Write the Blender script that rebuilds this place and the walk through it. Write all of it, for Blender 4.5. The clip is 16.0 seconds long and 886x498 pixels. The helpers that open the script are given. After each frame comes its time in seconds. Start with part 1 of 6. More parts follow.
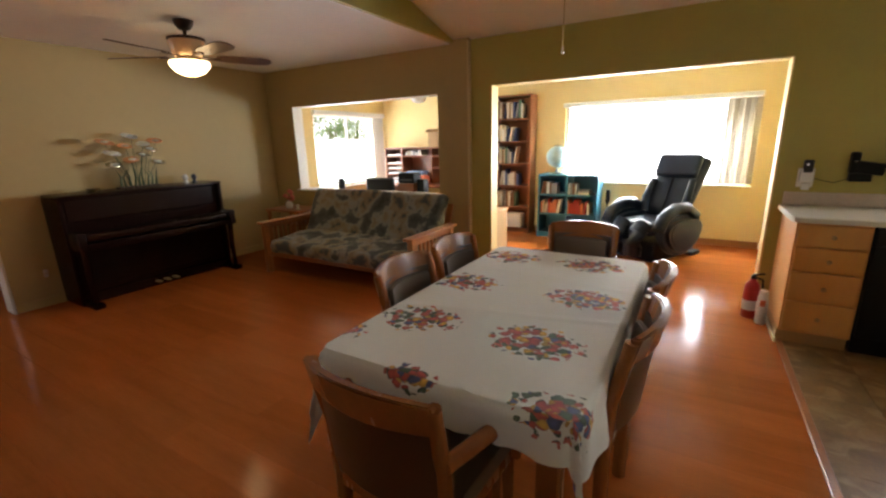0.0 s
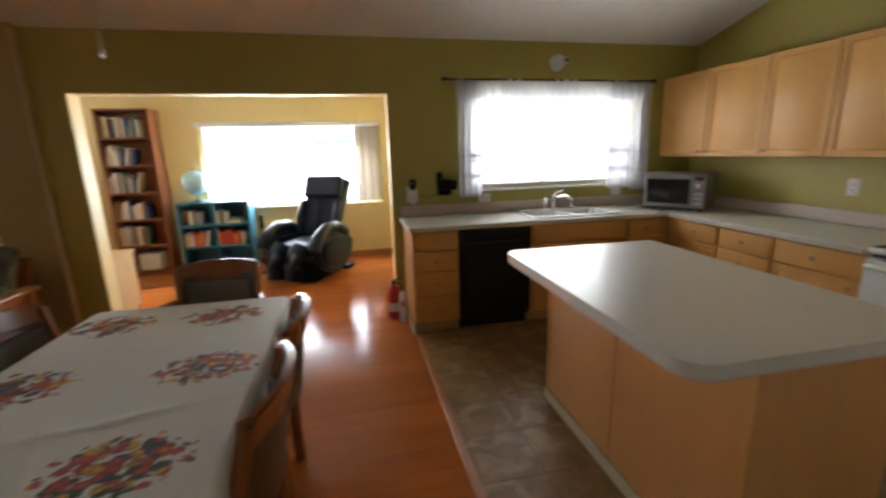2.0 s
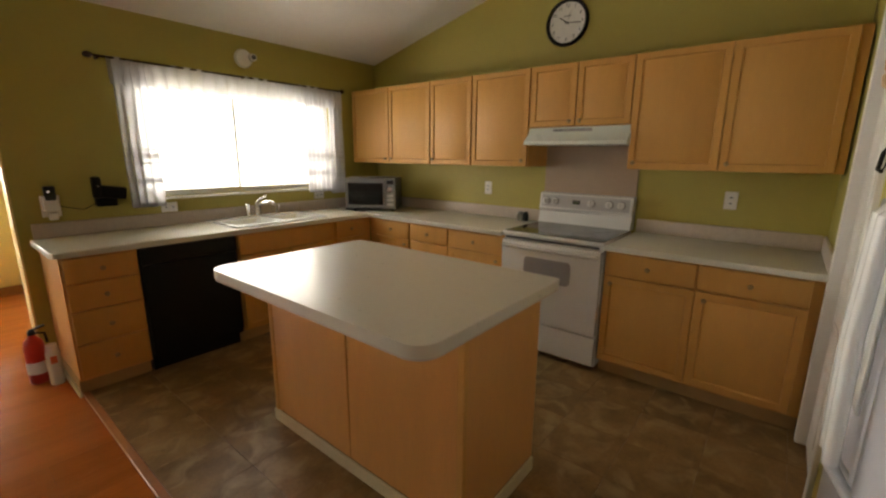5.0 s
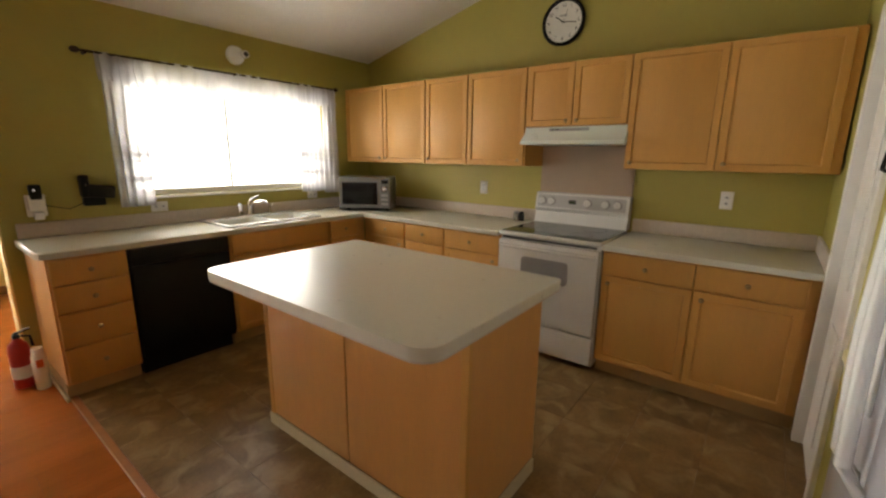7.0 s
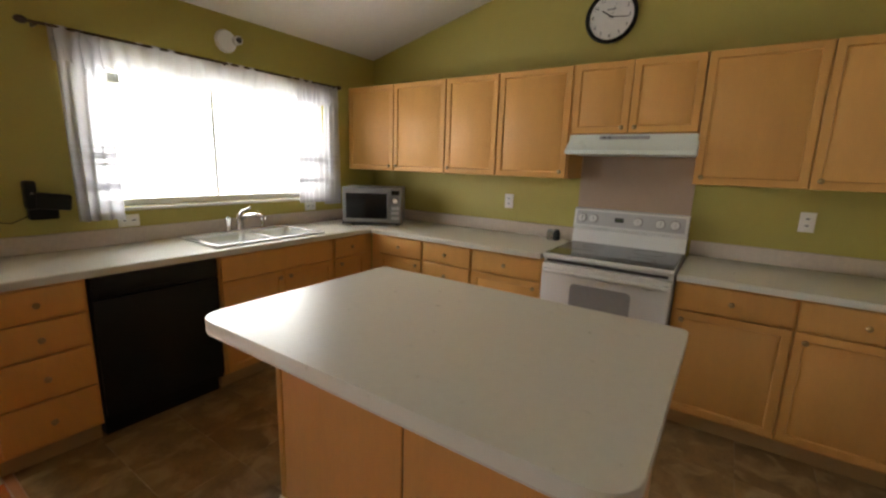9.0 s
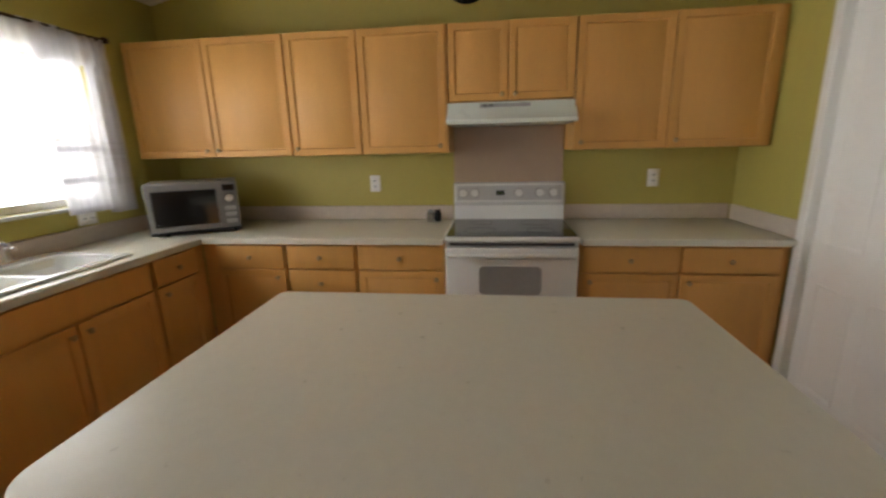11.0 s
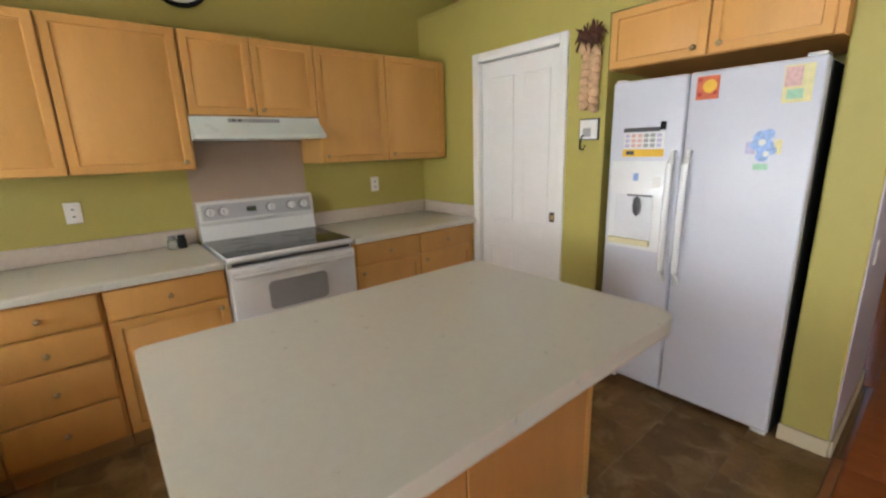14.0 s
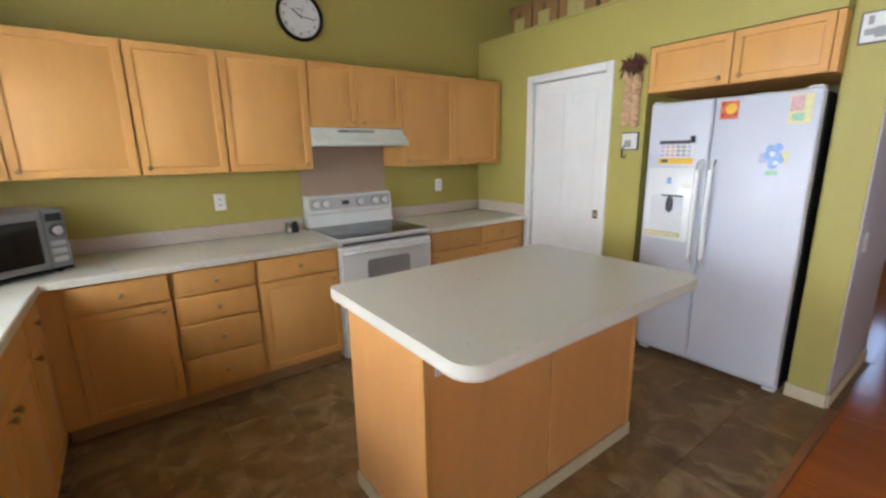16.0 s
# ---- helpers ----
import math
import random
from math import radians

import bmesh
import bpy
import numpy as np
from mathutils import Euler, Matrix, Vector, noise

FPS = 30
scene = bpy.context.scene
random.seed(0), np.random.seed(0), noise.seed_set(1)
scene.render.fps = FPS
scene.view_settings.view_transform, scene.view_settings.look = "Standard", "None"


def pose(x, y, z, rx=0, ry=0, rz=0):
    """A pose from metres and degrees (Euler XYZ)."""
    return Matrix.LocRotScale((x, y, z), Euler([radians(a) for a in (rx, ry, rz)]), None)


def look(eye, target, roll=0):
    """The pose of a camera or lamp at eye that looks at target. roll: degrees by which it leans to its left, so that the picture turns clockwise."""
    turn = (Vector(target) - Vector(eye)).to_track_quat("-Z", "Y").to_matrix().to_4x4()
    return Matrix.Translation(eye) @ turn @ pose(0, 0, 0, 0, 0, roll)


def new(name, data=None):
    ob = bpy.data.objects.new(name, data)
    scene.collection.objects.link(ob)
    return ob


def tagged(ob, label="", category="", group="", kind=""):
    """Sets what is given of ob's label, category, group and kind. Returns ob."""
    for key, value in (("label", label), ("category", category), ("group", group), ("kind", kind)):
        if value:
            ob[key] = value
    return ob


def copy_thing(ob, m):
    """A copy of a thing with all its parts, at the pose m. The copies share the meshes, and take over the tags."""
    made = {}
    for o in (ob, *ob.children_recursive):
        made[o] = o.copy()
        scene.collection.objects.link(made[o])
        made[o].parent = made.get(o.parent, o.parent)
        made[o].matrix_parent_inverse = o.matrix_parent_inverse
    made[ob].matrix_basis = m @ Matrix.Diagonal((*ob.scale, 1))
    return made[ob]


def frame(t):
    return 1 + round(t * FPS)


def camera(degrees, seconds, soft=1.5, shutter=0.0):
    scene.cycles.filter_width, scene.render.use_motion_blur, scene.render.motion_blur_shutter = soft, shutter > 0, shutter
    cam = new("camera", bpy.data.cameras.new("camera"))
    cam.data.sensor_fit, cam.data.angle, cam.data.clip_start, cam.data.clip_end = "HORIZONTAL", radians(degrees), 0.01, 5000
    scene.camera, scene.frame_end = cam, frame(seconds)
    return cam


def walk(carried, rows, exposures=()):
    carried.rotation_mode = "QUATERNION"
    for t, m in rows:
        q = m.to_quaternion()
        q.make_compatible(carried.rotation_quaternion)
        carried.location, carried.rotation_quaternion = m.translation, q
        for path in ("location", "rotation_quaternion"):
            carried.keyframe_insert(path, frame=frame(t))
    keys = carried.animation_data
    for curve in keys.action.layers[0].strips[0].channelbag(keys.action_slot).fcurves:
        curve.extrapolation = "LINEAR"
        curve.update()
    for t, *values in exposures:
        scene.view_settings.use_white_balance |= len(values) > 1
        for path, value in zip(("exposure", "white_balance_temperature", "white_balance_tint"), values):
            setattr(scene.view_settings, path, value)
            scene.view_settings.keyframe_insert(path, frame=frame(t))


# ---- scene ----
cam = camera(92.7, 16.0, 2.4, 0.4)
PATH = [
    (0, (1.052, 2.221, 1.461), (0.06, 3.886, 0.964), -1.5),
    (0.5, (1.056, 2.254, 1.456), (0.181, 3.983, 0.963), -1.7),
    (1, (1.048, 2.287, 1.45), (0.493, 4.145, 0.962), -1.6),
    (1.5, (1.089, 2.407, 1.464), (0.971, 4.346, 0.988), -1.9),
    (2, (1.239, 2.524, 1.487), (1.638, 4.432, 1.041), -1.5),
    (2.5, (1.313, 2.565, 1.47), (2.164, 4.325, 1.048), 0.0),
    (3, (1.308, 2.58, 1.464), (2.574, 4.076, 1.061), -0.1),
    (3.5, (1.259, 2.589, 1.472), (2.76, 3.846, 1.065), 0.0),
    (6, (1.231, 2.639, 1.47), (2.752, 3.862, 1.032), 0.6),
    (6.5, (1.232, 2.648, 1.473), (2.752, 3.872, 1.035), 0.8),
    (7, (1.228, 2.667, 1.466), (2.775, 3.858, 1.034), 0.7),
    (7.5, (1.232, 2.739, 1.453), (2.791, 3.894, 0.97), 0.9),
    (8, (1.322, 2.872, 1.465), (2.83, 4.087, 0.969), 0.1),
    (8.2, (1.345, 2.951, 1.467), (2.864, 4.168, 1.008), 0.5),
    (10.3, (1.545, 3.762, 1.442), (3.332, 4.513, 0.947), -0.7),
    (10.5, (1.587, 3.815, 1.455), (3.393, 4.489, 0.924), -1.6),
    (11, (1.623, 3.96, 1.434), (3.551, 4.206, 0.959), -1.4),
    (11.5, (1.61, 4.124, 1.445), (3.534, 3.954, 0.929), -2.0),
    (12, (1.664, 4.267, 1.434), (3.539, 3.794, 0.925), -3.0),
    (12.5, (1.672, 4.363, 1.45), (3.48, 3.714, 0.893), -2.0),
    (13, (1.674, 4.478, 1.461), (3.38, 3.564, 0.955), -3.7),
    (13.5, (1.625, 4.607, 1.476), (3.205, 3.48, 0.991), -2.7),
    (14, (1.548, 4.735, 1.477), (3.054, 3.506, 1.007), -1.7),
    (14.5, (1.48, 4.881, 1.483), (3.019, 3.693, 1.013), -1.1),
    (15, (1.414, 5.063, 1.481), (2.954, 3.873, 1.017), -2.3),
    (15.5, (1.337, 5.246, 1.472), (2.834, 4.018, 0.969), -1.7),
    (16, (1.283, 5.361, 1.489), (2.853, 4.203, 1.048), -1.0),
]
# ---------------------------------------------------------------- light
EXPO = [(0.0, 0.80, 6700, 10), (1.0, 0.80, 6700, 10), (2.0, 0.18, 6400, 10), (2.6, -0.48, 6200, 10), (3.0, -0.50, 6000, 10), (3.5, -0.48, 6700, 10), (5.9, 0.52, 8200, 10),
        (8.0, 0.52, 7300, 10), (10.5, 0.40, 6900, 10), (12.5, 0.72, 7200, 10), (13.5, 0.82, 6800, 10), (15.0, 0.98, 6200, 10), (16.0, 1.02, 6000, 10)]
walk(cam, [(t, look(eye, target, roll)) for t, eye, target, roll in PATH], EXPO)

world = bpy.data.worlds.new("sky")
scene.world = world
world.use_nodes = True
wn = world.node_tree.nodes
sky = wn.new("ShaderNodeTexSky")
sky.sky_type, sky.sun_disc = "NISHITA", False
sky.sun_elevation, sky.sun_rotation = radians(30), radians(-85)
world.node_tree.links.new(sky.outputs["Color"], wn["Background"].inputs["Color"])
wn["Background"].inputs["Strength"].default_value = 0.12

sun = new("sun", bpy.data.lights.new("sun", "SUN"))
sun.data.energy, sun.data.angle, sun.data.color = 5.0, radians(0.5), (1.0, 0.93, 0.82)
sun.matrix_world = look((-20, 3.1, 10.9), (0, 0, 0))


def window_light(name, eye, target, w, h, watts, color=(0.95, 0.98, 1.0)):
    """Daylight that comes in through a window's opening."""
    ob = new(name, bpy.data.lights.new(name, "AREA"))
    ob.data.shape, ob.data.size, ob.data.size_y = "RECTANGLE", w, h
    ob.data.energy, ob.data.color = watts, color
    ob.matrix_world = look(eye, target)
    return ob


window_light("kitchen_daylight", (3.17, 6.80, 1.56), (3.17, 5.80, 1.62), 1.74, 0.95, 41, (0.92, 0.96, 1.0))
window_light("sunroom_daylight", (0.47, 9.12, 1.17), (0.47, 8.0, 0.82), 2.30, 0.74, 160, (0.88, 0.93, 1.0))
window_light("office_daylight", (-4.42, 7.89, 1.13), (-3.0, 7.89, 1.05), 1.55, 0.72, 54, (0.86, 0.92, 1.0))
window_light("back_window_daylight", (2.065, -2.58, 1.41), (2.065, 0.0, 1.2), 0.22, 1.0, 2.2, (0.50, 0.68, 1.0))
# Fill from the west, through a front window that is added and unseen.
window_light("added_west_fill", (-6.33, 1.7, 1.35), (-4.0, 1.9, 1.25), 2.2, 1.3, 4, (1.0, 0.98, 0.95))

# ---------------------------------------------------------------- materials


def mat(name, col, rough=0.5, metal=0.0, var=0.10, scale=5.0, bump=0.0, bscale=90.0, rand=0.0, coat=0.0,
        stretch=(1, 1, 1), alpha=1.0, emit=0.0, trans=0.0, spec=0.5):
    """A procedural surface: two scales of tone variation, fine relief and, for repeats, a tone of their own."""
    m = bpy.data.materials.new(name)
    m.use_nodes = True
    n, k = m.node_tree.nodes, m.node_tree.links
    b = n["Principled BSDF"]
    geo = n.new("ShaderNodeNewGeometry")
    mp = n.new("ShaderNodeVectorMath")
    mp.operation = "MULTIPLY"
    mp.inputs[1].default_value = stretch
    k.new(geo.outputs["Position"], mp.inputs[0])
    big, fine = n.new("ShaderNodeTexNoise"), n.new("ShaderNodeTexNoise")
    big.inputs["Scale"].default_value, fine.inputs["Scale"].default_value = scale, scale * 9
    big.inputs["Detail"].default_value = 3
    for t in (big, fine):
        k.new(mp.outputs[0], t.inputs["Vector"])
    add = n.new("ShaderNodeMath")
    add.operation = "MULTIPLY_ADD"
    k.new(fine.outputs["Fac"], add.inputs[0])
    add.inputs[1].default_value = 0.45
    k.new(big.outputs["Fac"], add.inputs[2])
    rng = n.new("ShaderNodeMapRange")
    rng.inputs["From Min"].default_value, rng.inputs["From Max"].default_value = 0.35, 1.1
    rng.inputs["To Min"].default_value, rng.inputs["To Max"].default_value = 1 - var, 1 + var
    k.new(add.outputs[0], rng.inputs["Value"])
    tone = rng.outputs["Result"]
    if rand:
        info, mul, rr = n.new("ShaderNodeObjectInfo"), n.new("ShaderNodeMath"), n.new("ShaderNodeMapRange")
        rr.inputs["To Min"].default_value, rr.inputs["To Max"].default_value = 1 - rand, 1 + rand
        k.new(info.outputs["Random"], rr.inputs["Value"])
        mul.operation = "MULTIPLY"
        k.new(tone, mul.inputs[0])
        k.new(rr.outputs["Result"], mul.inputs[1])
        tone = mul.outputs[0]
    mix = n.new("ShaderNodeVectorMath")
    mix.operation = "SCALE"
    mix.inputs[0].default_value = col
    k.new(tone, mix.inputs["Scale"])
    k.new(mix.outputs[0], b.inputs["Base Color"])
    ro = n.new("ShaderNodeMapRange")
    ro.inputs["To Min"].default_value, ro.inputs["To Max"].default_value = max(0.02, rough * 0.8), min(1, rough * 1.2)
    k.new(big.outputs["Fac"], ro.inputs["Value"])
    k.new(ro.outputs["Result"], b.inputs["Roughness"])
    b.inputs["Metallic"].default_value = metal
    b.inputs["Specular IOR Level"].default_value = spec
    b.inputs["Coat Weight"].default_value = coat
    b.inputs["Coat Roughness"].default_value = 0.12
    b.inputs["Alpha"].default_value = alpha
    b.inputs["Transmission Weight"].default_value = trans
    if emit:
        b.inputs["Emission Color"].default_value = (*col, 1)
        b.inputs["Emission Strength"].default_value = emit
    if bump:
        bt, bn = n.new("ShaderNodeTexNoise"), n.new("ShaderNodeBump")
        bt.inputs["Scale"].default_value = bscale
        k.new(mp.outputs[0], bt.inputs["Vector"])
        bn.inputs["Strength"].default_value, bn.inputs["Distance"].default_value = bump, 0.004
        k.new(bt.outputs["Fac"], bn.inputs["Height"])
        k.new(bn.outputs["Normal"], b.inputs["Normal"])
    return m


GREEN = mat("olive_paint", (0.42, 0.36, 0.088), 0.55, var=0.05, scale=1.5, bump=0.25, bscale=120)
TAN = mat("tan_paint", (0.45, 0.345, 0.155), 0.6, var=0.05, scale=1.5, bump=0.25, bscale=120)
YELLOW = mat("yellow_paint", (0.82, 0.65, 0.30), 0.6, var=0.04, scale=1.5, bump=0.2, bscale=120)
WHITEP = mat("white_paint", (0.78, 0.76, 0.72), 0.4, var=0.04, scale=3, bump=0.1)
LILAC = mat("pale_wall_paint", (0.50, 0.46, 0.50), 0.6, var=0.05, scale=2, bump=0.2)
CEIL = mat("ceiling_paint", (0.80, 0.78, 0.74), 0.9, var=0.05, scale=2, bump=0.6, bscale=45)
MAPLE = mat("maple", (0.65, 0.34, 0.098), 0.48, var=0.07, scale=4, rand=0.04, coat=0.0, spec=0.35, stretch=(3, 3, 0.6), bump=0.04, bscale=40)
MAPLE_SIDE = mat("maple_veneer", (0.69, 0.335, 0.105), 0.38, var=0.09, scale=3, coat=0.2, stretch=(3, 3, 0.5), bump=0.04, bscale=40)
GAP = mat("shadow_gap_wood", (0.16, 0.08, 0.03), 0.7)
TOE = mat("toe_board", (0.42, 0.27, 0.12), 0.6, var=0.12)
PALE_TRIM = mat("pale_vinyl_base", (0.62, 0.54, 0.36), 0.5, var=0.08)
LAMINATE = mat("speckled_laminate", (0.62, 0.60, 0.51), 0.30, var=0.035, scale=30, bump=0.03, bscale=300)
SPLASH = mat("beige_laminate", (0.55, 0.47, 0.40), 0.38, var=0.10, scale=40, bump=0.03, bscale=300)
BACKPLATE = mat("taupe_splash_panel", (0.42, 0.31, 0.22), 0.4, var=0.05, scale=6)
ENAMEL = mat("white_enamel", (0.78, 0.79, 0.78), 0.22, var=0.03, scale=6, coat=0.3)
FRIDGE = mat("white_textured_steel", (0.60, 0.61, 0.67), 0.32, var=0.03, scale=6, bump=0.06, bscale=260)
GREYPL = mat("grey_plastic", (0.32, 0.32, 0.32), 0.4)
HOODM = mat("mint_white_enamel", (0.70, 0.76, 0.70), 0.3, var=0.03)
BLACKG = mat("black_glass", (0.012, 0.012, 0.013), 0.08, var=0.1)
BLACK = mat("black_plastic", (0.008, 0.008, 0.0085), 0.5, var=0.15, spec=0.22)
DKGREY = mat("dark_grey_plastic", (0.06, 0.06, 0.065), 0.45)
SILVER = mat("silver_plastic", (0.22, 0.22, 0.22), 0.36, metal=0.4, var=0.05)
CHROME = mat("chrome", (0.75, 0.75, 0.76), 0.12, metal=1.0, var=0.04)
BRASS = mat("aged_brass", (0.42, 0.31, 0.16), 0.35, metal=1.0, var=0.15, scale=30)
BRONZE = mat("dark_bronze", (0.055, 0.03, 0.018), 0.45, metal=0.6, var=0.2)
CHERRY = mat("cherry_wood", (0.26, 0.085, 0.032), 0.35, var=0.18, scale=4, stretch=(3, 3, 0.5), coat=0.2)
FANW = mat("dark_walnut_blade", (0.07, 0.026, 0.012), 0.4, var=0.18, scale=4, stretch=(1, 1, 1))
PIANOW = mat("dark_mahogany_lacquer", (0.013, 0.004, 0.003), 0.25, var=0.25, scale=4, coat=0.0, spec=0.14)
OAK = mat("honey_oak", (0.36, 0.135, 0.04), 0.35, var=0.18, scale=5, stretch=(0.7, 2, 2), coat=0.2)
CHAIRW = mat("chair_oak", (0.27, 0.098, 0.026), 0.26, var=0.16, scale=6, stretch=(2, 2, 0.6), coat=0.15)
BROWNL = mat("brown_leather", (0.075, 0.036, 0.015), 0.35, var=0.12, scale=14, bump=0.2, bscale=160)
TAUPE = mat("taupe_leather", (0.12, 0.082, 0.048), 0.38, var=0.10, scale=14, bump=0.2, bscale=160)
LEATHER = mat("black_leather", (0.006, 0.011, 0.024), 0.32, var=0.15, spec=0.28, scale=9, bump=0.3, bscale=110)
SHELL = mat("slate_grey_shell", (0.020, 0.032, 0.055), 0.3, spec=0.35, var=0.06, scale=6)
BLUEW = mat("teal_blue_paint", (0.035, 0.17, 0.25), 0.4, var=0.08, scale=6)
PINE = mat("pale_pine", (0.62, 0.40, 0.19), 0.45, var=0.12, scale=5, stretch=(3, 3, 0.6))
CARD = mat("kraft_cardboard", (0.27, 0.15, 0.05), 0.8, var=0.12, scale=12)
CARDL = mat("printed_box_panel", (0.45, 0.38, 0.13), 0.7, var=0.2, scale=25)
VINYL = mat("white_vinyl_frame", (0.80, 0.80, 0.78), 0.35, var=0.03)
BLIND = mat("pale_blind_vinyl", (0.50, 0.46, 0.40), 0.6, var=0.06)
RED = mat("red_enamel", (0.42, 0.018, 0.014), 0.3, var=0.08)
PAPER = mat("white_paper", (0.74, 0.73, 0.70), 0.7, var=0.06, scale=20)
ORANGE = mat("orange_print", (0.62, 0.13, 0.05), 0.6, var=0.3, scale=45)
YEL = mat("yellow_print", (0.80, 0.50, 0.05), 0.6, var=0.1, scale=30)
PINK = mat("pink_print", (0.66, 0.42, 0.40), 0.6, var=0.3, scale=60)
PALEYEL = mat("pale_yellow_print", (0.72, 0.66, 0.34), 0.6, var=0.15, scale=50)
LAVENDER = mat("lavender_print", (0.50, 0.46, 0.62), 0.6, var=0.2, scale=60)
BLUEP = mat("blue_print", (0.30, 0.44, 0.72), 0.5, var=0.35, scale=70)
GREENP = mat("pale_green_print", (0.35, 0.60, 0.42), 0.6, var=0.15, scale=50)
GARLIC = mat("garlic_skin", (0.56, 0.36, 0.20), 0.6, var=0.25, scale=45)
DRYLEAF = mat("dried_stalks", (0.10, 0.035, 0.018), 0.8, var=0.4, scale=30)
GLASSJ = mat("jar_glass", (0.75, 0.76, 0.70), 0.08, trans=0.8, var=0.03)
LAMPGLASS = mat("lit_frosted_glass", (1.0, 0.78, 0.46), 0.4, emit=3.0, var=0.02)
AMBER = mat("amber_glass", (0.66, 0.42, 0.24), 0.3, var=0.15, scale=20)
PETAL_PALE = mat("pale_blue_enamel_petal", (0.74, 0.80, 0.78), 0.3, var=0.2, scale=40)
PETAL_WARM = mat("orange_enamel_petal", (0.75, 0.34, 0.14), 0.3, var=0.3, scale=40)
STEELTINT = mat("tinted_metal_petal", (0.55, 0.52, 0.42), 0.25, metal=0.8, var=0.4, scale=25)
GREENMET = mat("green_metal_stalk", (0.05, 0.075, 0.03), 0.4, metal=0.5, var=0.2)
STRAW = mat("brown_wood_strip", (0.34, 0.14, 0.045), 0.35, var=0.15, scale=6)
FENCE = mat("pale_block", (0.70, 0.68, 0.64), 0.8, var=0.10, scale=3)
GRASS = mat("lawn", (0.08, 0.12, 0.03), 0.9, var=0.4, scale=2)
BARK = mat("bark", (0.10, 0.07, 0.045), 0.9, var=0.3, scale=8)
PINKF = mat("pink_petals", (0.60, 0.16, 0.13), 0.6, var=0.3, scale=50)
BOOKS = [mat("book_cover_" + w, c, 0.55, var=0.12, scale=20) for w, c in (
    ("cream", (0.62, 0.55, 0.42)), ("brown", (0.20, 0.10, 0.05)), ("red", (0.45, 0.05, 0.035)), ("navy", (0.04, 0.06, 0.16)),
    ("white", (0.72, 0.70, 0.66)), ("green", (0.06, 0.13, 0.08)), ("orange", (0.60, 0.16, 0.05)), ("grey", (0.26, 0.26, 0.27)))]


def wood_floor():
    m = mat("red_laminate_plank", (0.39, 0.115, 0.027), 0.15, var=0.18, spec=0.075, scale=3.2, rand=0.08, stretch=(0.35, 3.0, 1), coat=0.0)
    return m


def tile_floor():
    """Slate-look vinyl: brown and grey-beige clouds that differ from tile to tile."""
    m = mat("slate_vinyl_tile", (0.215, 0.128, 0.052), 0.42, var=0.40, scale=7, rand=0.14, spec=0.22, bump=0.25, bscale=30)
    n, k = m.node_tree.nodes, m.node_tree.links
    b = n["Principled BSDF"]
    ground = b.inputs["Base Color"].links[0].from_socket
    geo, info, off, tx, ramp, mx = (n.new("ShaderNodeNewGeometry"), n.new("ShaderNodeObjectInfo"), n.new("ShaderNodeVectorMath"), n.new("ShaderNodeTexNoise"),
                                    n.new("ShaderNodeValToRGB"), n.new("ShaderNodeMix"))
    off.operation = "MULTIPLY_ADD"
    off.inputs[1].default_value = (13, 17, 0)
    k.new(info.outputs["Random"], off.inputs[0])
    k.new(geo.outputs["Position"], off.inputs[2])
    tx.inputs["Scale"].default_value, tx.inputs["Detail"].default_value, tx.inputs["Distortion"].default_value = 6.5, 6, 0.6
    k.new(off.outputs[0], tx.inputs["Vector"])
    ramp.color_ramp.elements[0].position, ramp.color_ramp.elements[0].color = 0.50, (0, 0, 0, 1)
    ramp.color_ramp.elements[1].position, ramp.color_ramp.elements[1].color = 0.68, (1, 1, 1, 1)
    k.new(tx.outputs["Fac"], ramp.inputs["Fac"])
    mx.data_type = "RGBA"
    mx.inputs["B"].default_value = (0.33, 0.23, 0.11, 1)
    k.new(ramp.outputs["Color"], mx.inputs["Factor"])
    k.new(ground, mx.inputs["A"])
    k.new(mx.outputs["Result"], b.inputs["Base Color"])
    return m


PLANK, TILE = wood_floor(), tile_floor()
GROUT = mat("tile_joint", (0.19, 0.12, 0.058), 0.6, var=0.1)


def fabric_print(name, base, spots, scale, cut):
    """Printed cloth: blotches of several colours on a ground, from cells of two sizes."""
    m = mat(name, base, 0.85, var=0.08, scale=6, bump=0.25, bscale=400)
    n, k = m.node_tree.nodes, m.node_tree.links
    b = n["Principled BSDF"]
    ground = b.inputs["Base Color"].links[0].from_socket
    geo = n.new("ShaderNodeNewGeometry")
    noise_n = n.new("ShaderNodeTexNoise")
    noise_n.inputs["Scale"].default_value, noise_n.inputs["Detail"].default_value = scale, 6
    k.new(geo.outputs["Position"], noise_n.inputs["Vector"])
    ramp = n.new("ShaderNodeValToRGB")
    ramp.color_ramp.interpolation = "EASE"
    els = ramp.color_ramp.elements
    while len(els) < len(spots):
        els.new(0.5)
    for e, (p, c) in zip(els, spots):
        e.position, e.color = p, (*c, 1)
    k.new(noise_n.outputs["Fac"], ramp.inputs["Fac"])
    mx = n.new("ShaderNodeMix")
    mx.data_type = "RGBA"
    mx.inputs["Factor"].default_value = cut
    k.new(ground, mx.inputs["A"])
    k.new(ramp.outputs["Color"], mx.inputs["B"])
    k.new(mx.outputs["Result"], b.inputs["Base Color"])
    return m


FUTONF = fabric_print("futon_print", (0.30, 0.30, 0.25), [(0.32, (0.015, 0.02, 0.02)), (0.44, (0.06, 0.075, 0.075)), (0.50, (0.27, 0.29, 0.26)),
                      (0.57, (0.24, 0.20, 0.12)), (0.64, (0.04, 0.06, 0.07))], 4.5, 0.9)


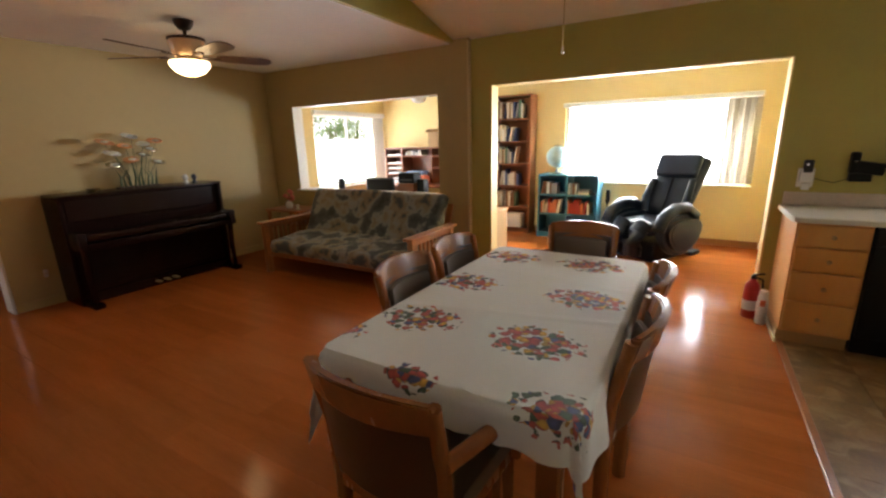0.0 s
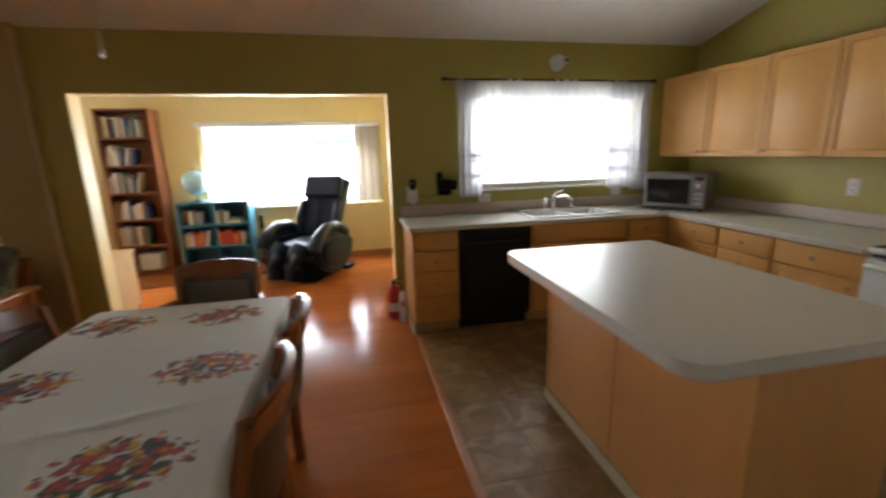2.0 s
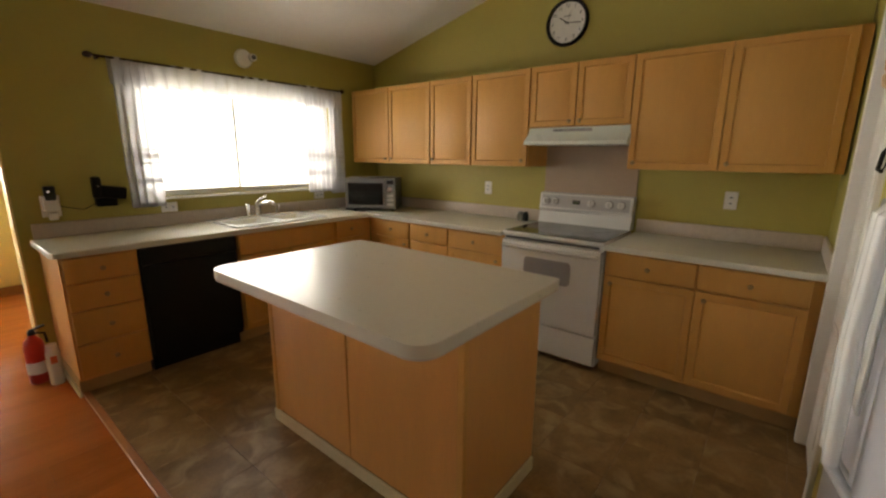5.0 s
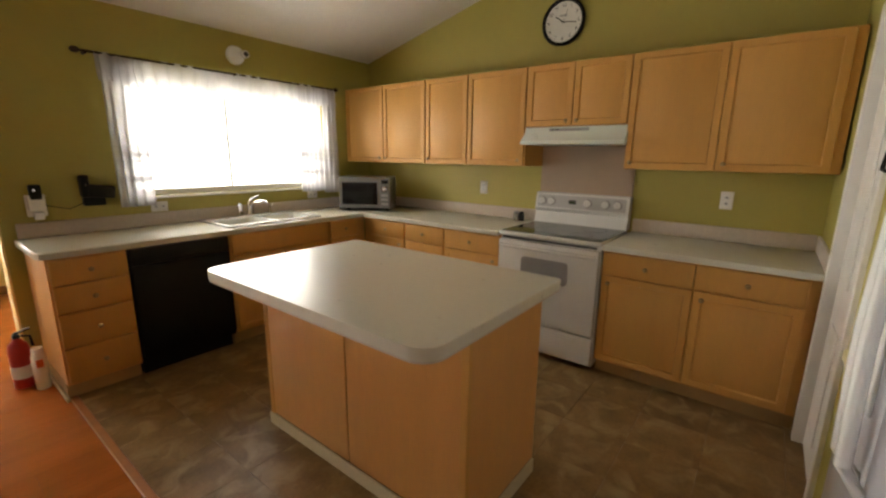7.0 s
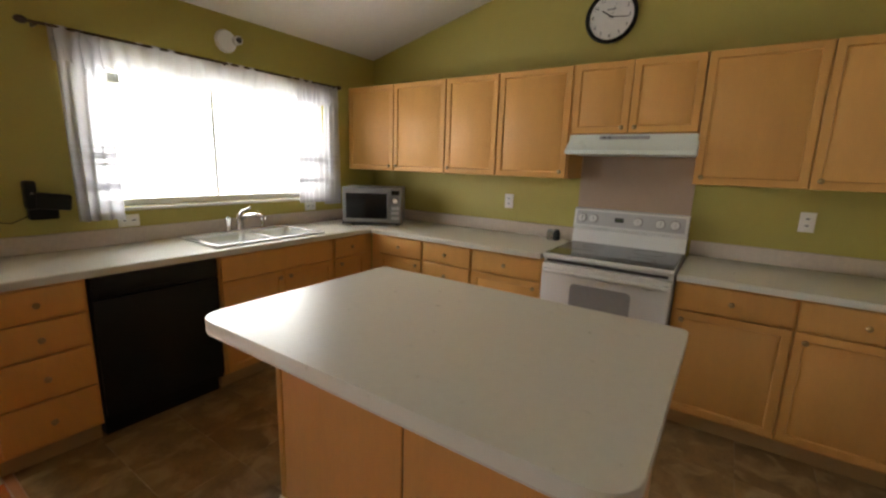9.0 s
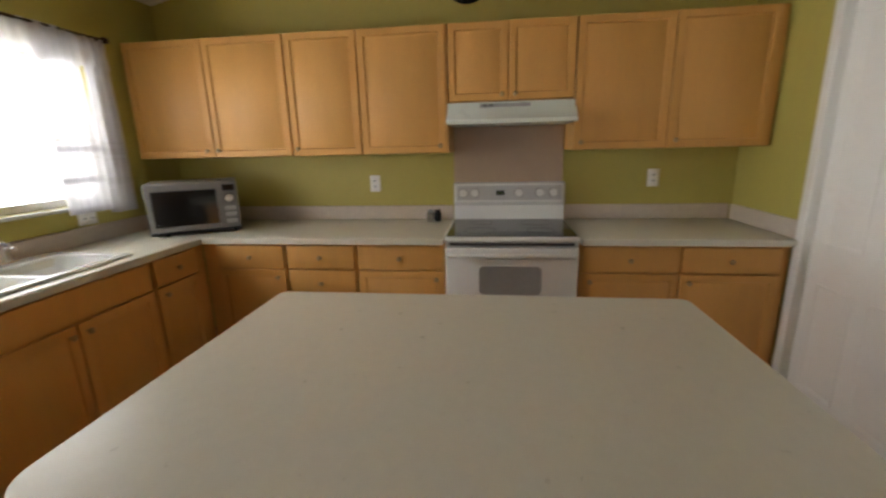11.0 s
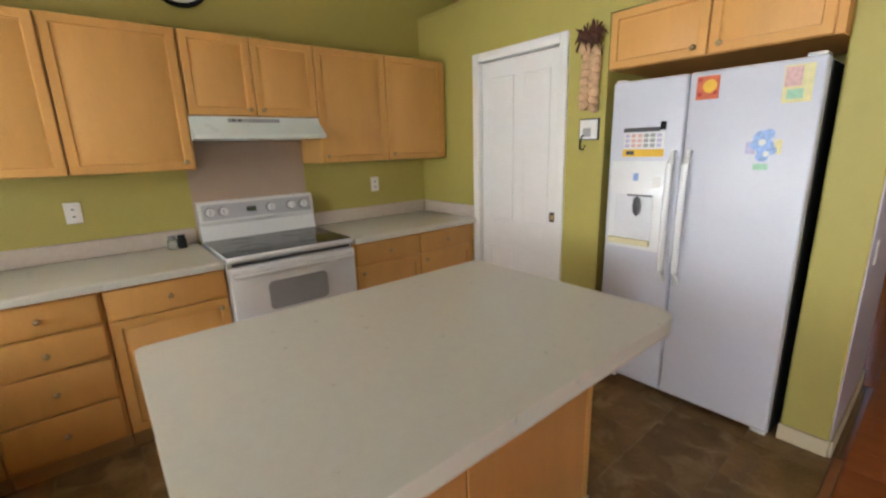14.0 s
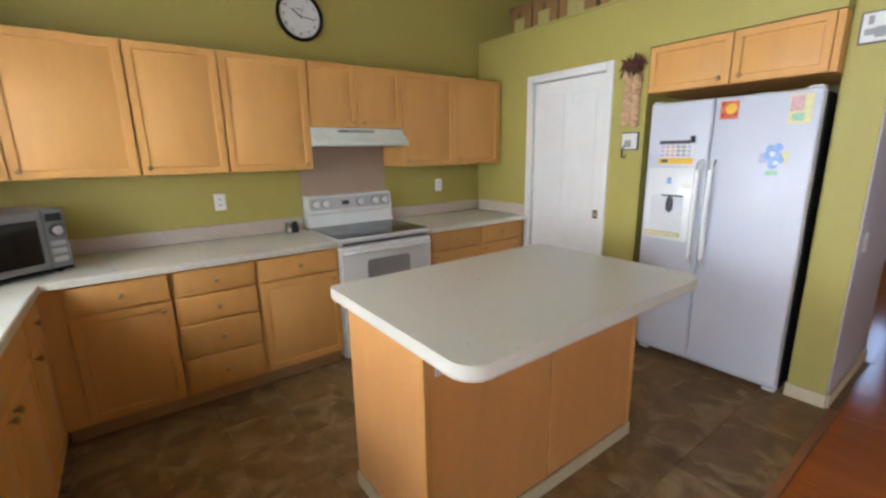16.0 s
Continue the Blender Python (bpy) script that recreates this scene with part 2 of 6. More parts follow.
def cloth_print():
    """White tablecloth with clusters of printed fruit, laid out by the cloth's own flat coordinates in metres."""
    m = mat("fruit_print_tablecloth", (0.72, 0.74, 0.68), 0.75, var=0.03, scale=4, bump=0.15, bscale=300)
    n, k = m.node_tree.nodes, m.node_tree.links
    b = n["Principled BSDF"]
    ground = b.inputs["Base Color"].links[0].from_socket
    uv = n.new("ShaderNodeUVMap")
    wob = n.new("ShaderNodeTexNoise")
    wob.inputs["Scale"].default_value = 22.0
    k.new(uv.outputs["UV"], wob.inputs["Vector"])
    uv.uv_map = "flat"
    motif = n.new("ShaderNodeUVMap")
    motif.uv_map = "motif"
    el = n.new("ShaderNodeVectorMath")
    el.operation = "MULTIPLY"
    el.inputs[1].default_value = (0.92, 1.30, 0)
    k.new(motif.outputs["UV"], el.inputs[0])
    ln = n.new("ShaderNodeVectorMath")
    ln.operation = "LENGTH"
    k.new(el.outputs[0], ln.inputs[0])
    edge = n.new("ShaderNodeMath")
    edge.operation = "MULTIPLY_ADD"
    k.new(wob.outputs["Fac"], edge.inputs[0])
    edge.inputs[1].default_value = 0.15
    k.new(ln.outputs["Value"], edge.inputs[2])
    inside = n.new("ShaderNodeMath")
    inside.operation = "LESS_THAN"
    k.new(edge.outputs[0], inside.inputs[0])
    inside.inputs[1].default_value = 0.235
    vor = n.new("ShaderNodeTexVoronoi")
    vor.inputs["Scale"].default_value = 32.0
    bend = n.new("ShaderNodeVectorMath")
    bend.operation = "MULTIPLY_ADD"
    bend.inputs[1].default_value = (0.035, 0.035, 0)
    k.new(wob.outputs["Color"], bend.inputs[0])
    k.new(uv.outputs["UV"], bend.inputs[2])
    k.new(bend.outputs[0], vor.inputs["Vector"])
    blob = n.new("ShaderNodeMath")
    blob.operation = "LESS_THAN"
    k.new(vor.outputs["Distance"], blob.inputs[0])
    size = n.new("ShaderNodeMath")
    size.operation = "MULTIPLY_ADD"
    k.new(ln.outputs["Value"], size.inputs[0])
    size.inputs[1].default_value, size.inputs[2].default_value = -2.2, 0.86
    k.new(size.outputs[0], blob.inputs[1])
    sep = n.new("ShaderNodeSeparateColor")
    k.new(vor.outputs["Color"], sep.inputs["Color"])
    ramp = n.new("ShaderNodeValToRGB")
    ramp.color_ramp.interpolation = "CONSTANT"
    els = ramp.color_ramp.elements
    cols = [(0.72, 0.36, 0.03), (0.50, 0.06, 0.04), (0.05, 0.07, 0.20), (0.74, 0.42, 0.05), (0.52, 0.07, 0.05), (0.03, 0.07, 0.03), (0.50, 0.10, 0.07), (0.04, 0.085, 0.04)]
    while len(els) < len(cols):
        els.new(0.5)
    for i, (e, c) in enumerate(zip(els, cols)):
        e.position, e.color = i / len(cols), (*c, 1)
    pick, far = n.new("ShaderNodeMath"), n.new("ShaderNodeMath")
    far.operation, pick.operation = "MULTIPLY", "MULTIPLY_ADD"
    k.new(ln.outputs["Value"], far.inputs[0])
    far.inputs[1].default_value = 2.0
    k.new(sep.outputs["Red"], pick.inputs[0])
    pick.inputs[1].default_value = 0.68
    k.new(far.outputs[0], pick.inputs[2])
    k.new(pick.outputs[0], ramp.inputs["Fac"])
    rim, fruit = n.new("ShaderNodeMapRange"), n.new("ShaderNodeVectorMath")
    rim.inputs["From Max"].default_value = 0.7
    rim.inputs["To Min"].default_value, rim.inputs["To Max"].default_value = 1.35, 0.45
    k.new(vor.outputs["Distance"], rim.inputs["Value"])
    fruit.operation = "SCALE"
    k.new(ramp.outputs["Color"], fruit.inputs[0])
    k.new(rim.outputs["Result"], fruit.inputs["Scale"])
    both = n.new("ShaderNodeMath")
    both.operation = "MULTIPLY"
    k.new(inside.outputs[0], both.inputs[0])
    k.new(blob.outputs[0], both.inputs[1])
    soften = n.new("ShaderNodeMath")
    soften.operation = "MULTIPLY"
    k.new(both.outputs[0], soften.inputs[0])
    soften.inputs[1].default_value = 0.93
    mx = n.new("ShaderNodeMix")
    mx.data_type = "RGBA"
    k.new(soften.outputs[0], mx.inputs["Factor"])
    k.new(ground, mx.inputs["A"])
    k.new(fruit.outputs[0], mx.inputs["B"])
    k.new(mx.outputs["Result"], b.inputs["Base Color"])
    return m


CLOTH = cloth_print()


def sheer(name, col, clear):
    """Thin woven voile: part see-through, part diffusing."""
    m = bpy.data.materials.new(name)
    m.use_nodes = True
    n, k = m.node_tree.nodes, m.node_tree.links
    n.remove(n["Principled BSDF"])
    d, tl, tp, a, b = (n.new("ShaderNodeBsdfDiffuse"), n.new("ShaderNodeBsdfTranslucent"), n.new("ShaderNodeBsdfTransparent"),
                       n.new("ShaderNodeMixShader"), n.new("ShaderNodeMixShader"))
    d.inputs["Color"].default_value = tl.inputs["Color"].default_value = (*col, 1)
    geo, wv = n.new("ShaderNodeNewGeometry"), n.new("ShaderNodeTexNoise")
    wv.inputs["Scale"].default_value = 28
    k.new(geo.outputs["Position"], wv.inputs["Vector"])
    rg = n.new("ShaderNodeMapRange")
    rg.inputs["To Min"].default_value, rg.inputs["To Max"].default_value = clear * 0.5, clear * 1.5
    k.new(wv.outputs["Fac"], rg.inputs["Value"])
    a.inputs["Fac"].default_value = 0.55
    k.new(d.outputs[0], a.inputs[1])
    k.new(tl.outputs[0], a.inputs[2])
    k.new(rg.outputs["Result"], b.inputs["Fac"])
    k.new(a.outputs[0], b.inputs[1])
    k.new(tp.outputs[0], b.inputs[2])
    k.new(b.outputs[0], n["Material Output"].inputs["Surface"])
    return m


LEAFM = sheer("backlit_leaf", (0.12, 0.24, 0.05), 0.22)
VOILE = sheer("white_voile", (0.62, 0.61, 0.64), 0.10)
VOILE_THIN = sheer("thin_white_voile", (0.66, 0.65, 0.67), 0.17)
VOILE_BAND = sheer("woven_voile_band", (0.58, 0.57, 0.59), 0.095)


def pane_glass():
    m = bpy.data.materials.new("window_glass")
    m.use_nodes = True
    n, k = m.node_tree.nodes, m.node_tree.links
    n.remove(n["Principled BSDF"])
    g, t, x = n.new("ShaderNodeBsdfGlossy"), n.new("ShaderNodeBsdfTransparent"), n.new("ShaderNodeMixShader")
    g.inputs["Roughness"].default_value = 0.02
    x.inputs["Fac"].default_value = 0.06
    k.new(t.outputs[0], x.inputs[1])
    k.new(g.outputs[0], x.inputs[2])
    k.new(x.outputs[0], n["Material Output"].inputs["Surface"])
    return m


GLASS = pane_glass()

# ---------------------------------------------------------------- shape helpers


def box(bm, x0, x1, y0, y1, z0, z1, bevel=0.0, seg=1, rot=None):
    """A box between two corners, its edges bevelled; rot turns it about its middle."""
    m = Matrix.Translation(((x0 + x1) / 2, (y0 + y1) / 2, (z0 + z1) / 2))
    if rot:
        m = m @ rot
    vs = bmesh.ops.create_cube(bm, size=1, matrix=m @ Matrix.Diagonal((abs(x1 - x0), abs(y1 - y0), abs(z1 - z0), 1)))["verts"]
    if bevel:
        es = list({e for v in vs for e in v.link_edges})
        bmesh.ops.bevel(bm, geom=es, offset=bevel, segments=seg, affect="EDGES", profile=0.5)
    return bm


def cyl(bm, c, r, h, axis="z", r2=None, n=20, rot=None):
    """A cylinder or cone with its middle at c."""
    turn = {"z": Matrix(), "x": Matrix.Rotation(radians(90), 4, "Y"), "y": Matrix.Rotation(radians(-90), 4, "X")}[axis]
    m = Matrix.Translation(c) @ (rot or Matrix()) @ turn
    bmesh.ops.create_cone(bm, cap_ends=True, segments=n, radius1=r, radius2=r if r2 is None else r2, depth=h, matrix=m)
    return bm


def ball(bm, c, r, sx=1, sy=1, sz=1, n=14, rot=None):
    bmesh.ops.create_uvsphere(bm, u_segments=n, v_segments=max(6, n // 2), radius=r,
                              matrix=Matrix.Translation(c) @ (rot or Matrix()) @ Matrix.Diagonal((sx, sy, sz, 1)))
    return bm


def lathe(bm, c, prof, n=24, ring=False):
    """A turned shape: prof gives (radius, height) from one end to the other."""
    rings = []
    for r, h in prof:
        rings.append([bm.verts.new((c[0] + r * math.cos(6.28318 * i / n), c[1] + r * math.sin(6.28318 * i / n), c[2] + h)) for i in range(n)])
    for a, b in zip(rings, rings[1:]):
        for i in range(n):
            bm.faces.new((a[i], a[(i + 1) % n], b[(i + 1) % n], b[i]))
    if ring:
        for i in range(n):
            bm.faces.new((rings[-1][i], rings[-1][(i + 1) % n], rings[0][(i + 1) % n], rings[0][i]))
    else:
        bm.faces.new(rings[0])
        bm.faces.new(rings[-1])
    bmesh.ops.recalc_face_normals(bm, faces=bm.faces)
    return bm


def tube(bm, pts, r, n=8, r2=None):
    """A round bar along pts, tapering to r2."""
    pts = [Vector(p) for p in pts]
    rings = []
    for i, p in enumerate(pts):
        d = (pts[min(i + 1, len(pts) - 1)] - pts[max(i - 1, 0)]).normalized()
        side = d.cross(Vector((0, 0, 1)) if abs(d.z) < 0.9 else Vector((1, 0, 0))).normalized()
        up = side.cross(d)
        rr = r if r2 is None else r + (r2 - r) * i / (len(pts) - 1)
        rings.append([bm.verts.new(p + rr * (math.cos(6.28318 * j / n) * side + math.sin(6.28318 * j / n) * up)) for j in range(n)])
    for a, b in zip(rings, rings[1:]):
        for j in range(n):
            bm.faces.new((a[j], a[(j + 1) % n], b[(j + 1) % n], b[j]))
    bm.faces.new(rings[0])
    bm.faces.new(rings[-1])
    bmesh.ops.recalc_face_normals(bm, faces=bm.faces)
    return bm


def slab_with_hole(bm, outline, hole, z0, z1, chamfer=0.006):
    """A plate with a hole through it; its outer upper edge is eased."""
    n, k = len(outline), len(hole)
    small = []
    for i, p in enumerate(outline):
        a, b = Vector(outline[i - 1]), Vector(outline[(i + 1) % n])
        d1, d2 = (Vector(p) - a).normalized(), (b - Vector(p)).normalized()
        nrm = Vector((-(d1.y + d2.y), d1.x + d2.x))
        nrm = nrm.normalized() / max(0.5, math.cos(d1.angle(d2) / 2))
        small.append((p[0] + nrm.x * chamfer, p[1] + nrm.y * chamfer))
    rows = [[bm.verts.new((x, y, z)) for x, y in o] for o, z in ((outline, z0), (outline, z1 - chamfer), (small, z1))]
    inner = [[bm.verts.new((x, y, z)) for x, y in hole] for z in (z0, z1)]
    for a, b in zip(rows, rows[1:]):
        for i in range(n):
            bm.faces.new((a[i], a[(i + 1) % n], b[(i + 1) % n], b[i]))
    for i in range(k):
        bm.faces.new((inner[0][i], inner[1][i], inner[1][(i + 1) % k], inner[0][(i + 1) % k]))
    for outer, hol in ((rows[2], inner[1]), (rows[0], inner[0])):
        es = [bm.edges.get((r[i], r[(i + 1) % len(r)])) for r in (outer, hol) for i in range(len(r))]
        bmesh.ops.triangle_fill(bm, edges=es, use_beauty=True)
    bmesh.ops.recalc_face_normals(bm, faces=bm.faces)
    return bm


def slab(bm, outline, z0, z1, bevel=0.0, seg=2):
    """A flat plate of any outline, its upper and lower edges rounded."""
    lo = [bm.verts.new((x, y, z0)) for x, y in outline]
    hi = [bm.verts.new((x, y, z1)) for x, y in outline]
    n = len(outline)
    bm.faces.new(lo[::-1])
    top = bm.faces.new(hi)
    for i in range(n):
        bm.faces.new((lo[i], lo[(i + 1) % n], hi[(i + 1) % n], hi[i]))
    if bevel:
        bmesh.ops.bevel(bm, geom=list(top.edges), offset=bevel, segments=seg, affect="EDGES", profile=0.5)
    bmesh.ops.recalc_face_normals(bm, faces=bm.faces)
    return bm


def rounded(x0, x1, y0, y1, r, n=6):
    """The outline of a rectangle whose corners have radii r = (x0y0, x1y0, x1y1, x0y1)."""
    out = []
    for (cx, cy, rr, a0) in ((x0 + r[0], y0 + r[0], r[0], 180), (x1 - r[1], y0 + r[1], r[1], 270), (x1 - r[2], y1 - r[2], r[2], 0), (x0 + r[3], y1 - r[3], r[3], 90)):
        for i in range(n + 1):
            a = radians(a0 + 90 * i / n)
            out.append((cx + rr * math.cos(a), cy + rr * math.sin(a)))
    return out


def mesh_of(name, bm, material):
    me = bpy.data.meshes.new(name)
    bm.to_mesh(me)
    bm.free()
    me.materials.append(material)
    me.polygons.foreach_set("use_smooth", [True] * len(me.polygons))
    me.set_sharp_from_angle(angle=radians(38))
    return me


def part(name, bm, material, parent, label=""):
    """Links a bmesh as one mesh object under a thing or a part."""
    ob = new(name, mesh_of(name, bm, material))
    ob.parent = parent
    if label:
        ob["label"] = label
    return ob


def thing(name, m, label, category, group=""):
    """An Empty at the base of a thing; its parts are given in its own coordinates."""
    ob = new(name)
    ob.empty_display_size = 0.1
    ob.matrix_world = m
    return tagged(ob, label, category, group)


def solid(name, bm, material, label, category, group="", m=None, kind=""):
    """A thing of one mesh."""
    ob = new(name, mesh_of(name, bm, material))
    if m:
        ob.matrix_world = m
    return tagged(ob, label, category, group, kind)


def B():
    return bmesh.new()


def structure(name, bm, material, label):
    return solid(name, bm, material, label, name.split("_")[0], kind="structure")

# ---------------------------------------------------------------- structure
EAST, NORTH, CEIL0, SLOPE, RIDGE = 4.68, 6.40, 2.445, 0.25, 2.0
PEAK = CEIL0 + SLOPE * (NORTH - RIDGE)


def vault(y):
    return CEIL0 + SLOPE * (NORTH - y) if y > RIDGE else PEAK - SLOPE * (RIDGE - y)


def prism_x(bm, pts, x0, x1):
    """A prism along x over an outline in y and z."""
    a = [bm.verts.new((x0, y, z)) for y, z in pts]
    b = [bm.verts.new((x1, y, z)) for y, z in pts]
    n = len(pts)
    bm.faces.new(a)
    bm.faces.new(b[::-1])
    for i in range(n):
        bm.faces.new((a[i], b[i], b[(i + 1) % n], a[(i + 1) % n]))
    bmesh.ops.recalc_face_normals(bm, faces=bm.faces)
    return bm


def pierced(bm, a0, a1, z0, z1, holes, put):
    """A wall panel from a0 to a1 with openings (h0, h1, low, high); put draws one block."""
    at = a0
    for h0, h1, lo, hi in holes:
        put(at, h0, z0, z1)
        if lo > z0:
            put(h0, h1, z0, lo)
        put(h0, h1, hi, z1)
        at = h1
    put(at, a1, z0, z1)
    return bm


bm = B()
pierced(bm, -1.05, 4.83, -0.1, 2.60, [(-0.82, 1.59, -0.1, 1.996), (2.32, 4.04, 1.14, 2.00)], lambda a, b, lo, hi: box(bm, a, b, 6.40, 6.55, lo, hi))
wall_n = structure("wall_north", bm, GREEN, "olive green painted wall with a wide opening and window")
bm = B()
pierced(bm, -4.40, -1.27, -0.1, 2.60, [(-3.77, -1.46, 0.835, 1.957)], lambda a, b, lo, hi: box(bm, a, b, 6.402, 6.55, lo, hi))
structure("wall_living_north", bm, TAN, "tan painted wall with a pass-through opening")
structure("wall_pilaster", box(B(), -1.27, -1.05, 6.35, 6.56, -0.05, 2.50, 0.006), TAN, "tan painted pilaster between two wall colours")
# Cream strip paints in the light caught by the pilaster's east edge.
structure("trim_pilaster", box(B(), -1.066, -1.046, 6.344, 6.398, 0.0, 2.43, 0.003), mat("lit_edge_cream", (0.62, 0.52, 0.30), 0.55, var=0.05), "cream strip painted as the lit edge of the pilaster")
# pale reveals of the two openings
bm = B()
box(bm, -0.824, -0.812, 6.396, 6.554, 0.0, 1.99)
structure("trim_opening", bm, YELLOW, "yellow painted edge of the wide opening")
bm = B()
box(bm, 1.582, 1.594, 6.396, 6.554, 0.0, 1.99)
structure("trim_opening_side", bm, YELLOW, "yellow painted edge of the wide opening")
structure("trim_opening_head", box(B(), -0.81, 1.58, 6.41, 6.553, 1.988, 2.0), YELLOW, "yellow painted head of the wide opening")
structure("trim_pass_sill", box(B(), -3.80, -1.43, 6.36, 6.60, 0.828, 0.850, 0.006), WHITEP, "white painted sill of the pass-through")
structure("trim_pass_side", box(B(), -3.775, -3.758, 6.396, 6.556, 0.852, 1.955), WHITEP, "white painted side of the pass-through")
structure("trim_pass_head", box(B(), -3.75, -1.47, 6.405, 6.556, 1.946, 1.960), WHITEP, "white painted head of the pass-through")
structure("wall_living_west", box(B(), -4.40, -4.25, 3.35, 6.402, -0.1, 2.50, 0.01), TAN, "tan painted living room wall")
structure("trim_wall_end", box(B(), -4.42, -4.235, 3.332, 3.352, 0, 2.1, 0.004), WHITEP, "white painted trim on the wall end")
structure("wall_east", prism_x(B(), [(-2.65, -0.1), (6.5, -0.1), (6.5, 2.6), (RIDGE, PEAK + 0.2), (-2.65, 2.7)], EAST, EAST + 0.15), GREEN, "olive green painted gable wall")
structure("wall_gable_infill", prism_x(B(), [(6.39, 2.427), (6.39, 2.46), (RIDGE, PEAK + 0.05), (-2.5, 2.6), (-2.5, 2.427)], -1.262, -1.23), GREEN, "olive green triangle above the flat ceiling edge")
# wall of the pantry and the fridge niche, with a display ledge on top
bm = B()
box(bm, 4.006 - 0.055, EAST, 2.23, 2.38, -0.05, 2.51)
box(bm, 2.915, 3.174 + 0.055, 2.23, 2.38, -0.05, 2.51)
box(bm, 3.229, 3.951, 2.23, 2.38, 2.085, 2.51)
box(bm, 1.925, 2.915, 2.24, 2.38, 2.165, 2.51)
structure("wall_pantry", bm, GREEN, "olive green painted wall beside the pantry door")
bm = B()
box(bm, 1.74, 1.925, 1.30, 2.28, -0.05, 2.51, 0.006)
structure("wall_stub", bm, GREEN, "olive green painted end wall beside the fridge")
structure("wall_stub_hall", box(B(), 1.734, 1.742, 1.30, 2.272, 0.09, 2.5), LILAC, "pale painted hall side of the end wall")
structure("wall_niche", box(B(), 1.92, 4.68, 1.28, 1.42, -0.05, 2.51), GREEN, "olive green painted back of the niche")
structure("wall_niche_side", box(B(), 2.915, 2.96, 1.42, 2.23, -0.05, 2.46), GREEN, "olive green painted side of the niche")
structure("ledge", box(B(), 1.74, 4.68, 1.28, 2.385, 2.512, 2.53), GREEN, "olive green painted ledge above the pantry wall")
structure("wall_ledge_back", box(B(), 1.74, 4.68, 1.20, 1.30, 2.53, 3.6), GREEN, "olive green painted wall behind the ledge")
# closing walls
bm = B()
# This opening is added only to let the west fill lamp in.
structure("wall_west", pierced(bm, -2.65, 6.55, -0.1, 2.6, [(0.6, 2.8, 0.7, 2.0)], lambda a, b, lo, hi: box(bm, -6.35, -6.2, a, b, lo, hi)), TAN, "tan painted far wall with an added, unseen window opening")
bm = B()
pierced(bm, -6.35, 4.83, -0.1, 3.0, [(1.93, 2.20, 0.86, 1.96)], lambda a, b, lo, hi: box(bm, a, b, -2.65, -2.5, lo, hi))
structure("wall_south", bm, TAN, "tan painted wall with a narrow window")
structure("wall_entry", box(B(), -6.2, -4.40, 6.40, 6.55, -0.1, 2.6), TAN, "tan painted wall of the entry")
# sunroom and office
bm = B()
pierced(bm, -4.27, 2.0, -0.1, 2.55, [(-0.70, 1.66, 0.81, 1.93)], lambda a, b, lo, hi: box(bm, a, b, 8.85, 9.0, lo, hi))
structure("wall_sunroom_north", bm, YELLOW, "warm yellow painted wall with a wide window")
structure("wall_sunroom_east", box(B(), 1.86, 2.0, 6.55, 8.85, -0.1, 2.55), YELLOW, "warm yellow painted side wall")
bm = B()
pierced(bm, 6.55, 8.85, -0.1, 2.55, [(7.08, 8.70, 0.75, 1.92)], lambda a, b, lo, hi: box(bm, -4.27, -4.12, a, b, lo, hi))
structure("wall_office_west", bm, YELLOW, "warm yellow painted wall with a window")
structure("wall_sunroom_south", box(B(), -4.12, -1.0, 6.552, 6.558, 1.98, 2.42), YELLOW, "warm yellow painted back of the wall")
# ceilings
bm = prism_x(B(), [(6.6, vault(6.6)), (RIDGE, PEAK), (-2.7, vault(-2.7)), (-2.7, vault(-2.7) + 0.12), (RIDGE, PEAK + 0.12), (6.6, vault(6.6) + 0.12)], -1.30, 4.85)
structure("ceiling", bm, CEIL, "white textured vaulted ceiling")
structure("ceiling_living", box(B(), -6.4, -1.263, -2.7, 6.6, 2.43, 2.55), CEIL, "white textured flat ceiling")
structure("ceiling_sunroom", box(B(), -4.3, 2.05, 6.50, 9.05, 2.44, 2.6), CEIL, "white flat ceiling of the sunroom")
# baseboards
for nm, b6 in (("baseboard_west", (-4.25, -4.236, 3.36, 6.40)), ("baseboard_sun_east", (1.846, 1.86, 6.56, 8.84)), ("baseboard_sun_north", (-4.10, 1.84, 8.836, 8.85)),
               ("baseboard_stub", (1.736, 1.93, 2.279, 2.292)), ("baseboard_stub_hall", (1.722, 1.735, 1.30, 2.28)), ("baseboard_pier", (-1.04, -0.83, 6.386, 6.40))):
    structure(nm, box(B(), *b6, 0.0, 0.085, 0.003), PALE_TRIM if "stub" in nm else STRAW if "sun" in nm else TAN, "low baseboard along the wall")

# ground and what lies outside
bm = B()
bmesh.ops.create_grid(bm, x_segments=8, y_segments=8, size=600, matrix=Matrix.Translation((0, 0, -0.35)))
structure("ground", bm, GRASS, "grass lawn round the house")
structure("floor_slab", box(B(), -6.35, 4.83, -2.65, 9.0, -0.14, -0.008), GROUT, "sub-floor under planks and tiles")


